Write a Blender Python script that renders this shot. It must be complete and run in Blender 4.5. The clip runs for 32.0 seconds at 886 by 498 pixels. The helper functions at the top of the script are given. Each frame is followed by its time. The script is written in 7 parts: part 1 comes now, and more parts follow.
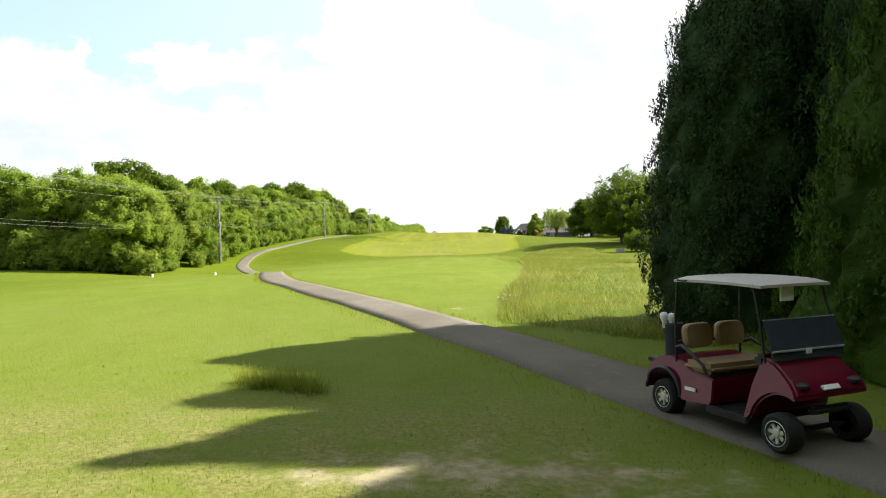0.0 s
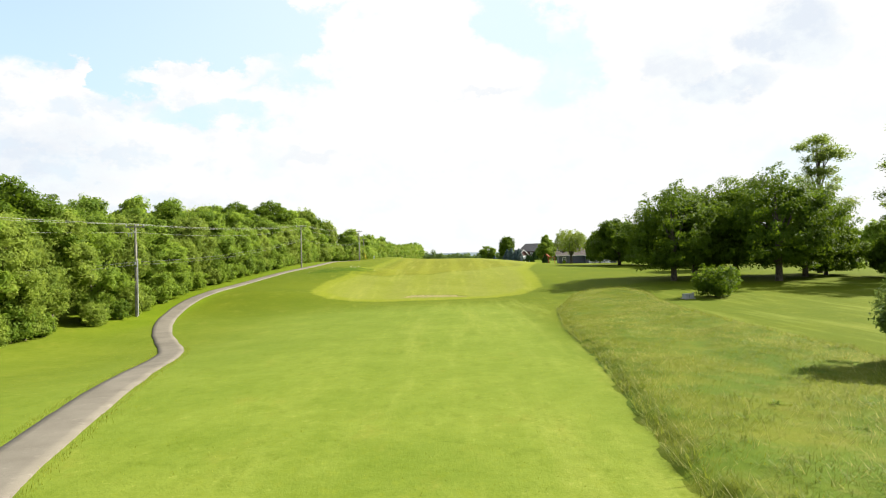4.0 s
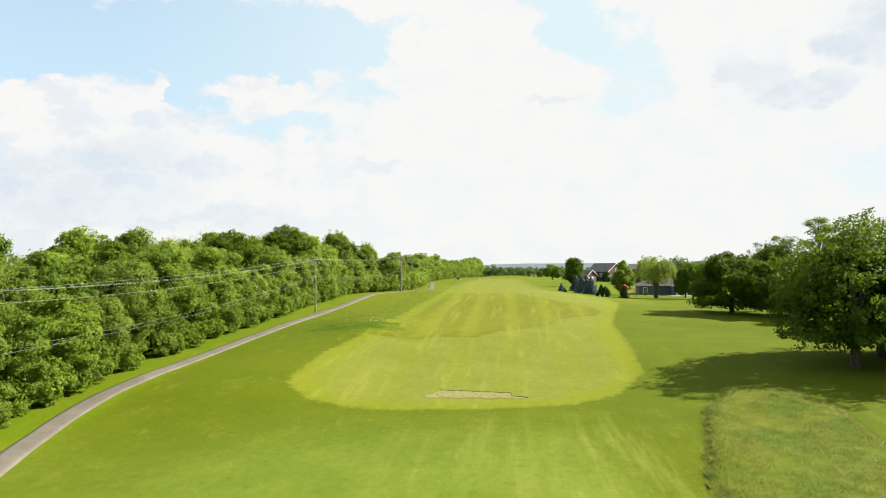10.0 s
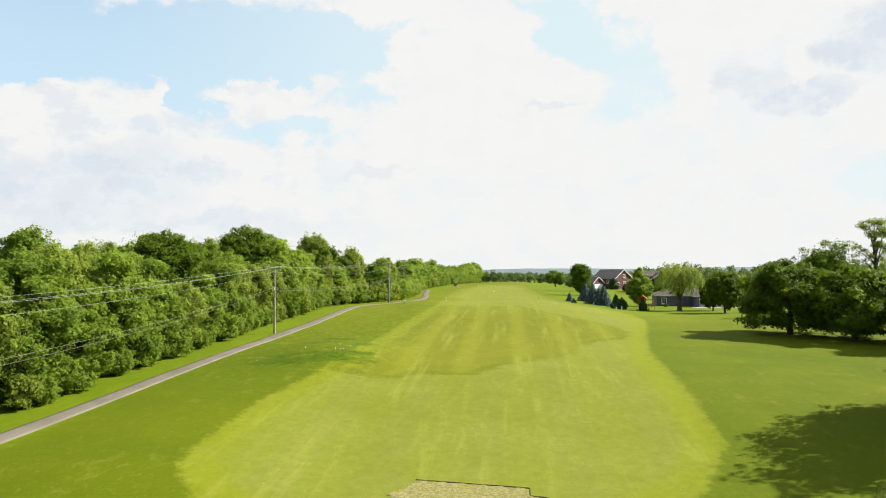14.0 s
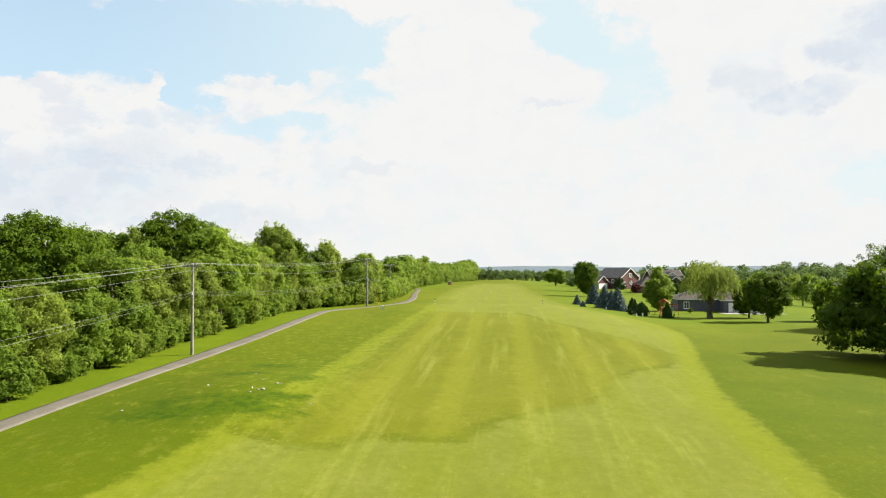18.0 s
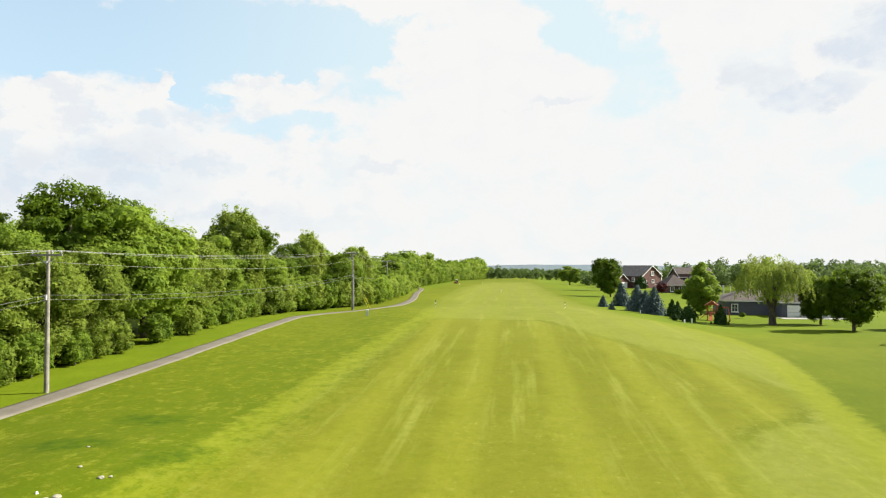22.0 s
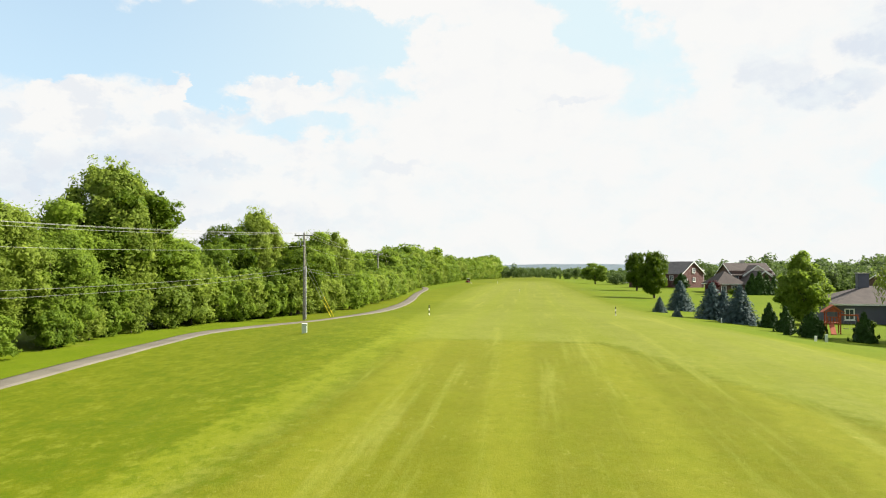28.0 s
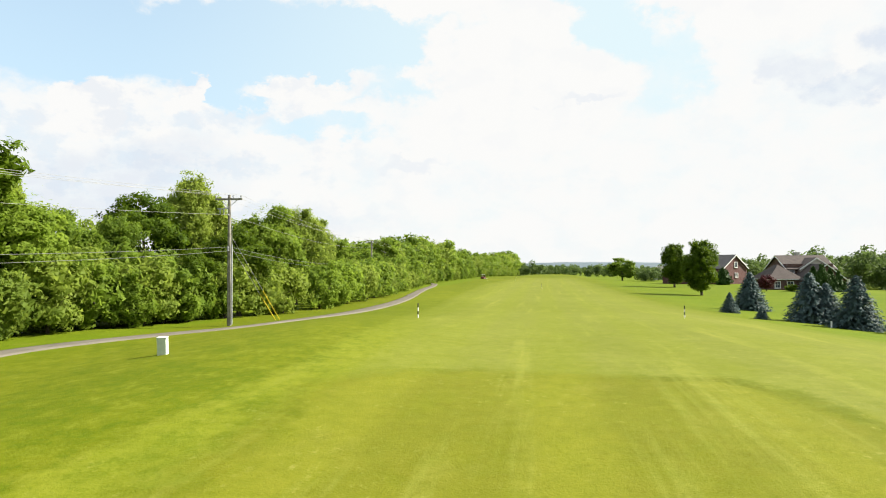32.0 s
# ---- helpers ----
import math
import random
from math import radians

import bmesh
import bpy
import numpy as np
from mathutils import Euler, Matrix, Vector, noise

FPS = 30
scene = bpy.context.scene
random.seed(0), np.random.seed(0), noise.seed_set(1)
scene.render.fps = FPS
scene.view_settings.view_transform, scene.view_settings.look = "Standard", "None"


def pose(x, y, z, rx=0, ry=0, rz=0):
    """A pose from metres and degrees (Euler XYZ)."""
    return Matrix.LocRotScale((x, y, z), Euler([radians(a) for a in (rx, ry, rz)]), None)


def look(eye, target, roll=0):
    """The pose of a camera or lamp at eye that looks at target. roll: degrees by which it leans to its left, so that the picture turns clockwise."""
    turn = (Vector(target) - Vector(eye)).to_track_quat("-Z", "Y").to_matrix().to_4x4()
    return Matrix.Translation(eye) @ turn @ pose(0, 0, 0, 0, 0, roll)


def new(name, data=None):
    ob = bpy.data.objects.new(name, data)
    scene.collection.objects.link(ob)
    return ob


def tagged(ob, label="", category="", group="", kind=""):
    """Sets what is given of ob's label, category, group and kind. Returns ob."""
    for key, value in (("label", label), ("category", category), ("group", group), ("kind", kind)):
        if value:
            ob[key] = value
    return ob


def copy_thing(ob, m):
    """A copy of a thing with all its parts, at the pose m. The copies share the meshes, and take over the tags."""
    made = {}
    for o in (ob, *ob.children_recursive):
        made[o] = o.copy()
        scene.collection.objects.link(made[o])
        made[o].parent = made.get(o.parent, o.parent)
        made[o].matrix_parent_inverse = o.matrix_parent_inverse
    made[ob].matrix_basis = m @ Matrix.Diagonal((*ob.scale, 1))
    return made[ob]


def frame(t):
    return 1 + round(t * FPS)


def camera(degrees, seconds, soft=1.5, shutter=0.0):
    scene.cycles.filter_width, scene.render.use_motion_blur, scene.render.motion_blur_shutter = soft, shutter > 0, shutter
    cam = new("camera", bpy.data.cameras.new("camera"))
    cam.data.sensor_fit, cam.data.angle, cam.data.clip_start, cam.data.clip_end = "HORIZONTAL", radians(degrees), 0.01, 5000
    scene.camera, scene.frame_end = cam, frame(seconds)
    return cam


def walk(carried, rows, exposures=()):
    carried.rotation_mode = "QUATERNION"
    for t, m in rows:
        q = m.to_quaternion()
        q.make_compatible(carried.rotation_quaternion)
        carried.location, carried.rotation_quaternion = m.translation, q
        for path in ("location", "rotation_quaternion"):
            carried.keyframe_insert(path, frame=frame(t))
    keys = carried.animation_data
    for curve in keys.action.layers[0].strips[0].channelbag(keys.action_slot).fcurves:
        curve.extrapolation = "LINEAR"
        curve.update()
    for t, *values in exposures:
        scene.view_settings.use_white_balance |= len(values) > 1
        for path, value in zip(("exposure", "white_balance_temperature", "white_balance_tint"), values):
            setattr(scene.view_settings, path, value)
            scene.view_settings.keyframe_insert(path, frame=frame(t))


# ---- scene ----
cam = camera(67.4, 32.0, 1.05)
PATH = [
    (0, (-0.245, -0.233, 2.374), (-0.261, 1.767, 2.341), -0.9),
    (0.5, (-0.319, 2.033, 2.521), (-0.333, 4.033, 2.495), -0.9),
    (1, (-0.366, 4.605, 2.723), (-0.379, 6.605, 2.702), -0.9),
    (1.5, (-0.458, 7.463, 3.028), (-0.468, 9.463, 3.014), -0.9),
    (2, (-0.56, 10.565, 3.388), (-0.568, 12.565, 3.38), -0.9),
    (2.5, (-0.636, 13.882, 3.754), (-0.643, 15.882, 3.754), -0.9),
    (3, (-0.718, 17.335, 4.149), (-0.722, 19.335, 4.154), -0.9),
    (3.5, (-0.733, 20.821, 4.509), (-0.735, 22.821, 4.52), -1.0),
    (5.5, (-0.419, 34.339, 6.095), (-0.506, 36.337, 6.127), -0.9),
    (6, (-0.288, 37.495, 6.632), (-0.406, 39.491, 6.668), -0.8),
    (6.5, (-0.144, 40.308, 7.301), (-0.293, 42.302, 7.343), -0.8),
    (7, (0.059, 42.592, 7.864), (-0.096, 44.585, 7.908), -0.8),
    (7.5, (0.282, 44.396, 8.258), (0.128, 46.389, 8.304), -0.8),
    (8, (0.437, 45.792, 8.593), (0.28, 47.785, 8.636), -0.7),
    (8.5, (0.501, 47.245, 8.91), (0.331, 49.237, 8.95), -0.6),
    (9, (0.491, 48.957, 9.204), (0.308, 50.948, 9.246), -0.6),
    (9.5, (0.456, 50.877, 9.477), (0.267, 52.868, 9.523), -0.5),
    (10, (0.398, 52.956, 9.731), (0.201, 54.946, 9.779), -0.5),
    (10.5, (0.303, 55.163, 9.951), (0.098, 57.151, 10.002), -0.5),
    (11, (0.155, 57.451, 10.024), (-0.048, 59.44, 10.079), -0.5),
    (11.5, (0.057, 59.777, 10.056), (-0.144, 61.766, 10.114), -0.5),
    (12, (-0.042, 62.114, 10.083), (-0.24, 64.103, 10.144), -0.4),
    (12.5, (-0.126, 64.522, 10.145), (-0.323, 66.512, 10.207), -0.4),
    (13, (-0.219, 66.96, 10.157), (-0.415, 68.949, 10.22), -0.4),
    (13.5, (-0.34, 69.423, 10.232), (-0.534, 71.413, 10.295), -0.4),
    (15.5, (-0.829, 79.383, 10.467), (-1.018, 81.374, 10.525), -0.2),
    (16, (-0.954, 81.935, 10.516), (-1.14, 83.925, 10.573), -0.1),
    (16.5, (-0.982, 84.578, 10.505), (-1.168, 86.568, 10.561), -0.1),
    (17, (-1.011, 87.302, 10.517), (-1.196, 89.293, 10.573), -0.0),
    (17.5, (-1.04, 90.025, 10.539), (-1.224, 92.015, 10.593), -0.0),
    (18, (-1.054, 92.77, 10.504), (-1.237, 94.761, 10.557), -0.0),
    (18.5, (-1.106, 95.512, 10.435), (-1.289, 97.503, 10.488), -0.0),
    (19, (-1.232, 98.176, 10.368), (-1.414, 100.167, 10.419), -0.0),
    (19.5, (-1.347, 100.715, 10.285), (-1.528, 102.707, 10.336), -0.0),
    (20, (-1.502, 103.273, 10.188), (-1.683, 105.264, 10.239), -0.0),
    (20.5, (-1.649, 105.817, 10.124), (-1.83, 107.808, 10.175), 0.0),
    (21, (-1.822, 108.299, 10.043), (-2.007, 110.29, 10.093), 0.0),
    (21.5, (-1.992, 110.87, 10.029), (-2.185, 112.86, 10.079), -0.0),
    (22, (-2.128, 113.411, 9.981), (-2.335, 115.399, 10.03), -0.0),
    (22.5, (-2.218, 115.954, 10.034), (-2.428, 117.942, 10.084), 0.0),
    (23, (-2.282, 118.532, 10.02), (-2.494, 120.52, 10.07), -0.1),
    (23.5, (-2.462, 121.11, 9.99), (-2.682, 123.097, 10.04), -0.0),
    (24, (-2.607, 123.72, 9.96), (-2.843, 125.705, 10.011), -0.1),
    (24.5, (-2.701, 126.308, 9.897), (-2.953, 128.292, 9.949), -0.0),
    (25, (-2.858, 128.856, 9.815), (-3.111, 130.839, 9.866), -0.0),
    (25.5, (-3.089, 131.447, 9.63), (-3.341, 133.431, 9.682), -0.1),
    (27.5, (-3.458, 142.109, 8.947), (-3.709, 144.092, 8.997), -0.1),
    (28, (-3.607, 144.694, 8.811), (-3.858, 146.677, 8.86), -0.1),
    (28.5, (-3.746, 147.133, 8.709), (-3.996, 149.117, 8.758), -0.1),
    (29, (-3.84, 149.8, 8.589), (-4.093, 151.783, 8.638), -0.1),
    (29.5, (-3.897, 152.444, 8.435), (-4.15, 154.427, 8.482), -0.1),
    (30, (-4.007, 155.155, 8.209), (-4.261, 157.138, 8.256), -0.1),
    (30.5, (-4.14, 157.868, 7.981), (-4.399, 159.851, 8.028), -0.1),
    (31, (-4.314, 160.567, 7.768), (-4.587, 162.548, 7.815), -0.1),
    (31.5, (-4.545, 163.235, 7.603), (-4.835, 165.214, 7.649), -0.1),
    (32, (-4.816, 165.958, 7.504), (-5.118, 167.934, 7.549), -0.2),
]
walk(cam, [(t, look(eye, target, roll)) for t, eye, target, roll in PATH],
     [(0.0, 1.70), (1.0, 1.66), (3.0, 1.58), (6.0, 1.52), (9.0, 1.45), (16.0, 1.38), (23.0, 1.42), (28.0, 1.44), (32.0, 1.47)])

# ---------- world, sun ----------
SUN_AZ = math.atan2(0.31, 0.95)          # the sun stands ahead and to the right of the walk
SUN_EL = radians(37)
sun_way = Vector((math.cos(SUN_AZ) * math.cos(SUN_EL), math.sin(SUN_AZ) * math.cos(SUN_EL), math.sin(SUN_EL)))
sun_data = bpy.data.lights.new("sun", "SUN")
sun_data.energy, sun_data.angle, sun_data.color = 5.0, radians(0.6), (1.0, 0.94, 0.82)
sun_ob = new("sun", sun_data)
sun_ob.matrix_world = look(sun_way * 200, (0, 0, 0))

world = bpy.data.worlds.new("world")
scene.world = world
world.use_nodes = True
wt = world.node_tree
wt.nodes.clear()


class Nodes:
    """Short hand for node trees."""

    def __init__(self, tree):
        self.t = tree

    def add(self, kind, **kw):
        n = self.t.nodes.new(kind)
        for k, v in kw.items():
            if k in n.inputs:
                n.inputs[k].default_value = v
            else:
                setattr(n, k, v)
        return n

    def link(self, a, b):
        self.t.links.new(a, b)

    def math(self, op, a, b=0.0, c=0.0, clamp=False):
        n = self.t.nodes.new("ShaderNodeMath")
        n.operation, n.use_clamp = op, clamp
        for i, v in enumerate((a, b, c)):
            if isinstance(v, (int, float)):
                n.inputs[i].default_value = v
            else:
                self.link(v, n.inputs[i])
        return n.outputs[0]

    def mix(self, fac, a, b, mode="MIX"):
        n = self.t.nodes.new("ShaderNodeMix")
        n.data_type, n.blend_type = "RGBA", mode
        for i, v in ((0, fac), (6, a), (7, b)):
            if isinstance(v, (int, float)):
                n.inputs[i].default_value = v
            elif isinstance(v, tuple):
                n.inputs[i].default_value = (*v, 1)
            else:
                self.link(v, n.inputs[i])
        return n.outputs[2]

    def noise(self, scale, vec=None, detail=3.0, rough=0.55, dist=0.0):
        n = self.t.nodes.new("ShaderNodeTexNoise")
        n.inputs["Scale"].default_value, n.inputs["Detail"].default_value = scale, detail
        n.inputs["Roughness"].default_value, n.inputs["Distortion"].default_value = rough, dist
        if vec is not None:
            self.link(vec, n.inputs["Vector"])
        return n.outputs[0]

    def ramp(self, val, lo, hi, a=0.0, b=1.0):
        n = self.t.nodes.new("ShaderNodeMapRange")
        n.interpolation_type = "SMOOTHSTEP"
        self.link(val, n.inputs[0])
        for i, v in enumerate((lo, hi, a, b)):
            n.inputs[i + 1].default_value = v
        return n.outputs[0]

    def scaled(self, vec, s, loc=(0, 0, 0)):
        n = self.t.nodes.new("ShaderNodeMapping")
        n.inputs["Scale"].default_value, n.inputs["Location"].default_value = s, loc
        self.link(vec, n.inputs["Vector"])
        return n.outputs[0]


w = Nodes(wt)
sky = w.add("ShaderNodeTexSky", sky_type="NISHITA", sun_disc=False, sun_elevation=SUN_EL, sun_rotation=math.pi / 2 - SUN_AZ,
            air_density=1.0, dust_density=1.2, ozone_density=1.5)
tc = w.add("ShaderNodeTexCoord")
sep = w.add("ShaderNodeSeparateXYZ")
w.link(tc.outputs["Generated"], sep.inputs[0])
# the sky ahead as a plane: u across, v up; its edges are frayed by noise before the clouds are laid out on it
up = w.math("MAXIMUM", sep.outputs[2], 0.0)
ahead = w.math("MAXIMUM", sep.outputs[1], 0.05)
flat_u, flat_v = w.math("DIVIDE", sep.outputs[0], ahead), w.math("DIVIDE", sep.outputs[2], ahead)
stretched = w.scaled(tc.outputs["Generated"], (1.0, 1.0, 1.5), (4.35, 1.7, 0.42))
billow, fray = w.noise(5.5, stretched, 3.0, 0.55), w.noise(17.0, stretched, 7.0, 0.62)
fray_v = w.noise(15.0, w.scaled(tc.outputs["Generated"], (1.0, 1.0, 1.5), (9.1, 3.3, 2.2)), 7.0, 0.62)
jog_u = w.math("ADD", w.math("MULTIPLY", w.math("SUBTRACT", billow, 0.5), 0.10), w.math("MULTIPLY", w.math("SUBTRACT", fray, 0.5), 0.16))
jog_v = w.math("ADD", w.math("MULTIPLY", w.math("SUBTRACT", billow, 0.5), 0.07), w.math("MULTIPLY", w.math("SUBTRACT", fray_v, 0.5), 0.11))
sky_u, sky_v = w.math("ADD", flat_u, jog_u), w.math("ADD", flat_v, jog_v)


def sky_patch(u, v, ru, rv, weight, soft=0.25):
    """A soft oval of sky: weight inside, nothing outside."""
    a = w.math("MULTIPLY", w.math("SUBTRACT", sky_u, u), 1.0 / ru)
    b = w.math("MULTIPLY", w.math("SUBTRACT", sky_v, v), 1.0 / rv)
    return w.ramp(w.math("MULTIPLY_ADD", a, a, w.math("MULTIPLY", b, b)), soft, 1.3, weight, 0.0)


def together(values):
    total = values[0]
    for q in values[1:]:
        total = w.math("ADD", total, q)
    return total


# openings in the cover, cumulus heads that stand before them, and grey undersides
OPEN = [(-0.60, 0.365, 0.34, 0.075, 0.85), (-0.33, 0.345, 0.20, 0.055, 0.75), (-0.50, 0.275, 0.07, 0.045, 0.75), (-0.24, 0.285, 0.14, 0.04, 0.50), (0.075, 0.350, 0.080, 0.095, 0.64),
        (0.160, 0.285, 0.070, 0.080, 0.42), (-0.04, 0.405, 0.07, 0.030, 0.5), (-0.95, 0.46, 0.34, 0.11, 0.8), (-0.36, 0.212, 0.12, 0.022, 0.45), (0.55, 0.125, 0.10, 0.03, 0.3)]
HEADS = [(-0.02, 0.335, 0.075, 0.075, 0.9), (-0.13, 0.305, 0.095, 0.055, 0.8), (0.045, 0.27, 0.105, 0.055, 0.9), (-0.38, 0.272, 0.13, 0.022, 0.60), (-0.575, 0.275, 0.032, 0.036, 0.9),
         (-0.74, 0.275, 0.06, 0.05, 0.8), (-0.15, 0.415, 0.12, 0.04, 0.8), (0.30, 0.40, 0.16, 0.07, 0.7), (-0.05, 0.22, 0.14, 0.05, 0.5)]
SHADES = [(0.53, 0.315, 0.075, 0.055, 1.1), (0.42, 0.245, 0.085, 0.025, 1.1), (0.36, 0.285, 0.07, 0.030, 0.7), (-0.20, 0.155, 0.07, 0.014, 0.45), (0.06, 0.248, 0.055, 0.008, 0.5),
          (-0.72, 0.13, 0.26, 0.075, 0.75), (-0.62, 0.19, 0.10, 0.03, 0.4), (-0.38, 0.075, 0.16, 0.025, 0.35)]
beyond = w.math("MULTIPLY", w.ramp(sky_v, 0.50, 0.80), w.math("MULTIPLY_ADD", billow, 2.2, -1.35))
dens = w.math("ADD", w.math("SUBTRACT", w.math("ADD", together([sky_patch(*p) for p in HEADS]), beyond), together([sky_patch(*p) for p in OPEN])), 0.40)
dens = w.math("ADD", dens, w.math("MULTIPLY", w.math("SUBTRACT", fray, 0.5), 0.75))
cover = w.ramp(dens, -0.22, 0.52)
lee = w.noise(17.0, w.scaled(tc.outputs["Generated"], (1.0, 1.0, 1.5), (4.375, 1.7, 0.465)), 7.0, 0.62)
relief = w.ramp(w.math("SUBTRACT", fray, lee), -0.16, 0.02)
west = w.ramp(flat_u, -0.55, -0.15, 0.55, 0.10)
shade_k = w.math("ADD", w.math("MULTIPLY", together([sky_patch(*p) for p in SHADES]), w.ramp(fray, 0.35, 0.60, 0.35, 1.0)), w.math("MULTIPLY", w.math("SUBTRACT", 1.0, relief), west), 0.0, True)
white = w.mix(shade_k, (0.350, 0.349, 0.344), (0.278, 0.298, 0.326))
skym = w.add("ShaderNodeVectorMath", operation="SCALE")
w.link(sky.outputs[0], skym.inputs[0])
skym.inputs["Scale"].default_value = 0.085
veil = w.mix(w.ramp(up, 0.1, 0.9, 0.74, 0.15), skym.outputs[0], (0.250, 0.325, 0.360))
veil = w.mix(w.ramp(flat_u, -0.75, 0.0, 0.0, 0.85), veil, (0.290, 0.342, 0.352))
col = w.mix(cover, veil, white)
bg = w.add("ShaderNodeBackground", Strength=1.0)
w.link(col, bg.inputs[0])
wo = w.add("ShaderNodeOutputWorld")
w.link(bg.outputs[0], wo.inputs[0])


# ---------- materials ----------
def material(name, rough=0.7, metal=0.0, spec=0.3):
    m = bpy.data.materials.new(name)
    m.use_nodes = True
    n = Nodes(m.node_tree)
    b = m.node_tree.nodes["Principled BSDF"]
    b.inputs["Roughness"].default_value, b.inputs["Metallic"].default_value = rough, metal
    b.inputs["Specular IOR Level"].default_value = spec
    return m, n, b


def coords(n, kind="Object"):
    return n.add("ShaderNodeTexCoord").outputs[kind]


def bump(n, b, height, strength=0.4, distance=0.02):
    k = n.add("ShaderNodeBump", Strength=strength, Distance=distance)
    n.link(height, k.inputs["Height"])
    n.link(k.outputs[0], b.inputs["Normal"])


def plain(name, col, rough=0.6, metal=0.0, vary=0.18, scale=6.0, bumpy=0.15, spec=0.3):
    """A painted, moulded or cast surface with soft blotches and fine grain."""
    m, n, b = material(name, rough, metal, spec)
    v = coords(n)
    a, f = n.noise(scale, v, 4.0), n.noise(scale * 14, v, 3.0)
    k = n.math("ADD", n.math("MULTIPLY", a, 0.7), n.math("MULTIPLY", f, 0.3))
    dark = tuple(c * (1 - vary) for c in col)
    light = tuple(min(1.0, c * (1 + vary)) for c in col)
    n.link(n.mix(n.ramp(k, 0.3, 0.7), dark, light), b.inputs["Base Color"])
    n.link(n.ramp(a, 0.3, 0.7, max(0.02, rough - 0.08), min(1, rough + 0.1)), b.inputs["Roughness"])
    if bumpy:
        bump(n, b, f, bumpy, 0.004)
    return m


def foliage(name, dark, light, trans=0.35, rough=0.55, uneven=True):
    """Leaves: every leaf and every plant a little different, half the light shines through."""
    m, n, b = material(name, rough, 0.0, 0.12)
    geo = n.add("ShaderNodeNewGeometry")
    info = n.add("ShaderNodeObjectInfo")
    r = n.math("ADD", n.math("MULTIPLY", geo.outputs["Random Per Island"], 0.4), n.math("MULTIPLY", info.outputs["Random"], 0.6))
    patch = n.noise(0.45, coords(n), 2.0)
    k = n.math("ADD", n.math("MULTIPLY", r, 0.7), n.math("MULTIPLY", n.ramp(patch, 0.3, 0.7), 0.3))
    c = n.mix(k, dark, light)
    n.link(c, b.inputs["Base Color"])
    if uneven:
        bump(n, b, n.noise(4.5, coords(n), 4.0, 0.7), 0.7, 0.12)
    tr = n.add("ShaderNodeBsdfTranslucent")
    n.link(n.mix(0.5, c, tuple(min(1, x * 1.3) for x in light)), tr.inputs[0])
    mx = n.add("ShaderNodeMixShader")
    mx.inputs[0].default_value = trans
    n.link(b.outputs[0], mx.inputs[1])
    n.link(tr.outputs[0], mx.inputs[2])
    n.link(mx.outputs[0], m.node_tree.nodes["Material Output"].inputs[0])
    return m


LEAF_WOOD = foliage("leaf_woodland", (0.060, 0.114, 0.014), (0.240, 0.328, 0.036), 0.54)
LEAF_PALE = foliage("leaf_pale", (0.088, 0.142, 0.020), (0.282, 0.350, 0.052), 0.54)
LEAF_MAPLE = foliage("leaf_maple", (0.024, 0.057, 0.0035), (0.130, 0.196, 0.010), 0.46)
LEAF_WILLOW = foliage("leaf_willow", (0.110, 0.158, 0.020), (0.240, 0.300, 0.046), 0.50)
LEAF_LOCUST = foliage("leaf_locust", (0.090, 0.140, 0.022), (0.190, 0.245, 0.042), 0.45)
LEAF_SPRUCE = foliage("needle_blue", (0.034, 0.064, 0.062), (0.095, 0.140, 0.138), 0.15)
LEAF_CEDAR = foliage("needle_cedar", (0.014, 0.033, 0.008), (0.033, 0.070, 0.016), 0.07)
LEAF_YEW = foliage("needle_yew", (0.016, 0.042, 0.007), (0.040, 0.084, 0.012), 0.1)
LEAF_YOUNG = foliage("needle_green", (0.0211, 0.0546, 0.0056), (0.0775, 0.1395, 0.0136), 0.35)
LEAF_SHRUB = foliage("leaf_shrub", (0.090, 0.145, 0.030), (0.225, 0.290, 0.065), 0.42)
LEAF_RED = foliage("leaf_red", (0.045, 0.012, 0.014), (0.090, 0.022, 0.024), 0.25)
LEAF_FAR = foliage("leaf_far_woods", (0.058, 0.096, 0.026), (0.120, 0.172, 0.044), 0.42)
BLADE = foliage("grass_blade", (0.1406, 0.1776, 0.0176), (0.2183, 0.2442, 0.0286), 0.45, uneven=False)
BLADE_DRY = foliage("dry_grass_blade", (0.1530, 0.1547, 0.0382), (0.2635, 0.2465, 0.0892), 0.4, uneven=False)
BLADE_TALL = foliage("tall_grass_blade", (0.0873, 0.1243, 0.0080), (0.1665, 0.1887, 0.0220), 0.5, uneven=False)
BLADE_STRAW = foliage("seeding_grass", (0.250, 0.245, 0.055), (0.380, 0.350, 0.125), 0.5, uneven=False)


def bark_material():
    m, n, b = material("bark", 0.9)
    v = n.scaled(coords(n), (9, 9, 1.6))
    k = n.noise(1.6, v, 6.0, 0.65, 0.4)
    n.link(n.mix(n.ramp(k, 0.35, 0.65), (0.030, 0.024, 0.018), (0.120, 0.098, 0.075)), b.inputs["Base Color"])
    bump(n, b, k, 0.8, 0.03)
    return m


BARK = bark_material()


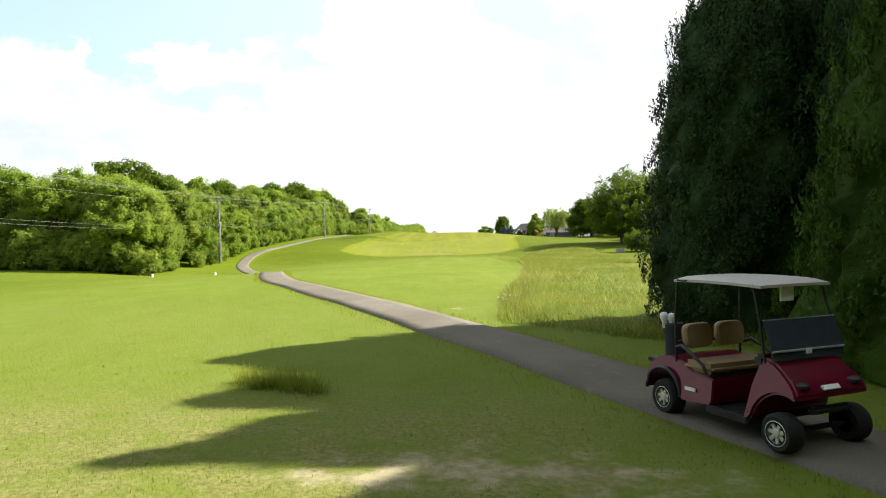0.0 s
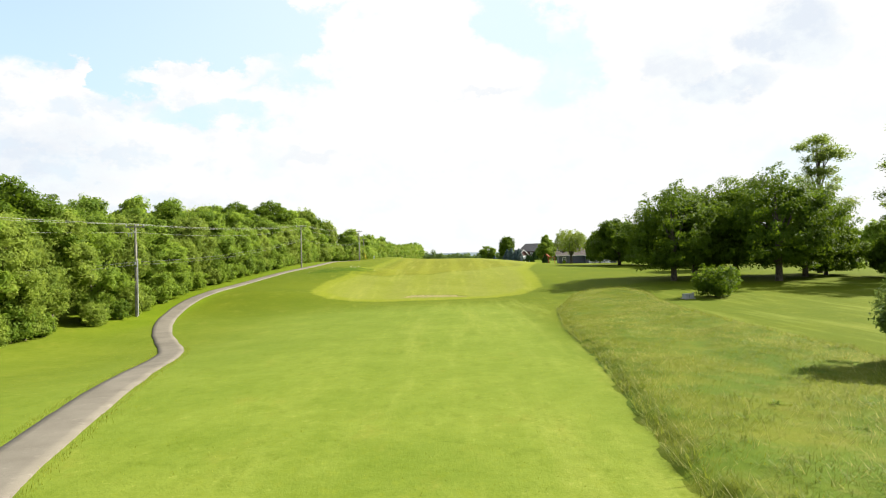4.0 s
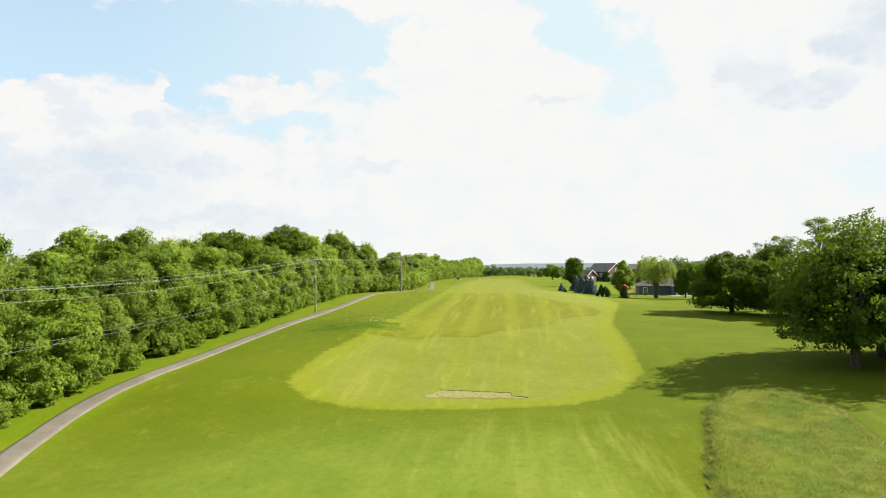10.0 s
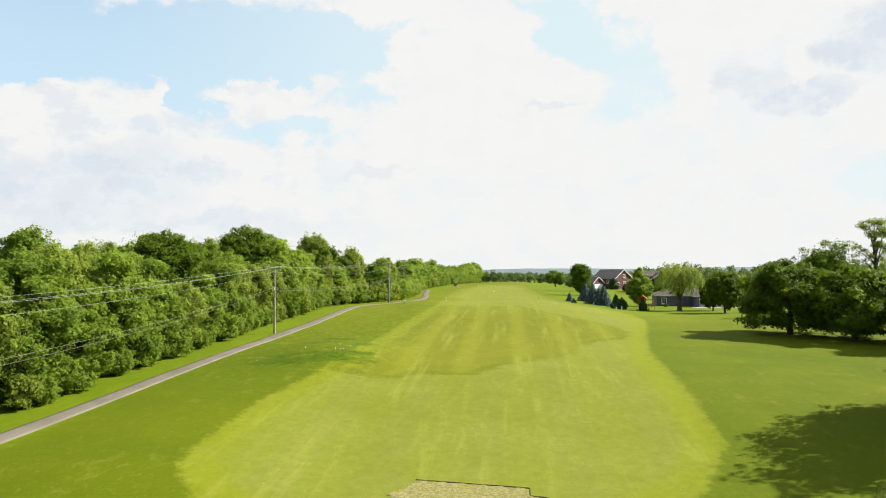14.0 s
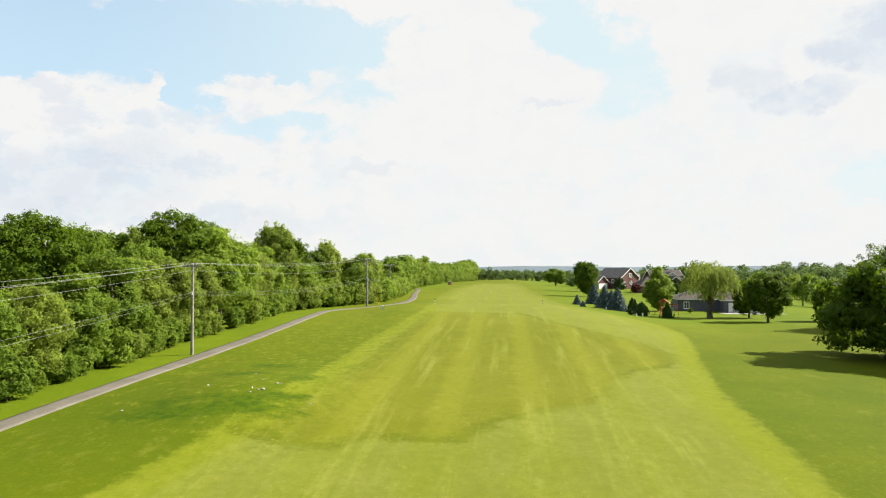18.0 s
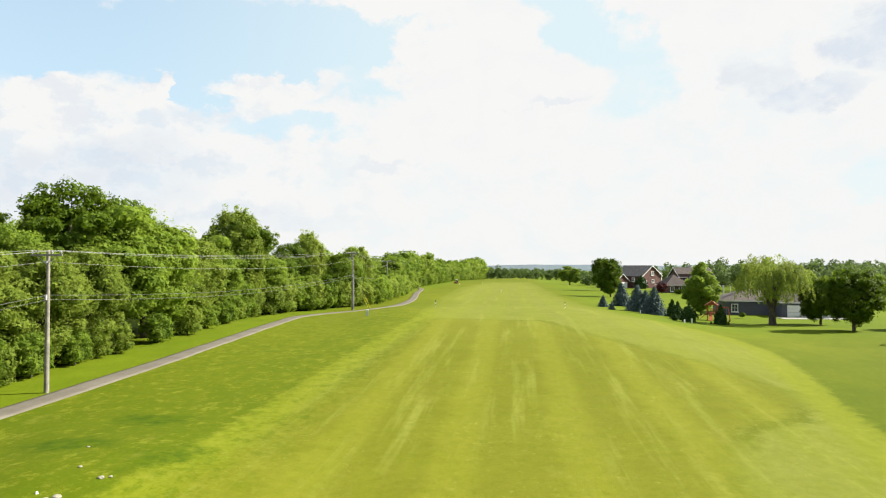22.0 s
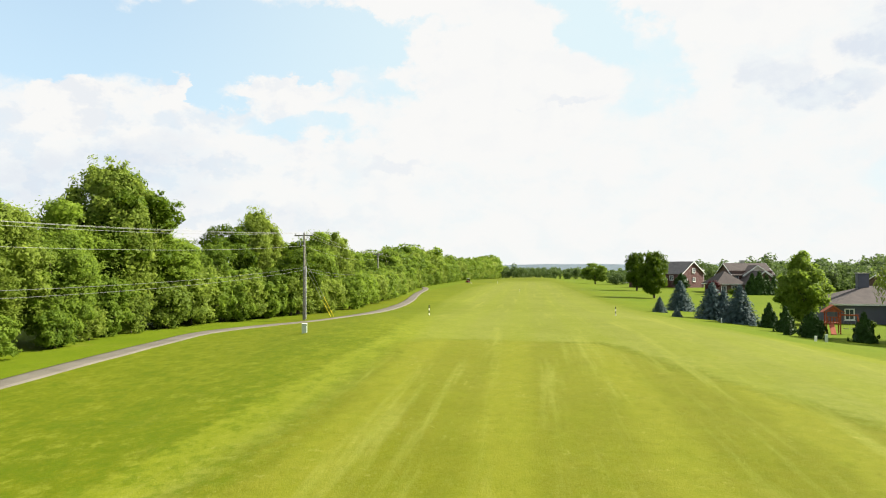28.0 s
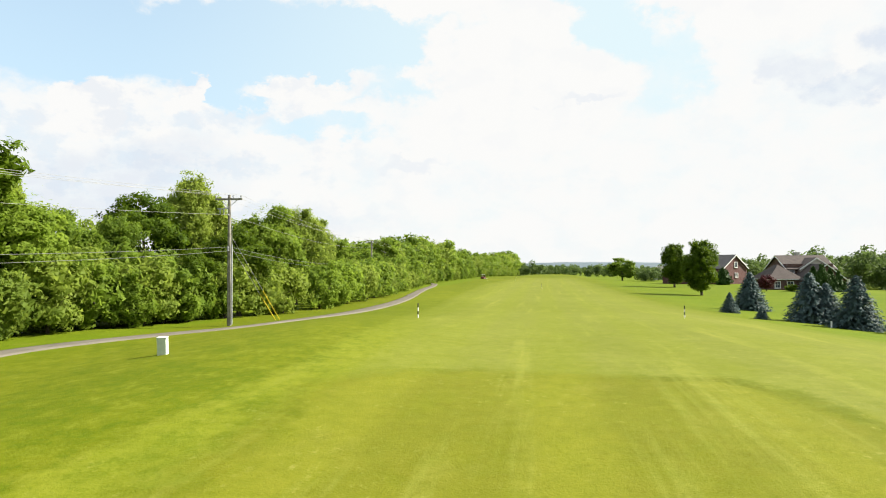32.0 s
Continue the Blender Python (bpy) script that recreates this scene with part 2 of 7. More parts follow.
def ground_material():
    """Mown turf: a rough, a paler fairway and an olive fairway strip, with clover, thin spots, stripes and bare earth."""
    m, n, b = material("turf", 0.95, 0.0, 0.07)
    v = coords(n)
    one, two, bare = (n.add("ShaderNodeAttribute", attribute_name=a).outputs["Fac"] for a in ("semi", "strip", "bare"))
    lawn = n.add("ShaderNodeAttribute", attribute_name="lawn").outputs["Fac"]
    n0, n1, n2, n3 = n.noise(0.035, v, 3.0), n.noise(0.22, v, 4.0, 0.6), n.noise(1.7, v, 5.0, 0.65), n.noise(16.0, v, 4.0, 0.7)
    wob = n.math("MULTIPLY", n.math("SUBTRACT", n2, 0.5), 1.6)
    sx = n.add("ShaderNodeSeparateXYZ")
    n.link(v, sx.inputs[0])
    m1 = n.math("MULTIPLY", n.ramp(n.math("ADD", one, wob), -0.5, 0.5), n.ramp(n.math("ADD", one, n.math("MULTIPLY", n.ramp(sx.outputs[1], 178, 215), -3.0)), -3.0, 3.0, 0.4, 1.0))
    m2 = n.ramp(n.math("ADD", two, n.math("MULTIPLY", wob, 1.4)), -0.6, 0.6)
    m3 = n.ramp(n.math("ADD", bare, n.math("MULTIPLY", n.math("SUBTRACT", n2, 0.5), 3.0)), -0.1, 0.7, 0.0, 0.7)
    wav = n.math("SINE", n.math("ADD", n.math("MULTIPLY", sx.outputs[0], 1.25), n.math("MULTIPLY", n1, 1.6)))
    fleck = n.math("ADD", n.math("MULTIPLY", n2, 0.55), n.math("MULTIPLY", n3, 0.45))
    blot = n.ramp(n.math("ADD", n.math("MULTIPLY", n0, 0.5), n.math("MULTIPLY", n1, 0.5)), 0.36, 0.64)
    deep = n.add("ShaderNodeAttribute", attribute_name="deep").outputs["Fac"]
    rough_c = n.mix(blot, (0.057, 0.080, 0.0009), (0.077, 0.095, 0.0014))
    rough_c = n.mix(n.ramp(sx.outputs[1], 138, 176, 0.0, 0.8), rough_c, n.mix(blot, (0.088, 0.108, 0.0022), (0.122, 0.134, 0.0040)))
    semi_c = n.mix(blot, (0.122, 0.136, 0.0180), (0.146, 0.157, 0.0280))
    strip_c = n.mix(blot, (0.104, 0.110, 0.0060), (0.124, 0.128, 0.0100))
    lawn_c = n.mix(blot, (0.098, 0.136, 0.0140), (0.130, 0.164, 0.0210))
    deep_c = n.mix(blot, (0.056, 0.080, 0.0006), (0.080, 0.099, 0.0010))
    # mower lanes, softly broken
    strip_c = n.mix(n.ramp(wav, -0.1, 0.95, 0.0, 0.5), strip_c, (0.166, 0.172, 0.014))
    semi_c = n.mix(n.ramp(wav, -0.8, 0.9, 0.0, 0.22), semi_c, (0.140, 0.164, 0.004))
    rough_c = n.mix(n.ramp(n.math("ADD", lawn, n.math("MULTIPLY", wob, 0.15)), 0.0, 1.0), rough_c, lawn_c)
    rough_c = n.mix(n.ramp(n.math("ADD", deep, n.math("MULTIPLY", wob, 0.2)), 0.1, 0.9), rough_c, deep_c)
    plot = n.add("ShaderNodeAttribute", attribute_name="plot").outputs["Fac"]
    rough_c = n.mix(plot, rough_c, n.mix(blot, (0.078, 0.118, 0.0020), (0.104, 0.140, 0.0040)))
    c = n.mix(m2, n.mix(m1, rough_c, semi_c), strip_c)
    edge1 = n.math("ADD", one, wob)
    band = n.math("MULTIPLY", n.math("MULTIPLY", n.ramp(edge1, -0.4, 0.3), n.ramp(edge1, 1.3, 2.6, 1.0, 0.0)), n.ramp(sx.outputs[1], 186, 215, 1.0, 0.0))
    c = n.mix(n.math("MULTIPLY", band, 0.6), c, (0.146, 0.166, 0.0040))
    # the ragged, clumpy edge of the close-mown strip
    ragged = n.math("ADD", two, n.math("MULTIPLY", n.math("SUBTRACT", n.noise(0.8, v, 6.0, 0.72), 0.5), 4.2))
    rim = n.math("MULTIPLY", n.ramp(ragged, -0.9, -0.1), n.ramp(ragged, 0.1, 1.0, 1.0, 0.0))
    c = n.mix(n.math("MULTIPLY", rim, n.ramp(n1, 0.40, 0.60, 0.1, 0.75)), c, (0.070, 0.088, 0.0015))
    # pale wilted streaks along the mowing
    streak = n.ramp(n.noise(1.0, n.scaled(v, (0.9, 0.035, 1)), 5.0, 0.65), 0.50, 0.74, 0.0, 0.75)
    c = n.mix(n.math("MULTIPLY", streak, n.math("MAXIMUM", m1, m2)), c, (0.190, 0.198, 0.034))
    lanes = n.math("MULTIPLY", n.ramp(n.noise(1.0, n.scaled(v, (0.62, 0.05, 1), (5, 1, 0)), 5.0, 0.7), 0.47, 0.70, 0.0, 0.48), n.add("ShaderNodeAttribute", attribute_name="cut").outputs["Fac"])
    c = n.mix(lanes, c, (0.196, 0.216, 0.040))
    mott = n.ramp(n.noise(0.9, n.scaled(v, (1, 0.45, 1), (3, 9, 0)), 6.0, 0.68), 0.38, 0.68, 0.0, 0.22)
    c = n.mix(mott, c, n.mix(m1, (0.060, 0.094, 0.001), (0.126, 0.152, 0.004)))
    dry = n.ramp(n.noise(0.6, n.scaled(v, (1, 0.5, 1), (7, 3, 0)), 6.0, 0.7), 0.56, 0.72, 0.0, 0.45)
    c = n.mix(dry, c, (0.156, 0.154, 0.022))
    # clumpy rough: rank green clumps and faded ones side by side
    tuft = n.add("ShaderNodeAttribute", attribute_name="tuft").outputs["Fac"]
    cl = n.noise(1.3, n.scaled(v, (1, 0.75, 1), (6, 2, 0)), 8.0, 0.80)
    c = n.mix(n.math("MULTIPLY", tuft, n.ramp(cl, 0.40, 0.52, 0.6, 0.0)), c, (0.056, 0.092, 0.001))
    c = n.mix(n.math("MULTIPLY", tuft, n.ramp(cl, 0.52, 0.64, 0.0, 0.75)), c, (0.150, 0.166, 0.014))
    worn = n.add("ShaderNodeAttribute", attribute_name="worn").outputs["Fac"]
    worn = n.math("MULTIPLY", worn, n.ramp(n.noise(1.1, n.scaled(v, (1, 1.6, 1), (2, 5, 0)), 6.0, 0.7), 0.36, 0.60, 0.15, 0.85))
    field = n.add("ShaderNodeAttribute", attribute_name="meadow").outputs["Fac"]
    wild = n.mix(n.ramp(n.noise(0.35, v, 5.0, 0.65), 0.40, 0.62), (0.066, 0.098, 0.002), (0.112, 0.124, 0.006))
    c = n.mix(n.ramp(n.math("ADD", field, wob), -0.2, 0.8, 0.0, 0.9), c, wild)
    n4 = n.noise(5.5, v, 4.0, 0.75)
    c = n.mix(n.ramp(n4, 0.50, 0.72, 0.0, 0.35), c, n.mix(m2, n.mix(m1, (0.130, 0.154, 0.008), (0.176, 0.186, 0.018)), (0.142, 0.148, 0.012)))
    c = n.mix(n.ramp(n4, 0.28, 0.48, 0.35, 0.0), c, n.mix(m2, n.mix(m1, (0.050, 0.078, 0.001), (0.110, 0.128, 0.002)), (0.082, 0.090, 0.002)))
    n5 = n.noise(2.3, n.scaled(v, (1, 0.6, 1), (11, 4, 0)), 6.0, 0.78)
    c = n.mix(n.ramp(n5, 0.54, 0.64, 0.0, 0.28), c, n.mix(m2, n.mix(m1, (0.048, 0.074, 0.001), (0.112, 0.128, 0.002)), (0.080, 0.086, 0.002)))
    c = n.mix(n.ramp(n5, 0.34, 0.45, 0.28, 0.0), c, n.mix(m2, n.mix(m1, (0.128, 0.148, 0.008), (0.172, 0.180, 0.016)), (0.138, 0.144, 0.012)))
    c = n.mix(n.ramp(fleck, 0.36, 0.62, 0.30, 0.0), c, (0.060, 0.090, 0.0015))
    # pale dead blades in the mown grass
    dead = n.math("MULTIPLY", n.ramp(n.noise(3.4, n.scaled(v, (1, 0.7, 1), (4, 8, 0)), 5.0, 0.8), 0.56, 0.70, 0.0, 0.55), n.ramp(n1, 0.38, 0.62, 0.25, 1.0))
    c = n.mix(dead, c, n.mix(m1, n.mix(lawn, (0.150, 0.164, 0.012), (0.196, 0.214, 0.042)), (0.226, 0.222, 0.050)))
    old = n.add("ShaderNodeAttribute", attribute_name="old").outputs["Fac"]
    c = n.mix(n.math("MULTIPLY", old, n.ramp(n2, 0.35, 0.65, 0.3, 0.75)), c, (0.112, 0.140, 0.026))
    lush = n.add("ShaderNodeAttribute", attribute_name="lush").outputs["Fac"]
    lush = n.ramp(n.math("ADD", lush, n.math("MULTIPLY", n.math("SUBTRACT", n.noise(0.55, v, 6.0, 0.7), 0.5), 2.2)), 0.0, 0.7, 0.0, 0.9)
    c = n.mix(lush, c, n.mix(n.ramp(n2, 0.38, 0.62), (0.026, 0.056, 0.0004), (0.052, 0.084, 0.0008)))
    c = n.mix(worn, c, n.mix(n.ramp(n3, 0.35, 0.65), (0.098, 0.108, 0.028), (0.185, 0.175, 0.062)))
    c = n.mix(m3, c, n.mix(n.ramp(n2, 0.35, 0.65), (0.20, 0.16, 0.105), (0.34, 0.29, 0.20)))
    n.link(c, b.inputs["Base Color"])
    h = n.math("ADD", n.math("MULTIPLY", n2, 0.5), n.math("MULTIPLY", n3, 0.5))
    bump(n, b, h, 0.5, 0.06)
    return m


TURF = ground_material()


def sward_material():
    """Uncut grass seen from above: green leaf, olive and straw patches, fine vertical grain."""
    m, n, b = material("uncut_sward", 0.9, 0.0, 0.08)
    v = coords(n)
    big, mid, fine = n.noise(0.28, v, 4.0, 0.6), n.noise(1.6, v, 5.0, 0.7), n.noise(14.0, v, 4.0, 0.75)
    c = n.mix(n.ramp(big, 0.36, 0.64), (0.056, 0.092, 0.004), (0.100, 0.114, 0.008))
    c = n.mix(n.ramp(mid, 0.50, 0.68, 0.0, 0.5), c, (0.128, 0.130, 0.024))
    c = n.mix(n.ramp(mid, 0.30, 0.46, 0.5, 0.0), c, (0.052, 0.088, 0.003))
    c = n.mix(n.ramp(fine, 0.34, 0.56, 0.35, 0.0), c, (0.042, 0.070, 0.002))
    n.link(c, b.inputs["Base Color"])
    bump(n, b, n.math("ADD", n.math("MULTIPLY", mid, 0.25), n.math("MULTIPLY", fine, 0.75)), 0.5, 0.05)
    return m


SWARD = sward_material()


def asphalt_material():
    m, n, b = material("path_asphalt", 0.95, 0.0, 0.08)
    v = coords(n)
    a, f, s = n.noise(0.5, v, 5.0, 0.6), n.noise(38, v, 3.0, 0.7), n.noise(3.2, v, 4.0)
    k = n.math("ADD", n.math("MULTIPLY", a, 0.6), n.math("MULTIPLY", f, 0.4))
    c = n.mix(n.ramp(k, 0.32, 0.68), (0.102, 0.091, 0.073), (0.150, 0.135, 0.110))
    c = n.mix(n.ramp(s, 0.58, 0.78, 0.0, 0.35), c, (0.24, 0.22, 0.185))
    crack = n.add("ShaderNodeTexVoronoi", feature="DISTANCE_TO_EDGE", Scale=0.55)
    n.link(v, crack.inputs["Vector"])
    c = n.mix(n.math("MULTIPLY", n.ramp(crack.outputs[0], 0.002, 0.006, 0.3, 0.0), n.ramp(a, 0.5, 0.62)), c, (0.05, 0.046, 0.04))
    n.link(c, b.inputs["Base Color"])
    bump(n, b, f, 0.5, 0.01)
    return m


ASPHALT = asphalt_material()


def brick_material(name, one, two, mortar, scale=1.0):
    m, n, b = material(name, 0.85)
    v = coords(n)
    sx = n.add("ShaderNodeSeparateXYZ")
    n.link(v, sx.inputs[0])
    cm = n.add("ShaderNodeCombineXYZ")
    n.link(n.math("ADD", sx.outputs[0], sx.outputs[1]), cm.inputs[0])
    n.link(sx.outputs[2], cm.inputs[1])
    t = n.add("ShaderNodeTexBrick", Scale=scale)
    n.link(cm.outputs[0], t.inputs["Vector"])
    for k, c in (("Color1", one), ("Color2", two), ("Mortar", mortar)):
        t.inputs[k].default_value = (*c, 1)
    t.inputs["Brick Width"].default_value, t.inputs["Row Height"].default_value, t.inputs["Mortar Size"].default_value = 0.22, 0.075, 0.008
    big = n.noise(0.7, v, 4.0)
    n.link(n.mix(n.ramp(big, 0.3, 0.7, 0.0, 0.35), t.outputs[0], tuple(c * 0.6 for c in one)), b.inputs["Base Color"])
    bump(n, b, t.outputs[1], 0.3, -0.006)
    return m


BRICK_RED = brick_material("brick_red", (0.108, 0.034, 0.030), (0.080, 0.027, 0.026), (0.17, 0.14, 0.13))
BRICK_BROWN = brick_material("brick_brown", (0.105, 0.050, 0.040), (0.078, 0.039, 0.033), (0.17, 0.145, 0.13))


def shingle_material(name, dark, light):
    m, n, b = material(name, 0.9)
    v = coords(n)
    t = n.noise(1.1, v, 5.0, 0.6)
    f = n.noise(9.0, n.scaled(v, (1, 1, 3.2)), 3.0)
    k = n.math("ADD", n.math("MULTIPLY", t, 0.5), n.math("MULTIPLY", f, 0.5))
    n.link(n.mix(n.ramp(k, 0.35, 0.65), dark, light), b.inputs["Base Color"])
    bump(n, b, f, 0.6, 0.02)
    return m


ROOF_GREY = shingle_material("shingle_grey", (0.055, 0.053, 0.056), (0.105, 0.100, 0.100))
ROOF_BROWN = shingle_material("shingle_brown", (0.046, 0.037, 0.034), (0.080, 0.064, 0.058))
SIDING_BLUE = plain("siding_blue_grey", (0.092, 0.094, 0.122), 0.7, vary=0.1, scale=1.2)
WHITE_TRIM = plain("white_trim", (0.72, 0.72, 0.70), 0.5, vary=0.08)
STONE_PALE = plain("pale_siding", (0.42, 0.40, 0.37), 0.8)
CONCRETE = plain("concrete", (0.26, 0.25, 0.23), 0.9, scale=2.0, bumpy=0.3)
METAL_GREY = plain("galvanised_grey", (0.30, 0.31, 0.32), 0.5, 0.3)
BOX_GREEN = plain("pale_green_cabinet", (0.48, 0.54, 0.45), 0.55, vary=0.1)
POLE_WOOD = plain("weathered_pole", (0.195, 0.185, 0.155), 0.9, vary=0.35, scale=3.0, bumpy=0.5)
CERAMIC = plain("insulator", (0.30, 0.31, 0.33), 0.25)
WIRE = plain("aluminium_wire", (0.26, 0.26, 0.25), 0.7, 0.0, spec=0.15)
CABLE = plain("weathered_grey_cable", (0.15, 0.15, 0.15), 0.6)
YELLOW = plain("yellow_guard", (0.62, 0.46, 0.02), 0.5)
BLACK_PLASTIC = plain("black_plastic", (0.016, 0.016, 0.017), 0.5, spec=0.4)
RUBBER = plain("tyre_rubber", (0.020, 0.020, 0.021), 0.85, bumpy=0.4)
STEEL = plain("brushed_steel", (0.62, 0.60, 0.55), 0.38, 0.35, vary=0.08)
PAINT_WHITE = plain("white_paint", (0.78, 0.78, 0.76), 0.45, vary=0.06)
ROOF_CREAM = plain("cream_moulding", (0.42, 0.40, 0.37), 0.5, vary=0.06)
VINYL_TAN = plain("tan_vinyl", (0.31, 0.215, 0.12), 0.5, vary=0.1, scale=9, spec=0.4)
RED_WOOD = plain("red_stained_cedar", (0.30, 0.072, 0.030), 0.7, vary=0.3, scale=4)
STONE_WHITE = plain("pale_stone", (0.22, 0.21, 0.16), 0.85, vary=0.2)
HEAD_WHITE = plain("white_knit", (0.75, 0.77, 0.80), 0.9)
BAG_DARK = plain("dark_bag", (0.030, 0.032, 0.04), 0.8)


def car_paint():
    m, n, b = material("burgundy_paint", 0.30, 0.0, 0.10)
    v = coords(n)
    a = n.noise(5, v, 4.0)
    n.link(n.mix(n.ramp(a, 0.3, 0.7), (0.105, 0.002, 0.014), (0.135, 0.003, 0.020)), b.inputs["Base Color"])
    b.inputs["Coat Weight"].default_value, b.inputs["Coat Roughness"].default_value = 0.5, 0.04
    return m


PAINT = car_paint()


def glass_material(name, tint, rough=0.05, alpha_mix=0.7):
    m, n, b = material(name, rough, 0.0, 0.5)
    b.inputs["Base Color"].default_value = (*tint, 1)
    tr = n.add("ShaderNodeBsdfTransparent")
    tr.inputs[0].default_value = (*(0.5 + 0.5 * c for c in tint), 1)
    mx = n.add("ShaderNodeMixShader")
    mx.inputs[0].default_value = alpha_mix
    n.link(tr.outputs[0], mx.inputs[1])
    n.link(b.outputs[0], mx.inputs[2])
    n.link(mx.outputs[0], m.node_tree.nodes["Material Output"].inputs[0])
    return m


SHIELD = glass_material("tinted_windscreen", (0.06, 0.075, 0.10), 0.08, 0.62)
PANE = plain("window_glass", (0.045, 0.055, 0.07), 0.06, vary=0.2, scale=0.6, bumpy=0.0, spec=0.6)


# ---------- mesh tools ----------
class Mesh:
    """Gathers points and faces; smooth: shade smooth."""

    def __init__(self, smooth=False):
        self.v, self.f, self.smooth = [], [], smooth

    def face_set(self, pts, faces):
        k = len(self.v)
        self.v += [tuple(p) for p in pts]
        self.f += [tuple(i + k for i in q) for q in faces]
        return self

    def box(self, c, s, m=None):
        x, y, z = (a / 2 for a in s)
        p = [Vector((i * x, j * y, k * z)) for i in (-1, 1) for j in (-1, 1) for k in (-1, 1)]
        if m:
            p = [m @ q for q in p]
        p = [q + Vector(c) for q in p]
        return self.face_set(p, [(0, 1, 3, 2), (4, 6, 7, 5), (0, 4, 5, 1), (2, 3, 7, 6), (0, 2, 6, 4), (1, 5, 7, 3)])

    def tube(self, pts, radii, n=8, caps=True):
        pts = [Vector(p) for p in pts]
        k = len(self.v)
        for i, p in enumerate(pts):
            d = (pts[min(i + 1, len(pts) - 1)] - pts[max(i - 1, 0)]).normalized()
            a = d.cross(Vector((0, 0, 1)) if abs(d.z) < 0.9 else Vector((1, 0, 0))).normalized()
            b = d.cross(a)
            r = radii[i] if isinstance(radii, (list, tuple)) else radii
            self.v += [tuple(p + r * (a * math.cos(2 * math.pi * j / n) + b * math.sin(2 * math.pi * j / n))) for j in range(n)]
        for i in range(len(pts) - 1):
            for j in range(n):
                self.f.append((k + i * n + j, k + i * n + (j + 1) % n, k + (i + 1) * n + (j + 1) % n, k + (i + 1) * n + j))
        if caps:
            self.f.append(tuple(k + j for j in reversed(range(n))))
            self.f.append(tuple(k + (len(pts) - 1) * n + j for j in range(n)))
        return self

    def lathe(self, prof, c=(0, 0, 0), n=24, axis="z"):
        """prof: (radius, height) pairs, turned round the axis."""
        k = len(self.v)
        for r, h in prof:
            for j in range(n):
                a = 2 * math.pi * j / n
                p = (r * math.cos(a), r * math.sin(a), h) if axis == "z" else (r * math.cos(a), h, r * math.sin(a))
                self.v.append((p[0] + c[0], p[1] + c[1], p[2] + c[2]))
        for i in range(len(prof) - 1):
            for j in range(n):
                self.f.append((k + i * n + j, k + i * n + (j + 1) % n, k + (i + 1) * n + (j + 1) % n, k + (i + 1) * n + j))
        return self

    def profile(self, pts, y0, y1, inset=0.0):
        """A side outline in x and z, drawn out from y0 to y1; inset narrows the outline's top towards the middle."""
        k, n = len(self.v), len(pts)
        zs = [p[1] for p in pts]
        lo, hi = min(zs), max(zs)
        for y, s in ((y0, 1), (y1, -1)):
            for x, z in pts:
                self.v.append((x, y + s * inset * (z - lo) / (hi - lo + 1e-6), z))
        self.f.append(tuple(k + i for i in range(n)))
        self.f.append(tuple(k + n + i for i in reversed(range(n))))
        for i in range(n):
            j = (i + 1) % n
            self.f.append((k + i, k + n + i, k + n + j, k + j))
        return self

    def data(self, name, mat, bevel=0.0, segs=2):
        me = bpy.data.meshes.new(name)
        me.from_pydata(self.v, [], self.f)
        bm = bmesh.new()
        bm.from_mesh(me)
        bmesh.ops.recalc_face_normals(bm, faces=bm.faces)
        if bevel:
            es = [e for e in bm.edges if len(e.link_faces) == 2 and e.calc_face_angle(0) > 0.5]
            bmesh.ops.bevel(bm, geom=es, offset=bevel, segments=segs, affect="EDGES", clamp_overlap=True)
        bm.to_mesh(me)
        bm.free()
        if self.smooth:
            me.polygons.foreach_set("use_smooth", [True] * len(me.polygons))
            me.set_sharp_from_angle(angle=radians(40))
        me.materials.append(mat)
        return me


def part(name, mesh, mat, parent=None, label="", bevel=0.0, segs=2):
    """One mesh object under a thing or a part."""
    me = mesh.data(name, mat, bevel, segs) if isinstance(mesh, Mesh) else mesh
    ob = new(name, me)
    if parent:
        ob.parent = parent
    if label:
        ob["label"] = label
    return ob


def thing(name, m, label, category, group="", kind=""):
    ob = new(name)
    ob.empty_display_size = 0.3
    ob.matrix_basis = m
    return tagged(ob, label, category, group, kind)


def array_mesh(name, verts, faces, mat, smooth=False):
    """A mesh from arrays of points and of four-cornered or three-cornered faces."""
    me = bpy.data.meshes.new(name)
    nv, nf, k = len(verts), len(faces), faces.shape[1]
    me.vertices.add(nv)
    me.vertices.foreach_set("co", np.ascontiguousarray(verts, np.float32).ravel())
    me.loops.add(nf * k)
    me.loops.foreach_set("vertex_index", np.ascontiguousarray(faces, np.int32).ravel())
    me.polygons.add(nf)
    me.polygons.foreach_set("loop_start", np.arange(0, nf * k, k, dtype=np.int32))
    if smooth:
        me.polygons.foreach_set("use_smooth", np.ones(nf, bool))
    me.update(calc_edges=True)
    me.materials.append(mat)
    return me


# ---------- the lie of the land ----------
MID_Y = [-60, 0, 20, 45, 70, 90, 103, 113, 125, 135, 148, 170, 190, 210, 235, 270, 320, 400, 550, 700, 1000, 5000]
MID_Z = [-0.3, 0, 0.45, 0.2, -0.2, -0.35, -0.25, 0.6, 2.0, 2.25, 2.65, 3.7, 4.0, 3.5, 2.7, 2, 2, 2, 1.5, -2, -8, -10]
LEFT_Y = [-60, 0, 40, 63, 90, 103, 128, 148, 175, 205, 250, 320, 450, 700, 1000, 5000]
LEFT_Z = [0, 0, 0.2, -0.3, 0.3, 0.8, 2.3, 2.95, 3.6, 3.6, 3, 2.5, 2, -2, -8, -10]
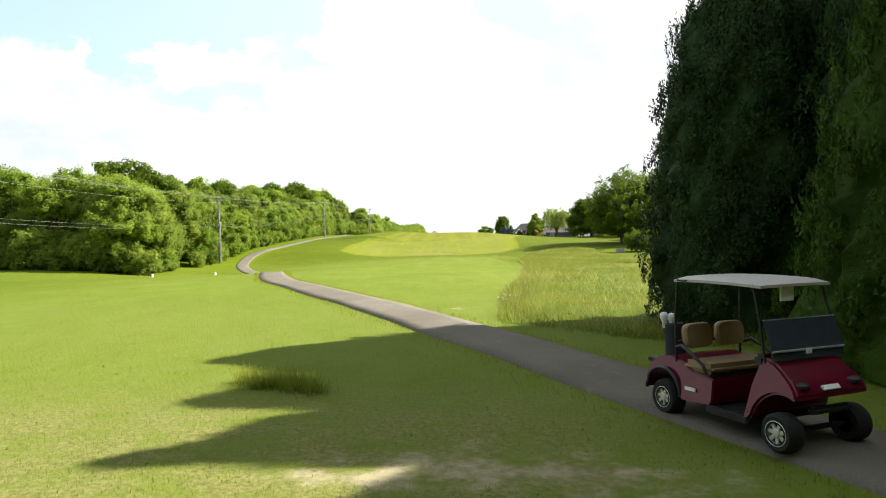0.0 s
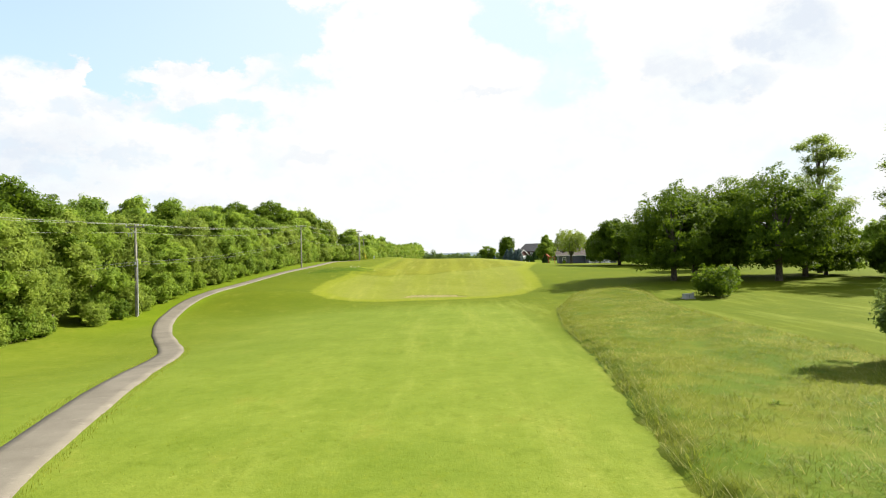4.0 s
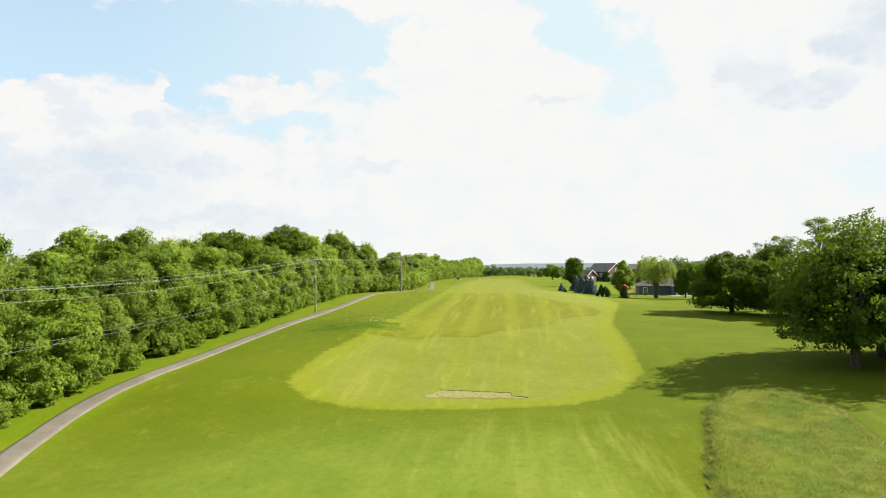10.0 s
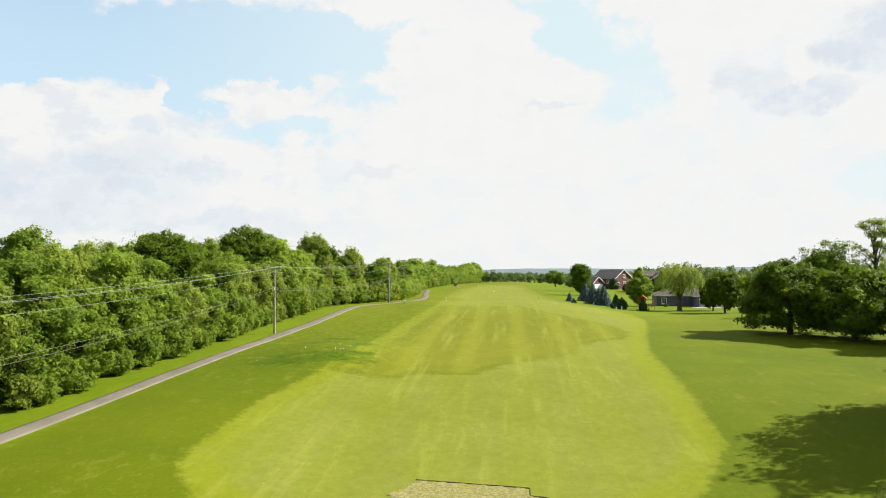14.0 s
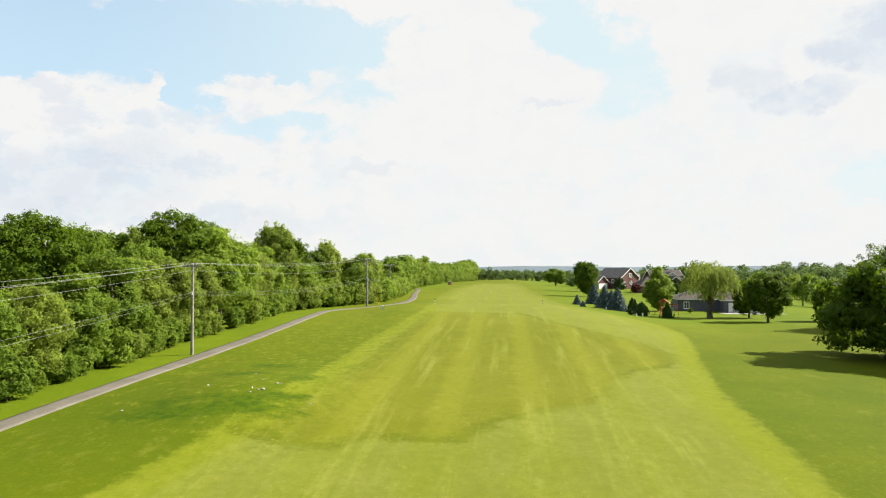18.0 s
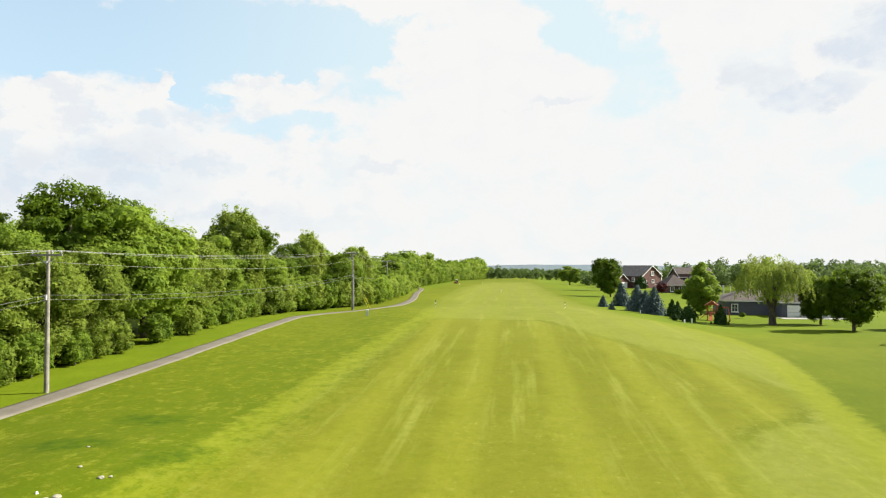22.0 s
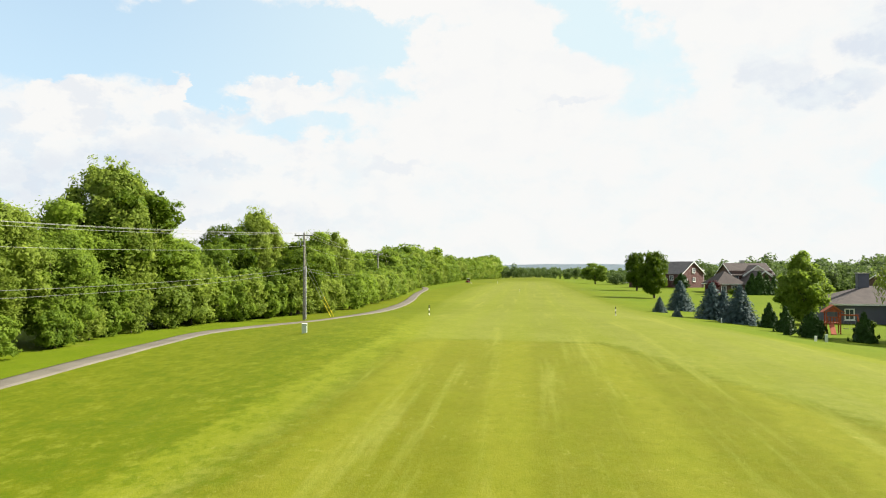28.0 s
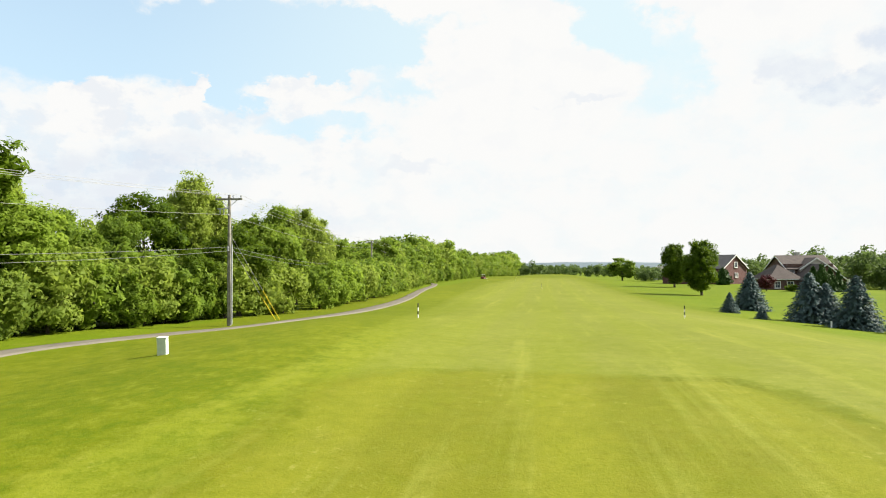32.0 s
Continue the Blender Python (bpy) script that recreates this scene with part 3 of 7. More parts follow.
RIGHT_Y = [-60, 0, 40, 90, 113, 128, 155, 200, 211, 260, 300, 375, 450, 700, 1000, 5000]
RIGHT_Z = [-0.2, 0, 0, 0, 1.1, 1.3, 2.3, 2, 1.5, 1.3, 1.4, 1.4, 0.5, -3, -8, -10]


def along(y, ys, zs):
    return sum(np.interp(y + d, ys, zs) for d in (-9, -4.5, 0, 4.5, 9)) / 5


def ease(a, b, x):
    t = np.clip((x - a) / (b - a), 0, 1)
    return t * t * (3 - 2 * t)


def land(x, y):
    x, y = np.asarray(x, float), np.asarray(y, float)
    c, l, r = along(y, MID_Y, MID_Z), along(y, LEFT_Y, LEFT_Z), along(y, RIGHT_Y, RIGHT_Z)
    z = c + (l - c) * ease(-8, -24, x) * (x < 0) + (r - c) * ease(4, 30, x) * (x > 0)
    z = z - 1.5 * ease(45, 110, x) * ease(60, 200, y) - 1.0 * ease(-40, -90, x)
    z = z + 0.9 * np.exp(-((x + 17) / 5.5) ** 2 - ((y - 133) / 8) ** 2)
    z = z - 1.3 * np.exp(-((x + 24) / 12) ** 2) * ease(40, 74, y) * ease(105, 88, y)
    z = z + 0.75 * np.exp(-((x + 16) / 6) ** 2 - ((y - 196) / 20) ** 2)
    return z


def gz(x, y):
    return float(land(x, y))


def edge_distance(px, py, poly):
    """Metres inside (plus) or outside (minus) an outline, for arrays of places."""
    poly = np.array(poly, float)
    a, b = poly, np.roll(poly, -1, 0)
    best = np.full(px.shape, 1e9)
    inside = np.zeros(px.shape, bool)
    for (ax, ay), (bx, by) in zip(a, b):
        dx, dy = bx - ax, by - ay
        t = np.clip(((px - ax) * dx + (py - ay) * dy) / (dx * dx + dy * dy), 0, 1)
        best = np.minimum(best, np.hypot(px - ax - t * dx, py - ay - t * dy))
        cross = (ay > py) != (by > py)
        inside ^= cross & (px < dx * (py - ay) / (dy if abs(dy) > 1e-9 else 1e-9) + ax)
    return np.where(inside, best, -best)


SEMI = [(-17.6, 108), (-17.3, 104.6), (-14.7, 100.9), (-11, 99.2), (-6.4, 98.7), (-1.1, 99.2), (4.5, 100.3), (8.3, 103.4), (11.4, 110.3), (12.3, 121), (13, 137), (15.2, 150),
        (17.6, 161), (19.5, 172), (19.5, 182), (17.0, 196), (14.5, 212), (12.5, 232), (11, 262), (9, 330), (7, 430), (-15, 430), (-20, 330), (-18, 260), (-15.0, 215), (-13.4, 202), (-12.6, 187),
        (-13.2, 176), (-14.4, 160), (-14.7, 146), (-14.6, 133), (-15.7, 125), (-17.4, 117)]
STRIP = [(-14.8, 125.9), (-11.9, 124.6), (-9.2, 124.7), (-8.5, 126.2), (-3.1, 126.2), (-1.9, 129.1), (1.5, 132.2), (5.1, 134.2), (6.2, 140), (8.3, 144.6), (12.2, 148), (13.6, 152.6),
         (12.6, 159.8), (8.1, 168), (4.4, 176), (2.6, 183), (0.9, 187.6), (-6.8, 188.2), (-9.5, 187), (-11.4, 184.2), (-11.1, 174), (-12, 156), (-12.7, 143), (-13.1, 133)]
MEADOW = [(1.0, 16), (1.8, 24), (3.4, 32), (4.3, 40), (6, 54), (7, 68), (9.3, 84.6), (10.2, 88), (13, 98), (16, 104), (20, 104.5), (21.5, 98), (20, 90),
          (19, 80), (18.5, 68), (18, 54), (15.5, 39), (15.5, 34), (20, 26), (24, 18), (22, 8), (12, 12), (5, 12), (2.6, 14.0)]
BARE = [(-1.35, 6.2, 0.95, 0.55), (-0.3, 6.35, 1.0, 0.6), (0.75, 6.05, 1.0, 0.5), (1.8, 5.4, 1.2, 0.6), (6.4, 22.3, 1.6, 0.9), (0.3, 18.6, 0.7, 0.5), (-18.2, 45.5, 2.2, 0.8), (-16.5, 43.6, 0.7, 0.4)]


def spaced(lo, hi, step, out_lo, out_hi, grow=1.22):
    a = list(np.arange(lo, hi + 1e-6, step))
    s = step
    while a[-1] < out_hi:
        s *= grow
        a.append(a[-1] + s)
    s = step
    while a[0] > out_lo:
        s *= grow
        a.insert(0, a[0] - s)
    return np.array(a)

LUSH = [(-19.4, 127.6, 4.6, 2.3), (-15.2, 129.0, 3.6, 2.0), (-20.6, 129.6, 2.3, 1.2), (-18.2, 129.9, 2.2, 1.3), (-16.2, 130.1, 2.0, 1.1), (-14.0, 131.6, 2.0, 1.3), (-19.4, 137.4, 2.6, 1.6), (-18.6, 142.6, 2.4, 1.6), (-14.6, 136.8, 1.8, 2.4)]


def build_ground():
    xs, ys = spaced(-58, 66, 1.0, -4600, 4600), spaced(-14, 300, 1.0, -900, 4800)
    X, Y = np.meshgrid(xs, ys)
    Z = land(X, Y)
    nx, ny = len(xs), len(ys)
    i = np.arange(nx * ny).reshape(ny, nx)
    faces = np.stack([i[:-1, :-1], i[:-1, 1:], i[1:, 1:], i[1:, :-1]], -1).reshape(-1, 4)
    me = array_mesh("ground", np.stack([X, Y, Z], -1).reshape(-1, 3), faces, TURF, True)
    px, py = X.ravel(), Y.ravel()
    bare = np.full(px.shape, -3.0)
    for x, y, a, b in BARE:
        bare = np.maximum(bare, 1.0 - np.hypot((px - x) / a, (py - y) / b))
    for name, val in (("semi", edge_distance(px, py, SEMI)), ("strip", edge_distance(px, py, STRIP)), ("bare", bare), ("meadow", edge_distance(px, py, MEADOW)), ("lush", np.max([1.0 - np.hypot((px - x) / a, (py - y) / b) for x, y, a, b in LUSH], 0)),
                      ("lawn", ease(104, 82, py) * ease(9, 3, px) * (1 - 0.5 * ease(-10, -22, px))), ("deep", ease(9, 13, px) * ease(96, 108, py) * ease(186, 160, py)),
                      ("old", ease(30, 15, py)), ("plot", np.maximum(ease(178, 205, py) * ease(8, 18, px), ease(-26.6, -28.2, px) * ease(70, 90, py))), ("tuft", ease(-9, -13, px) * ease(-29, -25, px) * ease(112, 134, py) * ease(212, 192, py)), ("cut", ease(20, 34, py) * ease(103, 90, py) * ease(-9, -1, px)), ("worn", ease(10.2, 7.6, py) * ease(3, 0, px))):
        at = me.attributes.new(name, "FLOAT", "POINT")
        at.data.foreach_set("value", np.clip(val, -6, 6).astype(np.float32))
    tagged(new("ground", me), "rolling mown grass golf course with pale fairway", "ground", kind="structure")


build_ground()

TRACK = [(9.5, -8), (6.6, 0), (4.9, 4.0), (3.6, 6.8), (2.15, 9.7), (0.9, 12.6), (-0.6, 15.6), (-2.5, 19.8), (-4.5, 23.9), (-6.5, 28.2), (-8.6, 32.8), (-10.3, 37.8), (-11.6, 42.5), (-13.0, 47.5), (-14.8, 54),
         (-16.8, 61.5), (-18.9, 67.8), (-21.6, 73.5), (-24.3, 79), (-26.9, 85.5), (-28.6, 91.5), (-29.2, 97.5), (-28.9, 103), (-28.4, 110), (-27.9, 117), (-27.2, 130), (-26.8, 140),
         (-26.6, 150), (-26.6, 160), (-27.1, 173), (-28.0, 186), (-28.3, 193.5), (-25.8, 199.6), (-22.2, 204.5), (-20.8, 212), (-20.8, 224), (-22.4, 248),
         (-26.9, 285), (-29.5, 312), (-32.6, 331), (-38.5, 345)]


def smooth_line(pts, step):
    """A rounded line through points, at even steps."""
    p = np.array(pts, float)
    q = np.vstack([2 * p[0] - p[1], p, 2 * p[-1] - p[-2]])
    out = []
    for i in range(1, len(q) - 2):
        for t in np.linspace(0, 1, 12, endpoint=False):
            a, b, c, d = q[i - 1:i + 3]
            out.append(0.5 * (2 * b + (c - a) * t + (2 * a - 5 * b + 4 * c - d) * t * t + (3 * b - a - 3 * c + d) * t ** 3))
    out = np.array(out + [p[-1]])
    s = np.r_[0, np.cumsum(np.hypot(*np.diff(out, axis=0).T))]
    at = np.arange(0, s[-1], step)
    return np.stack([np.interp(at, s, out[:, k]) for k in (0, 1)], -1)


TRACK_LINE = smooth_line(TRACK, 0.6)


def build_track():
    line = TRACK_LINE
    d = np.gradient(line, axis=0)
    d /= np.linalg.norm(d, axis=1)[:, None]
    nrm = np.stack([-d[:, 1], d[:, 0]], -1)
    rng = np.random.default_rng(3)
    cross = [-1, -0.93, -0.55, 0, 0.55, 0.93, 1]
    rows = []
    wob = [np.convolve(rng.standard_normal(len(line) + 8), np.ones(5) / 5, "valid")[:len(line)] * 0.055 for _ in range(2)]
    for c in cross:
        half = 0.83 + (wob[0] if c < 0 else wob[1])
        p = line + nrm * (c * half)[:, None]
        z = land(p[:, 0], p[:, 1]) + (0.075 - 0.02 * c * c if abs(c) < 0.99 else -0.08)
        rows.append(np.stack([p[:, 0], p[:, 1], z], -1))
    v = np.stack(rows, 1)
    n, k = v.shape[:2]
    i = np.arange(n * k).reshape(n, k)
    faces = np.stack([i[:-1, :-1], i[:-1, 1:], i[1:, 1:], i[1:, :-1]], -1).reshape(-1, 4)
    me = array_mesh("cart_path", v.reshape(-1, 3), faces, ASPHALT, True)
    tagged(new("cart_path", me), "winding worn grey asphalt cart path through grass", "path", kind="structure")


build_track()


# ---------- plants ----------
def unit(a):
    return a / np.maximum(np.linalg.norm(a, axis=-1, keepdims=True), 1e-9)


def leaf_mesh(name, rng, p, nrm, length, mat, slim=0.55, along_way=None, body=None):
    """One pointed blade per leaf at p, facing nrm; along_way: which way the leaves point; body: points and faces of the dense inner growth."""
    n = len(p)
    nrm = unit(nrm)
    ref = rng.standard_normal((n, 3)) if along_way is None else along_way
    u = unit(ref - (ref * nrm).sum(-1, keepdims=True) * nrm)
    v = np.cross(nrm, u)
    L = (np.asarray(length) * rng.uniform(0.7, 1.3, n))[:, None]
    q = np.stack([p - u * L * 0.5 - v * L * slim * 0.5, p + u * L * 0.5, p - u * L * 0.5 + v * L * slim * 0.5], 1).reshape(-1, 3)
    f = np.arange(n * 3).reshape(n, 3)
    if body is not None:
        q, f = np.concatenate([q, body[0]]), np.concatenate([f, body[1] + len(q)])
    return array_mesh(name, q, f, mat)


def clump_bodies(rng, centres, radii, count=170, size=0.42, edge=0.4):
    """The dense inner leaves of each clump, scattered over a smaller, uneven shell."""
    radii = np.asarray(radii, float)
    m = len(centres) * count
    k = np.repeat(np.arange(len(centres)), count)
    d = unit(rng.standard_normal((m, 3)))
    p = np.asarray(centres)[k] + d * radii[k] * size * rng.uniform(0.65, 1.25, (m, 1))
    face = unit(d + rng.normal(0, 0.45, (m, 3)))
    u = unit(np.cross(face, rng.standard_normal((m, 3))))
    v = np.cross(face, u)
    wide = np.minimum(edge, 0.7 * radii[k, 0] * size)
    V = []
    for a in (0.0, 2.1, 4.2):
        t = a + rng.uniform(-0.4, 0.4, m)
        q = (wide * 0.62 * rng.uniform(0.65, 1.3, m))[:, None]
        V.append(p + (u * np.cos(t)[:, None] + v * np.sin(t)[:, None]) * q)
    V = np.stack(V, 1).reshape(-1, 3)
    return V, np.arange(m * 3).reshape(m, 3)


def blob_points(rng, centres, radii, n, shell=0.76, bunches=0):
    """Places and outward ways on the outer part of clumps; bunches: smaller bunches of leaves on each clump."""
    radii, centres = np.asarray(radii, float), np.asarray(centres, float)
    area = (radii[:, 0] * radii[:, 1] + radii[:, 0] * radii[:, 2]) + 1e-6
    if bunches:
        m = len(centres) * bunches
        k = rng.choice(len(centres), m, p=area / area.sum())
        d = unit(rng.standard_normal((m, 3)))
        way = unit(d / radii[k])
        c2 = centres[k] + d * radii[k] * rng.uniform(0.60, 0.88, (m, 1))
        r2 = radii[k] * rng.uniform(0.26, 0.42, (m, 1))
        a2 = r2[:, 0] ** 2
        j = rng.choice(m, n, p=a2 / a2.sum())
        d2 = unit(rng.standard_normal((n, 3)) + way[j] * 0.6)
        p = c2[j] + d2 * r2[j] * rng.uniform(0.45, 1.1, (n, 1))
        return p, unit(way[j] * 0.55 + d2 * 0.75)
    k = rng.choice(len(centres), n, p=area / area.sum())
    d = unit(rng.standard_normal((n, 3)))
    p = centres[k] + d * radii[k] * rng.uniform(shell, 1.10, (n, 1))
    return p, unit(d / radii[k])


def clumps(rng, base, top, spread, count, size, flat=0.8, narrow=1.0):
    """Clump centres over an egg-shaped crown, between two heights."""
    mid, half = (base + top) / 2, (top - base) / 2
    out, rad = [], []
    while len(out) < count:
        d = unit(rng.standard_normal(3))
        f = rng.uniform(0.35, 0.82) ** 0.6
        c = d * f * np.array([spread, spread, half])
        taper = 1 - (1 - narrow) * max(0.0, c[2] / half)
        c[:2] *= taper
        out.append(c + (0, 0, mid))
        s = size * rng.uniform(0.65, 1.25)
        rad.append((s, s, s * flat))
    return np.array(out), np.array(rad)


def trunk_mesh(rng, height, r, ends, fork=0.45, lean=0.02):
    m = Mesh(True)
    pts = [(rng.normal(0, lean * height) * t, rng.normal(0, lean * height) * t, height * t) for t in (0, 0.25, 0.5, 0.75, 1.0)]
    pts[0] = (0, 0, -0.15)
    m.tube(pts, [r * 1.35, r, r * 0.8, r * 0.5, r * 0.15], 9)
    for e in ends:
        t = rng.uniform(fork * 0.5, fork * 1.3)
        s = Vector((0, 0, min(height * t, max(0.5, e[2] * 0.75))))
        e = Vector(e)
        mid = s.lerp(e, 0.5) + Vector((rng.normal(0, 0.25), rng.normal(0, 0.25), 0.35))
        m.tube([s, mid, e], [r * 0.42, r * 0.26, r * 0.07], 6)
    return m


def plant(name, seed, label, category, group, base, top, spread, count, size, n, leaf, mat, r=0.2, flat=0.8, narrow=1.0, up=0.25, rand=0.55, slim=0.55,
          limbs=7, trunk_top=0.8, fill=0.90, heart=0.43, cut=0.0, rich=True, loose=0.13):
    rng = np.random.default_rng(seed)
    ob = thing(name, pose(0, 0, 0), label, category, group)
    c, rad = clumps(rng, base, top, spread, count, size, flat, narrow)
    p, d = blob_points(rng, c, rad, n, bunches=6)
    # a share of the leaves grows between the clumps
    k = rng.random(n) < loose
    q = unit(rng.standard_normal((n, 3)))
    half = (top - base) / 2
    out = q * np.array([spread, spread, half]) * rng.uniform(0.55, 0.92, (n, 1)) + rng.normal(0, 0.12 * size, (n, 3))
    out[:, :2] *= (1 - (1 - narrow) * np.maximum(0, out[:, 2:] / half))
    p[k], d[k] = out[k] + (0, 0, (base + top) / 2), q[k]
    p[:, 2] = np.maximum(p[:, 2], 0.05 + 0.1 * rng.random(n))
    if cut:
        keep = p[:, 2] > cut + 0.5 * rng.random(n)
        p, d = p[keep], d[keep]
        n = len(p)
    mid = np.array([0, 0, (base + top) / 2])
    nrm = d * 0.8 + unit(p - mid) * 0.5 + np.array([0, 0, up]) + rng.standard_normal((n, 3)) * rand
    inner = np.linalg.norm((c - mid) / (spread, spread, (top - base) / 2), axis=1) < fill
    inner &= c[:, 2] > cut * 1.5 + rad[:, 2] * heart
    ends = [e for e in c[rng.choice(len(c), min(limbs, len(c)), replace=False)] if e[2] > cut + 0.4]
    t = trunk_mesh(rng, top * trunk_top, r, ends)
    part("trunk", t, BARK, ob)
    part("crown", leaf_mesh("crown", rng, p, nrm, leaf, mat, slim, None, clump_bodies(rng, c[inner], rad[inner], 170 if rich else 60, heart, leaf * 1.35) if inner.any() else None), None, ob)
    return ob


LEFT_GROUP = "woodland trees along the path"


def put(ob, x, y, s=1.0, turn=0.0, sz=None, sink=0.0, label=""):
    """Sets a finished plant on the ground, turned and scaled."""
    m = Matrix.LocRotScale((x, y, gz(x, y) - sink), Euler((0, 0, turn)), (s, s, sz or s))
    ob.matrix_basis = m
    if label:
        ob["label"] = label
    return ob


class Stock:
    """Patterns of a kind of plant: the first use places the pattern, the next ones are copies."""

    def __init__(self, *patterns):
        self.pat, self.used = patterns, set()

    def set(self, i, x, y, s=1.0, turn=0.0, sz=None, sink=0.0, label=""):
        ob = self.pat[i]
        if i not in self.used:
            self.used.add(i)
            return put(ob, x, y, s, turn, sz, sink, label)
        keep = ob.matrix_basis.copy()
        ob.matrix_basis = Matrix.Identity(4)
        c = copy_thing(ob, Matrix.Identity(4))
        ob.matrix_basis = keep
        return put(c, x, y, s, turn, sz, sink, label)


WOOD_LABEL = "dense leafy green deciduous tree at the woodland edge"
woods = Stock(
    plant("tree", 11, WOOD_LABEL, "tree", LEFT_GROUP, 0.2, 12, 4.3, 56, 1.40, 14500, 0.27, LEAF_WOOD, 0.2, 0.85, heart=0.55),
    plant("tree", 12, WOOD_LABEL, "tree", LEFT_GROUP, 0.3, 12, 3.9, 52, 1.38, 14500, 0.27, LEAF_WOOD, 0.2, 0.9, 0.8, heart=0.55),
    plant("tree", 13, "pale silvery green leafy tree at the woodland edge", "tree", LEFT_GROUP, 0.4, 12, 3.7, 60, 1.24, 14500, 0.26, LEAF_PALE, 0.18, 1.1, 0.75, 0.1, 0.7, 0.45, heart=0.50),
    plant("tree", 14, "tall broad dark green tree above the woodland edge", "tree", LEFT_GROUP, 0.8, 12, 4.3, 56, 1.46, 14500, 0.27, LEAF_MAPLE, 0.24, 0.75, heart=0.55),
    plant("tree", 15, "tall feathery green poplar rising from the woodland", "tree", LEFT_GROUP, 0.6, 12, 3.9, 80, 1.24, 19000, 0.26, LEAF_PALE, 0.2, 1.25, 0.72, 0.0, 0.7, 0.5, heart=0.48),
)
brush = Stock(
    plant("shrub", 21, "leafy green wild shrub at the foot of woodland", "shrub", "shrubs along the woodland foot", 0.1, 3.0, 1.7, 18, 0.8, 2100, 0.28, LEAF_WOOD, 0.06, 0.9, limbs=5, trunk_top=0.6, heart=0.48, rich=False),
    plant("shrub", 22, "pale green wild shrub at the foot of woodland", "shrub", "shrubs along the woodland foot", 0.1, 3.0, 1.6, 20, 0.7, 2300, 0.22, LEAF_PALE, 0.06, 1.0, 0.8, limbs=5, trunk_top=0.6, slim=0.5, heart=0.48, rich=False),
)
far_tree = Stock(
    plant("tree", 31, "distant leafy green tree in the woodland row", "tree", LEFT_GROUP, 0.5, 12, 4.2, 34, 1.6, 2200, 0.7, LEAF_WOOD, 0.2, 0.85, limbs=3, rich=False),
    plant("tree", 32, "distant pale green tree in the woodland row", "tree", LEFT_GROUP, 0.5, 12, 3.6, 34, 1.5, 2200, 0.65, LEAF_PALE, 0.2, 1.0, 0.7, limbs=3, rich=False),
)

# front crown edge of the woodland along the path
EDGE_Y = [56, 66, 75, 86, 94, 105, 120, 131, 150, 170, 186, 193, 199, 206, 214, 225, 250, 280, 320, 350, 450, 620]
EDGE_X = [-33, -31.5, -30.2, -30.0, -31.0, -30.7, -30.4, -30.2, -30.4, -31.3, -32.6, -33.2, -33.0, -29.2, -26.0, -24.5, -26.0, -29.2, -33, -34, -31, -23]
rw = random.Random(4)
# the skyline: place and top of the taller trees
SKYLINE = [(2, -35.5, 71.5, 10.6), (3, -38, 78, 12.2), (0, -37, 80.5, 11.8), (1, -36.5, 90, 10.0), (2, -37, 99, 10.8), (0, -38, 106, 12.0), (3, -38.5, 114, 12.4), (2, -37, 122, 13.5),
           (1, -37, 131, 12.3), (3, -37.5, 141, 14.7), (3, -38.5, 149, 14.0), (1, -37, 156, 13.0), (3, -37.5, 163, 16.7), (3, -38.5, 170.5, 16.2), (0, -37.5, 176, 14.0), (1, -37, 181, 13.6),
           (0, -37, 187.5, 14.2), (4, -37.0, 194.5, 17.4), (4, -38.6, 200.2, 16.0), (0, -37, 206, 12.0), (1, -36, 211, 11.2), (3, -37.5, 216.5, 13.4), (4, -36.2, 222, 15.8),
           (0, -30.6, 225.6, 13.8), (2, -31, 233.5, 14.3), (2, -32, 241.5, 13.8), (1, -32, 251, 11.0)]
TOP_Y = [s[2] for s in SKYLINE] + [265, 282, 320, 400, 443, 560, 620]
TOP_Z = [s[3] for s in SKYLINE] + [7.4, 13.6, 14.8, 16.0, 12.0, 15, 17]


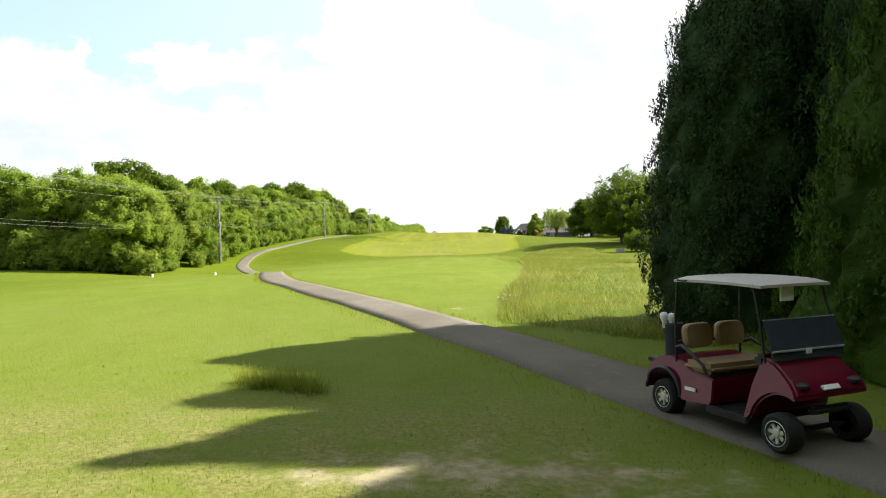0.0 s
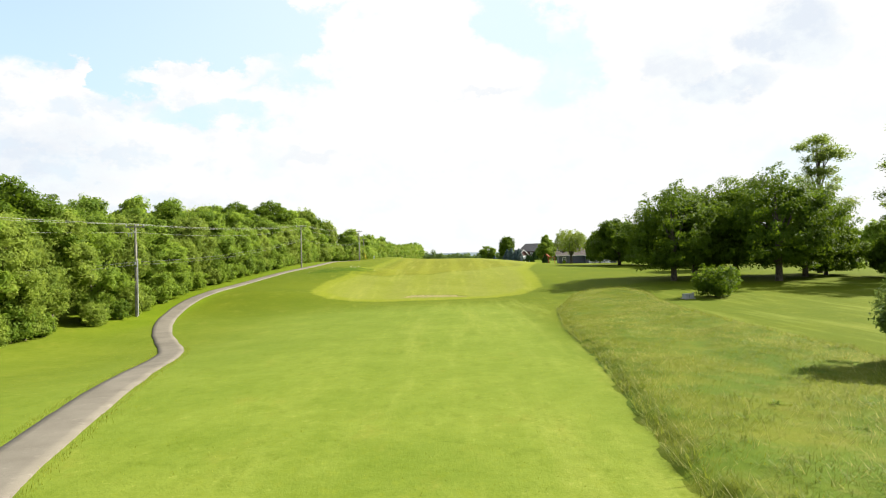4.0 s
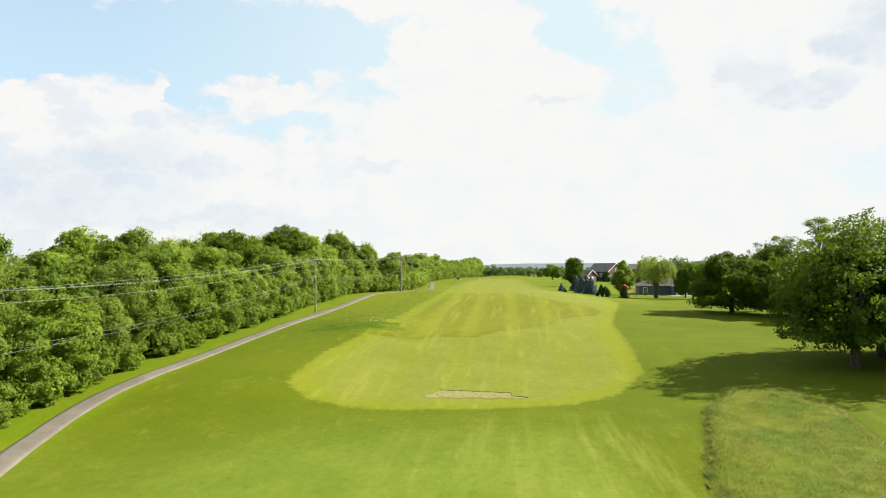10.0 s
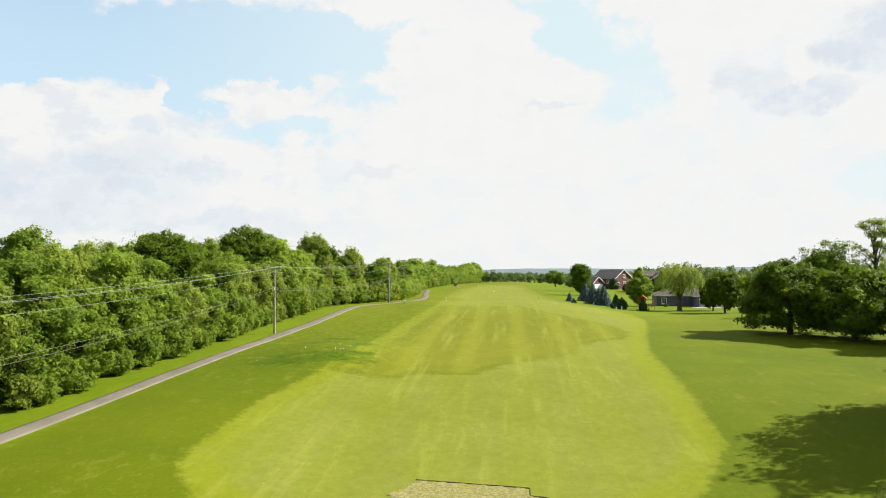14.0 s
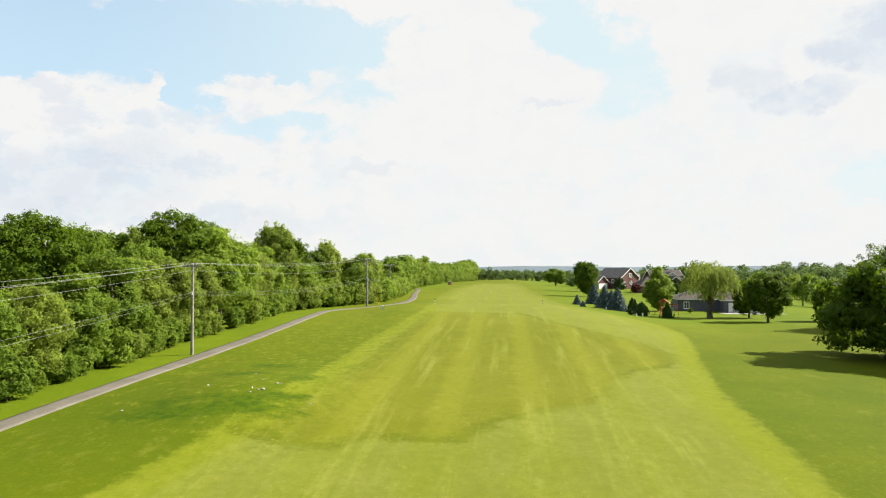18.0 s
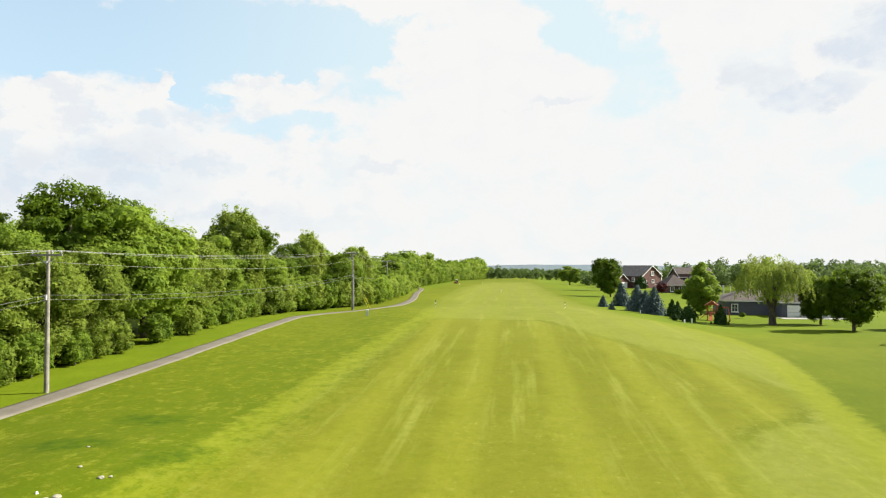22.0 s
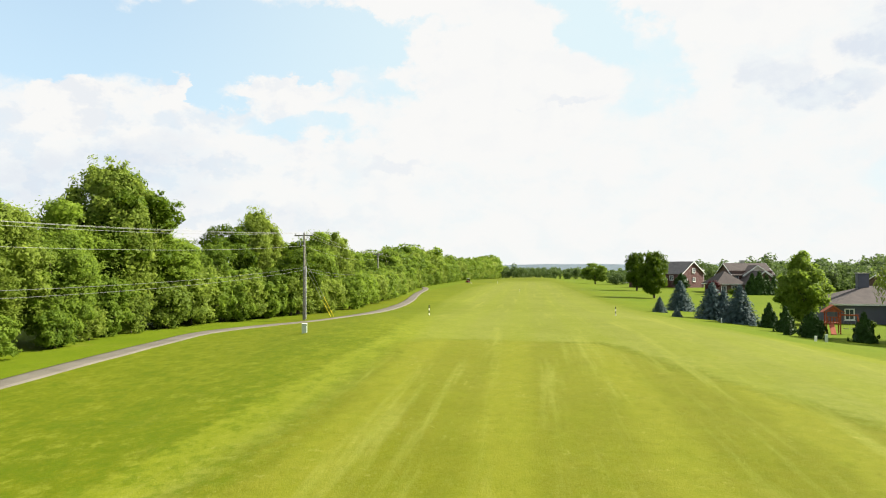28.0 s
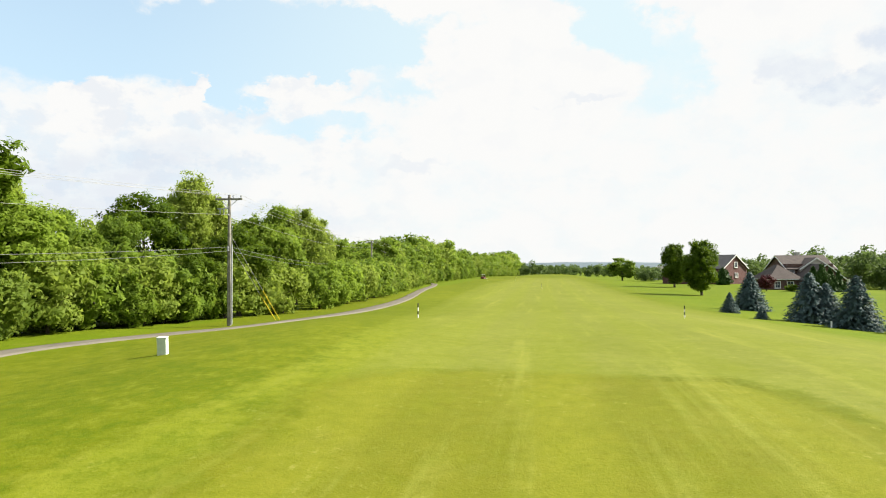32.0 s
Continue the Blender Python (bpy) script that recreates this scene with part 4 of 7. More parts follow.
def woodland():
    for i, x, y, z in SKYLINE:
        h = (z - gz(x, y)) / 12
        woods.set(i, x, y, h * (0.98 if i != 4 or y < 198 else 0.88), rw.uniform(0, 6.3), h)
    y = 69.0
    while y < 216:
        ex, top = float(np.interp(y, EDGE_Y, EDGE_X)), float(np.interp(y, TOP_Y, TOP_Z)) - gz(-34, y)
        s = top * rw.uniform(0.64, 1.0) / 12
        if not 203 < y < 207:
            woods.set(rw.choice((0, 1, 2, 2, 1, 3, 0)), ex - 3.6 * s - rw.uniform(0, 0.8), y, s * 1.12, rw.uniform(0, 6.3), s)
        brush.set(rw.choice((0, 0, 1)), ex - rw.uniform(0.9, 1.5), y + rw.uniform(1.5, 2.8), rw.uniform(0.6, 1.1), rw.uniform(0, 6.3))
        if rw.random() < 0.6:
            brush.set(rw.choice((0, 1)), ex - rw.uniform(1.0, 1.8), y - rw.uniform(0.4, 1.4), rw.uniform(0.6, 1.05), rw.uniform(0, 6.3))
        y += rw.uniform(4.2, 5.6)
    for x, y, s in ((-33.5, 197, 1.3), (-33.2, 200.5, 1.5), (-32.5, 203.5, 1.4), (-31, 206.5, 1.5), (-29.6, 209.5, 1.4), (-28.6, 213, 1.5), (-34.5, 204, 1.7), (-32.5, 209, 1.7), (-27.6, 216.5, 1.4)):
        brush.set(rw.choice((0, 1)), x, y, s, rw.uniform(0, 6.3))
    # the row turns away to the side before the tee
    x = -33.0
    while x > -92:
        yy = 71.0 + rw.uniform(-0.8, 0.8) + (-33 - x) * 0.06
        woods.set(rw.choice((0, 1, 2)), x, yy, rw.uniform(0.80, 0.94), rw.uniform(0, 6.3))
        woods.set(rw.choice((3, 0, 1, 2)), x - 2, yy + 7.5, rw.uniform(0.92, 1.08), rw.uniform(0, 6.3), rw.uniform(0.90, 1.18))
        brush.set(rw.choice((0, 1)), x + 2, yy - 4.0, rw.uniform(0.8, 1.2), rw.uniform(0, 6.3))
        brush.set(rw.choice((0, 1)), x - 0.6, yy - 3.4, rw.uniform(1.1, 1.5), rw.uniform(0, 6.3))
        x -= rw.uniform(4.6, 5.8)
    # a second row that closes the skyline
    for y in range(86, 182, 7):
        woods.set(rw.choice((0, 1, 2, 3)), -45 + rw.uniform(-1.5, 1.5), y + rw.uniform(-1.5, 1.5), 1.0, rw.uniform(0, 6.3), rw.uniform(0.80, 0.98) + (y - 86) * 0.0022)
    # low growth beyond the pole, and the row farther on
    for y in (219, 226, 231, 237, 243, 248, 253, 257, 261, 266, 270):
        brush.set(rw.choice((0, 1)), float(np.interp(y, EDGE_Y, EDGE_X)) - 1.2, y, rw.uniform(1.0, 1.7), rw.uniform(0, 6.3))
    y = 258.0
    while y < 625:
        ex, top = float(np.interp(y, EDGE_Y, EDGE_X)), float(np.interp(y, TOP_Y, TOP_Z)) - gz(-32, y)
        s = top * rw.uniform(0.78, 1.0) / 12
        st, i = (woods, rw.choice((0, 1, 2))) if y < 300 else (far_tree, rw.choice((0, 0, 1)))
        st.set(i, ex - 3.6, y, s * 1.15, rw.uniform(0, 6.3), s)
        far_tree.set(rw.choice((0, 1)), ex - 10, y + 2, s * 1.15, rw.uniform(0, 6.3), s * 0.95)
        brush.set(rw.choice((0, 1)), ex - 0.6, y + 2, rw.uniform(0.9, 1.4), rw.uniform(0, 6.3))
        y += 6.0 if y < 300 else 9.0
    # the depth of the wood
    for _ in range(26):
        far_tree.set(rw.choice((0, 1)), rw.uniform(-64, -48), rw.uniform(80, 300), rw.uniform(0.8, 0.95), rw.uniform(0, 6.3))


woodland()

# broad shade trees on the other side
MAPLE_LABEL = "broad dark green maple tree on mown lawn"
shade = Stock(
    plant("maple_tree", 41, MAPLE_LABEL, "tree", "shade trees beside the fairway", -0.9, 13, 6.6, 84, 1.85, 22000, 0.33, LEAF_MAPLE, 0.32, 0.8, fill=0.70, heart=0.55, cut=1.3),
    plant("maple_tree", 42, MAPLE_LABEL, "tree", "shade trees beside the fairway", -0.8, 13, 6.2, 80, 1.85, 21000, 0.33, LEAF_MAPLE, 0.3, 0.8, fill=0.70, heart=0.55, cut=1.3),
    plant("maple_tree", 43, "low spreading dark green tree on mown lawn", "tree", "shade trees beside the fairway", -1.6, 9.5, 6.4, 90, 1.6, 20500, 0.32, LEAF_MAPLE, 0.28, 0.7, fill=0.95, heart=0.60, cut=0.6),
    plant("maple_tree", 44, "young round-headed green tree on mown lawn", "tree", "shade trees beside the fairway", 0.5, 8.1, 3.5, 64, 1.1, 11500, 0.28, LEAF_MAPLE, 0.16, 0.9, fill=0.95, heart=0.58, loose=0.15),
    plant("maple_tree", 45, "tall egg-shaped green maple tree on mown lawn", "tree", "shade trees beside the fairway", 0.5, 10.6, 3.3, 84, 1.15, 12500, 0.30, LEAF_MAPLE, 0.2, 1.0, 0.55, fill=0.95, heart=0.60, loose=0.18),
)
for i, x, y, s in ((0, 29.0, 111.5, 0.98), (1, 33.6, 116.5, 1.0), (1, 39.0, 116, 1.1), (0, 41.0, 108, 1.1), (0, 47.5, 114, 0.95),
                   (2, 33.5, 156.2, 1.0), (2, 38.6, 151.5, 0.92), (2, 46, 146, 1.0), (1, 44, 133, 0.80),
                   (3, 39.6, 200, 1.0), (3, 41.2, 212.5, 0.86), (3, 50, 203.5, 0.78), (1, 51, 186, 1.0), (3, 58, 196, 1.15), (2, 56, 172, 1.0), (1, 64, 182, 0.9),
                   (4, 24.2, 296.3, 1.0), (4, 27.4, 339.9, 1.06), (3, 62, 212, 1.1), (2, 72, 222, 0.9)):
    shade.set(i, x, y, s, i * 1.7 + x)

woods.set(0, 24.5, 427, 1.30, 1.0, 0.78, label="round pale green tree standing low beside the far fairway")

# tall open-crowned trees behind them
def locust(seed, h, spread):
    rng = np.random.default_rng(seed)
    ob = thing("locust_tree", pose(0, 0, 0), "tall open-crowned locust tree with airy layered foliage", "tree", "tall locust trees")
    c, rad = [], []
    for i in range(60):
        t = rng.uniform(0.38, 1.0)
        a = rng.uniform(0, 6.28)
        q = spread * rng.uniform(0.15, 1.0) * (1.25 - t) ** 0.6
        c.append((math.cos(a) * q, math.sin(a) * q, h * t))
        s = rng.uniform(0.9, 1.9)
        rad.append((s, s, s * 0.55))
    c, rad = np.array(c), np.array(rad)
    n = 12000
    p, d = blob_points(rng, c, rad, n, 0.1)
    part("trunk", trunk_mesh(rng, h * 0.97, 0.34, c[:26], 0.6, 0.015), BARK, ob)
    part("crown", leaf_mesh("crown", rng, p, np.array([0, 0, 0.9]) + rng.standard_normal((n, 3)) * 0.7, 0.34, LEAF_LOCUST, 0.5), None, ob)
    return ob


tall = Stock(locust(51, 21, 5.5), locust(52, 19, 7.5))
for i, x, y, s in ((0, 54, 122, 0.95), (1, 57, 103, 1.0), (1, 62, 97, 1.08), (0, 69, 105, 1.1), (0, 61, 190, 0.78), (1, 66, 112, 0.8)):
    tall.set(i, x, y, s, x)
for i, x, y, s in ((2, 58, 109, 0.75), (2, 52, 117, 0.8), (0, 66, 100, 0.7), (2, 74, 110, 0.8)):
    shade.set(i, x, y, s, y)

# planted shrubs by the meadow
bushes = Stock(
    plant("shrub", 61, "large round grey-green garden shrub on mown lawn", "shrub", "", -0.5, 4.6, 2.35, 84, 0.8, 16000, 0.19, LEAF_SHRUB, 0.1, 0.9, 0.62, 0.3, 0.6, 0.4, 8, 0.7, fill=0.8, heart=0.5),
    plant("shrub", 62, "dense spreading dark green shrub on mown lawn", "shrub", "", 0.0, 2.7, 2.3, 48, 0.75, 8000, 0.22, LEAF_MAPLE, 0.08, 0.8, 1.0, 0.2, 0.7, 0.4, 10, 0.6, fill=0.7, heart=0.4),
    plant("shrub", 63, "small upright green shrub on mown lawn", "shrub", "", 0.3, 2.8, 0.85, 22, 0.5, 1300, 0.2, LEAF_MAPLE, 0.05, 1.1, 0.7, 0.2, 0.6, 0.5, 5, 0.8),
)
bushes.set(0, 18.0, 49.0, 1.08, 0.4)
bushes.set(0, 22.0, 51.5, 0.72, 2.2, label="pale green rounded shrub beside a larger shrub")
bushes.set(1, 26.2, 91.0, 1.12, 1.0)
bushes.set(2, 24.6, 53.4, 1.0)


# ---------- conifers ----------
def spruce(seed):
    rng = np.random.default_rng(seed)
    ob = thing("blue_spruce", pose(0, 0, 0), "conical blue-grey spruce tree on mown lawn", "spruce", "blue spruces along the lots")
    H, R = 4.2, 2.15
    P, N, U = [], [], []
    tiers = 24
    for i in range(tiers):
        t = i / tiers
        z = 0.15 + t * (H - 0.25)
        rr = R * (1 - t) ** 0.85 + 0.10
        nb = int(9 + 17 * (1 - t))
        for j in range(nb):
            a = 2 * math.pi * (j + rng.uniform(-0.3, 0.3)) / nb + i * 0.7
            rb = rr * rng.uniform(0.78, 1.08)
            k = int(6 + 10 * (1 - t))
            f = np.linspace(0.25, 1.0, k)
            out = np.array([math.cos(a), math.sin(a), 0])
            pts = out * (f * rb)[:, None] + np.array([0, 0, 1]) * (z - 0.20 * f * rb + 0.16 * rb * np.maximum(f - 0.6, 0))[:, None]
            sidev = np.array([-out[1], out[0], 0])
            pts = pts + sidev * (rng.uniform(-1, 1, k) * 0.12 * rb * (1.1 - f))[:, None] + rng.normal(0, 0.03, (k, 3))
            P.append(pts)
            N.append(np.array([0, 0, 0.8]) + out * 0.5 + rng.standard_normal((k, 3)) * 0.35)
            U.append(np.tile(out, (k, 1)) + rng.standard_normal((k, 3)) * 0.35)
    P, N, U = (np.concatenate(q) for q in (P, N, U))
    m = Mesh(True)
    m.tube([(0, 0, -0.1), (0, 0, H * 0.5), (0, 0, H)], [0.13, 0.08, 0.02], 8)
    part("trunk", m, BARK, ob)
    part("foliage", leaf_mesh("foliage", rng, P, N, 0.33, LEAF_SPRUCE, 0.5, U), None, ob)
    return ob


blue = Stock(spruce(71), spruce(72))
for i, x, y, s, z in ((0, 21.3, 227.0, 0.98, 0.95), (1, 20.9, 232.2, 0.9, 0.80), (1, 19.6, 232.5, 0.98, 0.98), (0, 20.1, 252.6, 1.0, 0.98), (1, 15.0, 242, 0.46, 0.46), (0, 15.0, 231.2, 0.30, 0.26)):
    blue.set(i, x, y, s * 1.18, x * 3, z * 1.18)


def cedar(seed, label, H, R, n, leaf, mat, name, group, blunt=0.55, pw=3.6, inner=0.925, slim=0.5):
    """A dense column or cone of flat upright sprays."""
    rng = np.random.default_rng(seed)
    ob = thing(name, pose(0, 0, 0), label, "conifer", group)
    t = rng.random(n) ** 0.85
    a = rng.uniform(0, 2 * math.pi, n)
    prof = np.minimum(1.0, (t + 0.13) * 7) * (1 - t ** pw) ** blunt
    lump = 1 + 0.08 * np.sin(a * 5 + 9 * t) + 0.06 * np.sin(a * 9 - 21 * t + 1) + 0.05 * np.sin(a * 3 + 31 * t) + 0.05 * np.sin(a * 17 + 3 * np.sin(47 * t)) * np.sin(71 * t + 2 * np.sin(a * 11))
    r = R * prof * lump * rng.uniform(inner - 0.01, 1.0, n)
    # the sprays stand in tufts
    tuft = rng.integers(0, n // 55, n)
    a, t, r, lump = a[tuft], t[tuft], r[tuft], lump[tuft]
    out = np.stack([np.cos(a), np.sin(a), np.zeros(n)], -1)
    near = min(0.10, 0.05 * R)
    off = rng.normal(0, near, (n, 3)) * (1, 1, 1.3)
    off -= out * np.maximum(0, (off * out).sum(-1, keepdims=True)) * 0.8
    p = out * r[:, None] + np.array([0, 0, 1]) * (0.05 + t * H)[:, None] + off
    p[:, 2] = np.maximum(p[:, 2], 0.03)
    nrm = out + rng.standard_normal((n, 3)) * 0.55
    way = np.array([0, 0, 1.0]) + out * 0.55 + rng.standard_normal((n, 3)) * 0.30
    ga, gt = np.meshgrid(np.linspace(0, 2 * math.pi, 40, endpoint=False), np.linspace(0.0, 0.985, 30), indexing="ij")
    gp = np.minimum(1.0, (gt + 0.13) * 7) * (1 - gt ** pw) ** blunt
    gl = 1 + 0.08 * np.sin(ga * 5 + 9 * gt) + 0.06 * np.sin(ga * 9 - 21 * gt + 1) + 0.05 * np.sin(ga * 3 + 31 * gt) + rng.normal(0, 0.05, ga.shape)
    gr = R * gp * gl * (inner - 0.07)
    bv = np.stack([np.cos(ga) * gr, np.sin(ga) * gr, 0.03 + gt * H], -1).reshape(-1, 3)
    gi = np.arange(40 * 30).reshape(40, 30)
    i0, i1, i2, i3 = gi[:, :-1], np.roll(gi, -1, 0)[:, :-1], np.roll(gi, -1, 0)[:, 1:], gi[:, 1:]
    bf = np.concatenate([np.stack([i0, i1, i2], -1).reshape(-1, 3), np.stack([i0, i2, i3], -1).reshape(-1, 3)])
    m = Mesh(True)
    m.tube([(0, 0, -0.1), (0, 0, H * 0.4), (0, 0, H * 0.93)], [0.055 * R + 0.03, 0.045 * R + 0.02, 0.02], 8)
    part("trunk", m, BARK, ob)
    part("foliage", leaf_mesh("foliage", rng, p, nrm, leaf, mat, slim, way, (bv, bf)), None, ob)
    return ob


arbor = Stock(cedar(81, "tall dense dark green arborvitae beside the cart path", 9.2, 2.2, 62000, 0.10, LEAF_CEDAR, "arborvitae", "tall evergreens by the cart", 0.68, 3.2, 0.88, 0.5),
              cedar(82, "tall dense green arborvitae behind the golf cart", 9.4, 2.5, 54000, 0.10, LEAF_YEW, "arborvitae", "tall evergreens by the cart", 0.75, 3.6, 0.90, 0.5),
              cedar(85, "unseen dark green arborvitae added to shade the cart and path", 9.2, 2.3, 10000, 0.18, LEAF_CEDAR, "arborvitae", "tall evergreens by the cart", 0.6),
              cedar(86, "broad conical fresh green evergreen behind the golf cart", 8.9, 2.9, 56000, 0.105, LEAF_YOUNG, "arborvitae", "tall evergreens by the cart", 0.9, 1.15, 0.85, 0.5))
# All trees of pattern 2 stand out of view, added to shade cart and path.
for i, x, y, s in ((2, 10.8, 9.2, 0.98), (2, 11.4, 6.4, 0.95), (2, 11.8, 3.4, 1.0), (2, 12.6, 0.0, 1.0)):
    arbor.set(i, x, y, s, x)
arbor.set(0, 6.42, 15.0, 0.94, 0.3, 0.90)
arbor.set(0, 9.1, 15.0, 1.06, 2.0, 1.05)
arbor.set(0, 8.9, 12.9, 0.92, 1.1, 1.06)
arbor.set(3, 7.8, 10.2, 1.0, 0.9)
arbor.set(1, 9.0, 10.8, 0.98, 0.9)
arbor.set(2, 12.8, 12.2, 1.0, 4.0)
arbor.set(2, 14.0, 10.5, 1.0, 3.0)
arbor.set(2, 13.5, 2.0, 1.1, 1.0)
arbor.set(2, 15.0, 7.5, 1.15, 5.0)
arbor.set(2, 12.5, -3.5, 1.1, 2.6)
arbor.set(2, 14.5, 16.5, 1.1, 0.2)
# Unseen maples round the start, added to cut the skylight on the cart.
for i, x, y, s in ((0, -17, -11, 1.5), (0, -9, -14, 1.7), (1, -1, -15, 1.8), (0, 6, -14, 1.7), (1, 13, -13, 1.6), (0, 20, -9, 1.4), (1, 19, -2, 1.4), (1, 25, 1, 1.2), (0, 27, 9, 1.2), (1, -26, -8, 1.4), (0, 8, -24, 1.9), (1, -14, -24, 1.9)):
    shade.set(i, x, y, s, x + 1, label="unseen dark green tree added by the tee to block skylight")

cones = Stock(cedar(83, "clipped conical dark green evergreen shrub on the lawn", 2.5, 1.35, 5500, 0.19, LEAF_YEW, "evergreen_shrub", "clipped evergreens along the lots", 1.0, 1.15, 0.7),
              cedar(84, "rounded dark green evergreen shrub on the lawn", 2.2, 1.4, 5500, 0.19, LEAF_YEW, "evergreen_shrub", "clipped evergreens along the lots", 0.7, 1.8, 0.7))
for i, x, y, s in ((0, 23.5, 224.0, 1.05), (0, 22.7, 217.0, 1.0), (1, 22.6, 210.3, 1.0), (0, 26.6, 209.2, 1.03), (1, 21.0, 211.8, 0.42), (1, 44.6, 362, 2.0)):
    cones.set(i, x, y, s, x)
bushes.set(1, 47.0, 317, 0.62, 1.0, 0.55, label="rounded dark shrub beside a brick house")
bushes.set(2, 34.6, 224.5, 0.55, 0.4, 0.4, label="low round yellow-green shrub beside the house")
red = Stock(plant("red_tree", 64, "small burgundy-leaved ornamental tree by a house", "tree", "", 0.4, 3.6, 1.8, 26, 0.75, 1300, 0.28, LEAF_RED, 0.08, 0.9, limbs=5))
red.set(0, 42.4, 318, 0.95)
for x, y, s in ((51.6, 317.5, 2.0), (53.4, 317.8, 2.2), (55.2, 318.2, 1.9), (57.0, 318.6, 1.7)):
    cones.set(0, x, y, s, x, label="tall dark green evergreen before the brick house")
lone = Stock(plant("tree", 65, "tall pyramidal light green tree on the lawn", "tree", "", 0.3, 9.4, 3.5, 120, 0.85, 13000, 0.26, LEAF_WOOD, 0.16, 0.9, 0.02, 0.3, 0.6, fill=0.95, heart=0.6, loose=0.25))
lone.set(0, 30.4, 232.6, 1.0)


def willow(seed):
    rng = np.random.default_rng(seed)
    ob = thing("willow_tree", pose(0, 0, 0), "pale green weeping willow on mown lawn", "tree")
    P, ends = [], []
    for i in range(300):
        a, q = rng.uniform(0, 6.28), rng.uniform(0.25, 1.0) ** 0.6
        R = 4.1 * q
        z0 = 4.2 + 4.9 * math.sqrt(max(0, 1 - (q * 0.97) ** 2)) + rng.uniform(-0.6, 0.4)
        k = 20
        f = np.linspace(0, 1, k)
        drop = rng.uniform(1.2, 3.0)
        rad = R + 0.55 * np.sqrt(f)
        x, y = math.cos(a) * rad, math.sin(a) * rad
        P.append(np.stack([x, y, np.maximum(z0 - drop * f ** 1.3, 1.2 + 0.4 * rng.random())], -1) + rng.normal(0, 0.10, (k, 3)))
        if i < 12:
            ends.append((math.cos(a) * R * 0.7, math.sin(a) * R * 0.7, z0 - 0.6))
    c, rad = clumps(rng, 2.6, 9.3, 4.3, 60, 1.15, 0.9)
    P.append(blob_points(rng, c, rad, 6500, bunches=6)[0])
    P = np.concatenate(P)
    n = len(P)
    part("trunk", trunk_mesh(rng, 5.2, 0.36, ends, 0.35), BARK, ob)
    part("crown", leaf_mesh("crown", rng, P, unit(P * (1, 1, 0.6) - (0, 0, 3)) + rng.standard_normal((n, 3)) * 0.6, 0.36, LEAF_WILLOW, 0.32,
                            np.array([0, 0, -1.0]) + rng.standard_normal((n, 3)) * 0.3), None, ob)
    return ob


will = Stock(willow(91))
will.set(0, 34.3, 211.4, 1.14, 0.0, 1.04)


# ---------- far woods ----------
def far_woods():
    rng = np.random.default_rng(17)
    spots = []
    for n, x0, x1, y0, y1, h0, h1 in ((260, 66, 420, 405, 520, 8, 12), (300, 90, 700, 520, 900, 9, 12.5), (130, -130, 110, 720, 820, 7, 10), (420, -420, 1000, 900, 1500, 10, 14),
                                      (150, 90, 230, 260, 410, 6.5, 9.0), (14, 30, 52, 405, 440, 3.5, 5.5), (190, 74, 240, 345, 430, 6.5, 10.0)):
        for _ in range(n):
            spots.append((rng.uniform(x0, x1), rng.uniform(y0, y1), rng.uniform(h0, h1) * rng.choice((0.7, 0.85, 1.0, 1.12))))
    for _ in range(120):
        a = rng.uniform(math.pi * 1.0, math.pi * 2.0)
        q = rng.uniform(70, 160)
        spots.append((math.cos(a) * q, math.sin(a) * q - 10, rng.uniform(10, 14)))
    P, N, L, BV = [], [], [], []
    for x, y, h in spots:
        z = gz(x, y)
        k = 240 if y < 440 else 90 if y < 900 else 40
        c = rng.normal(0, 1, (7, 3)) * (h * 0.22, h * 0.22, h * 0.17) + (0, 0, h * 0.56)
        r = np.full((7, 3), h * 0.27)
        p, d = blob_points(rng, c, r, k, 0.6)
        p[:, 2] = np.maximum(p[:, 2], 0.1)
        BV.append(clump_bodies(rng, c + (x, y, z), r, 64, 0.82, h * 0.10)[0])
        P.append(p + (x, y, z))
        N.append(d + (0, 0, 0.3) + rng.standard_normal((k, 3)) * 0.4)
        L.append(np.full(k, h * (0.085 if k == 240 else 0.15 if k == 90 else 0.22)))
    me = leaf_mesh("distant_woods", rng, np.concatenate(P), np.concatenate(N), np.concatenate(L), LEAF_FAR, 0.8, None, (np.concatenate(BV), np.arange(sum(len(q) for q in BV)).reshape(-1, 3)))
    tagged(new("distant_woods", me), "distant green woodland and tree belts around the course", "woods", kind="stuff")


far_woods()
for i in range(22):
    far_tree.set(i % 2, rw.uniform(82, 150), rw.uniform(60, 240), rw.uniform(0.8, 1.05), rw.uniform(0, 6.3), label="leafy green tree behind the lawns")


for i in range(36):
    ty = rw.uniform(252, 350)
    far_tree.set(i % 2, 8 + 0.46 * (ty - 166) + rw.uniform(0, 95), ty, rw.uniform(0.56, 0.74), rw.uniform(0, 6.3), label="leafy green tree in the belt behind the houses")


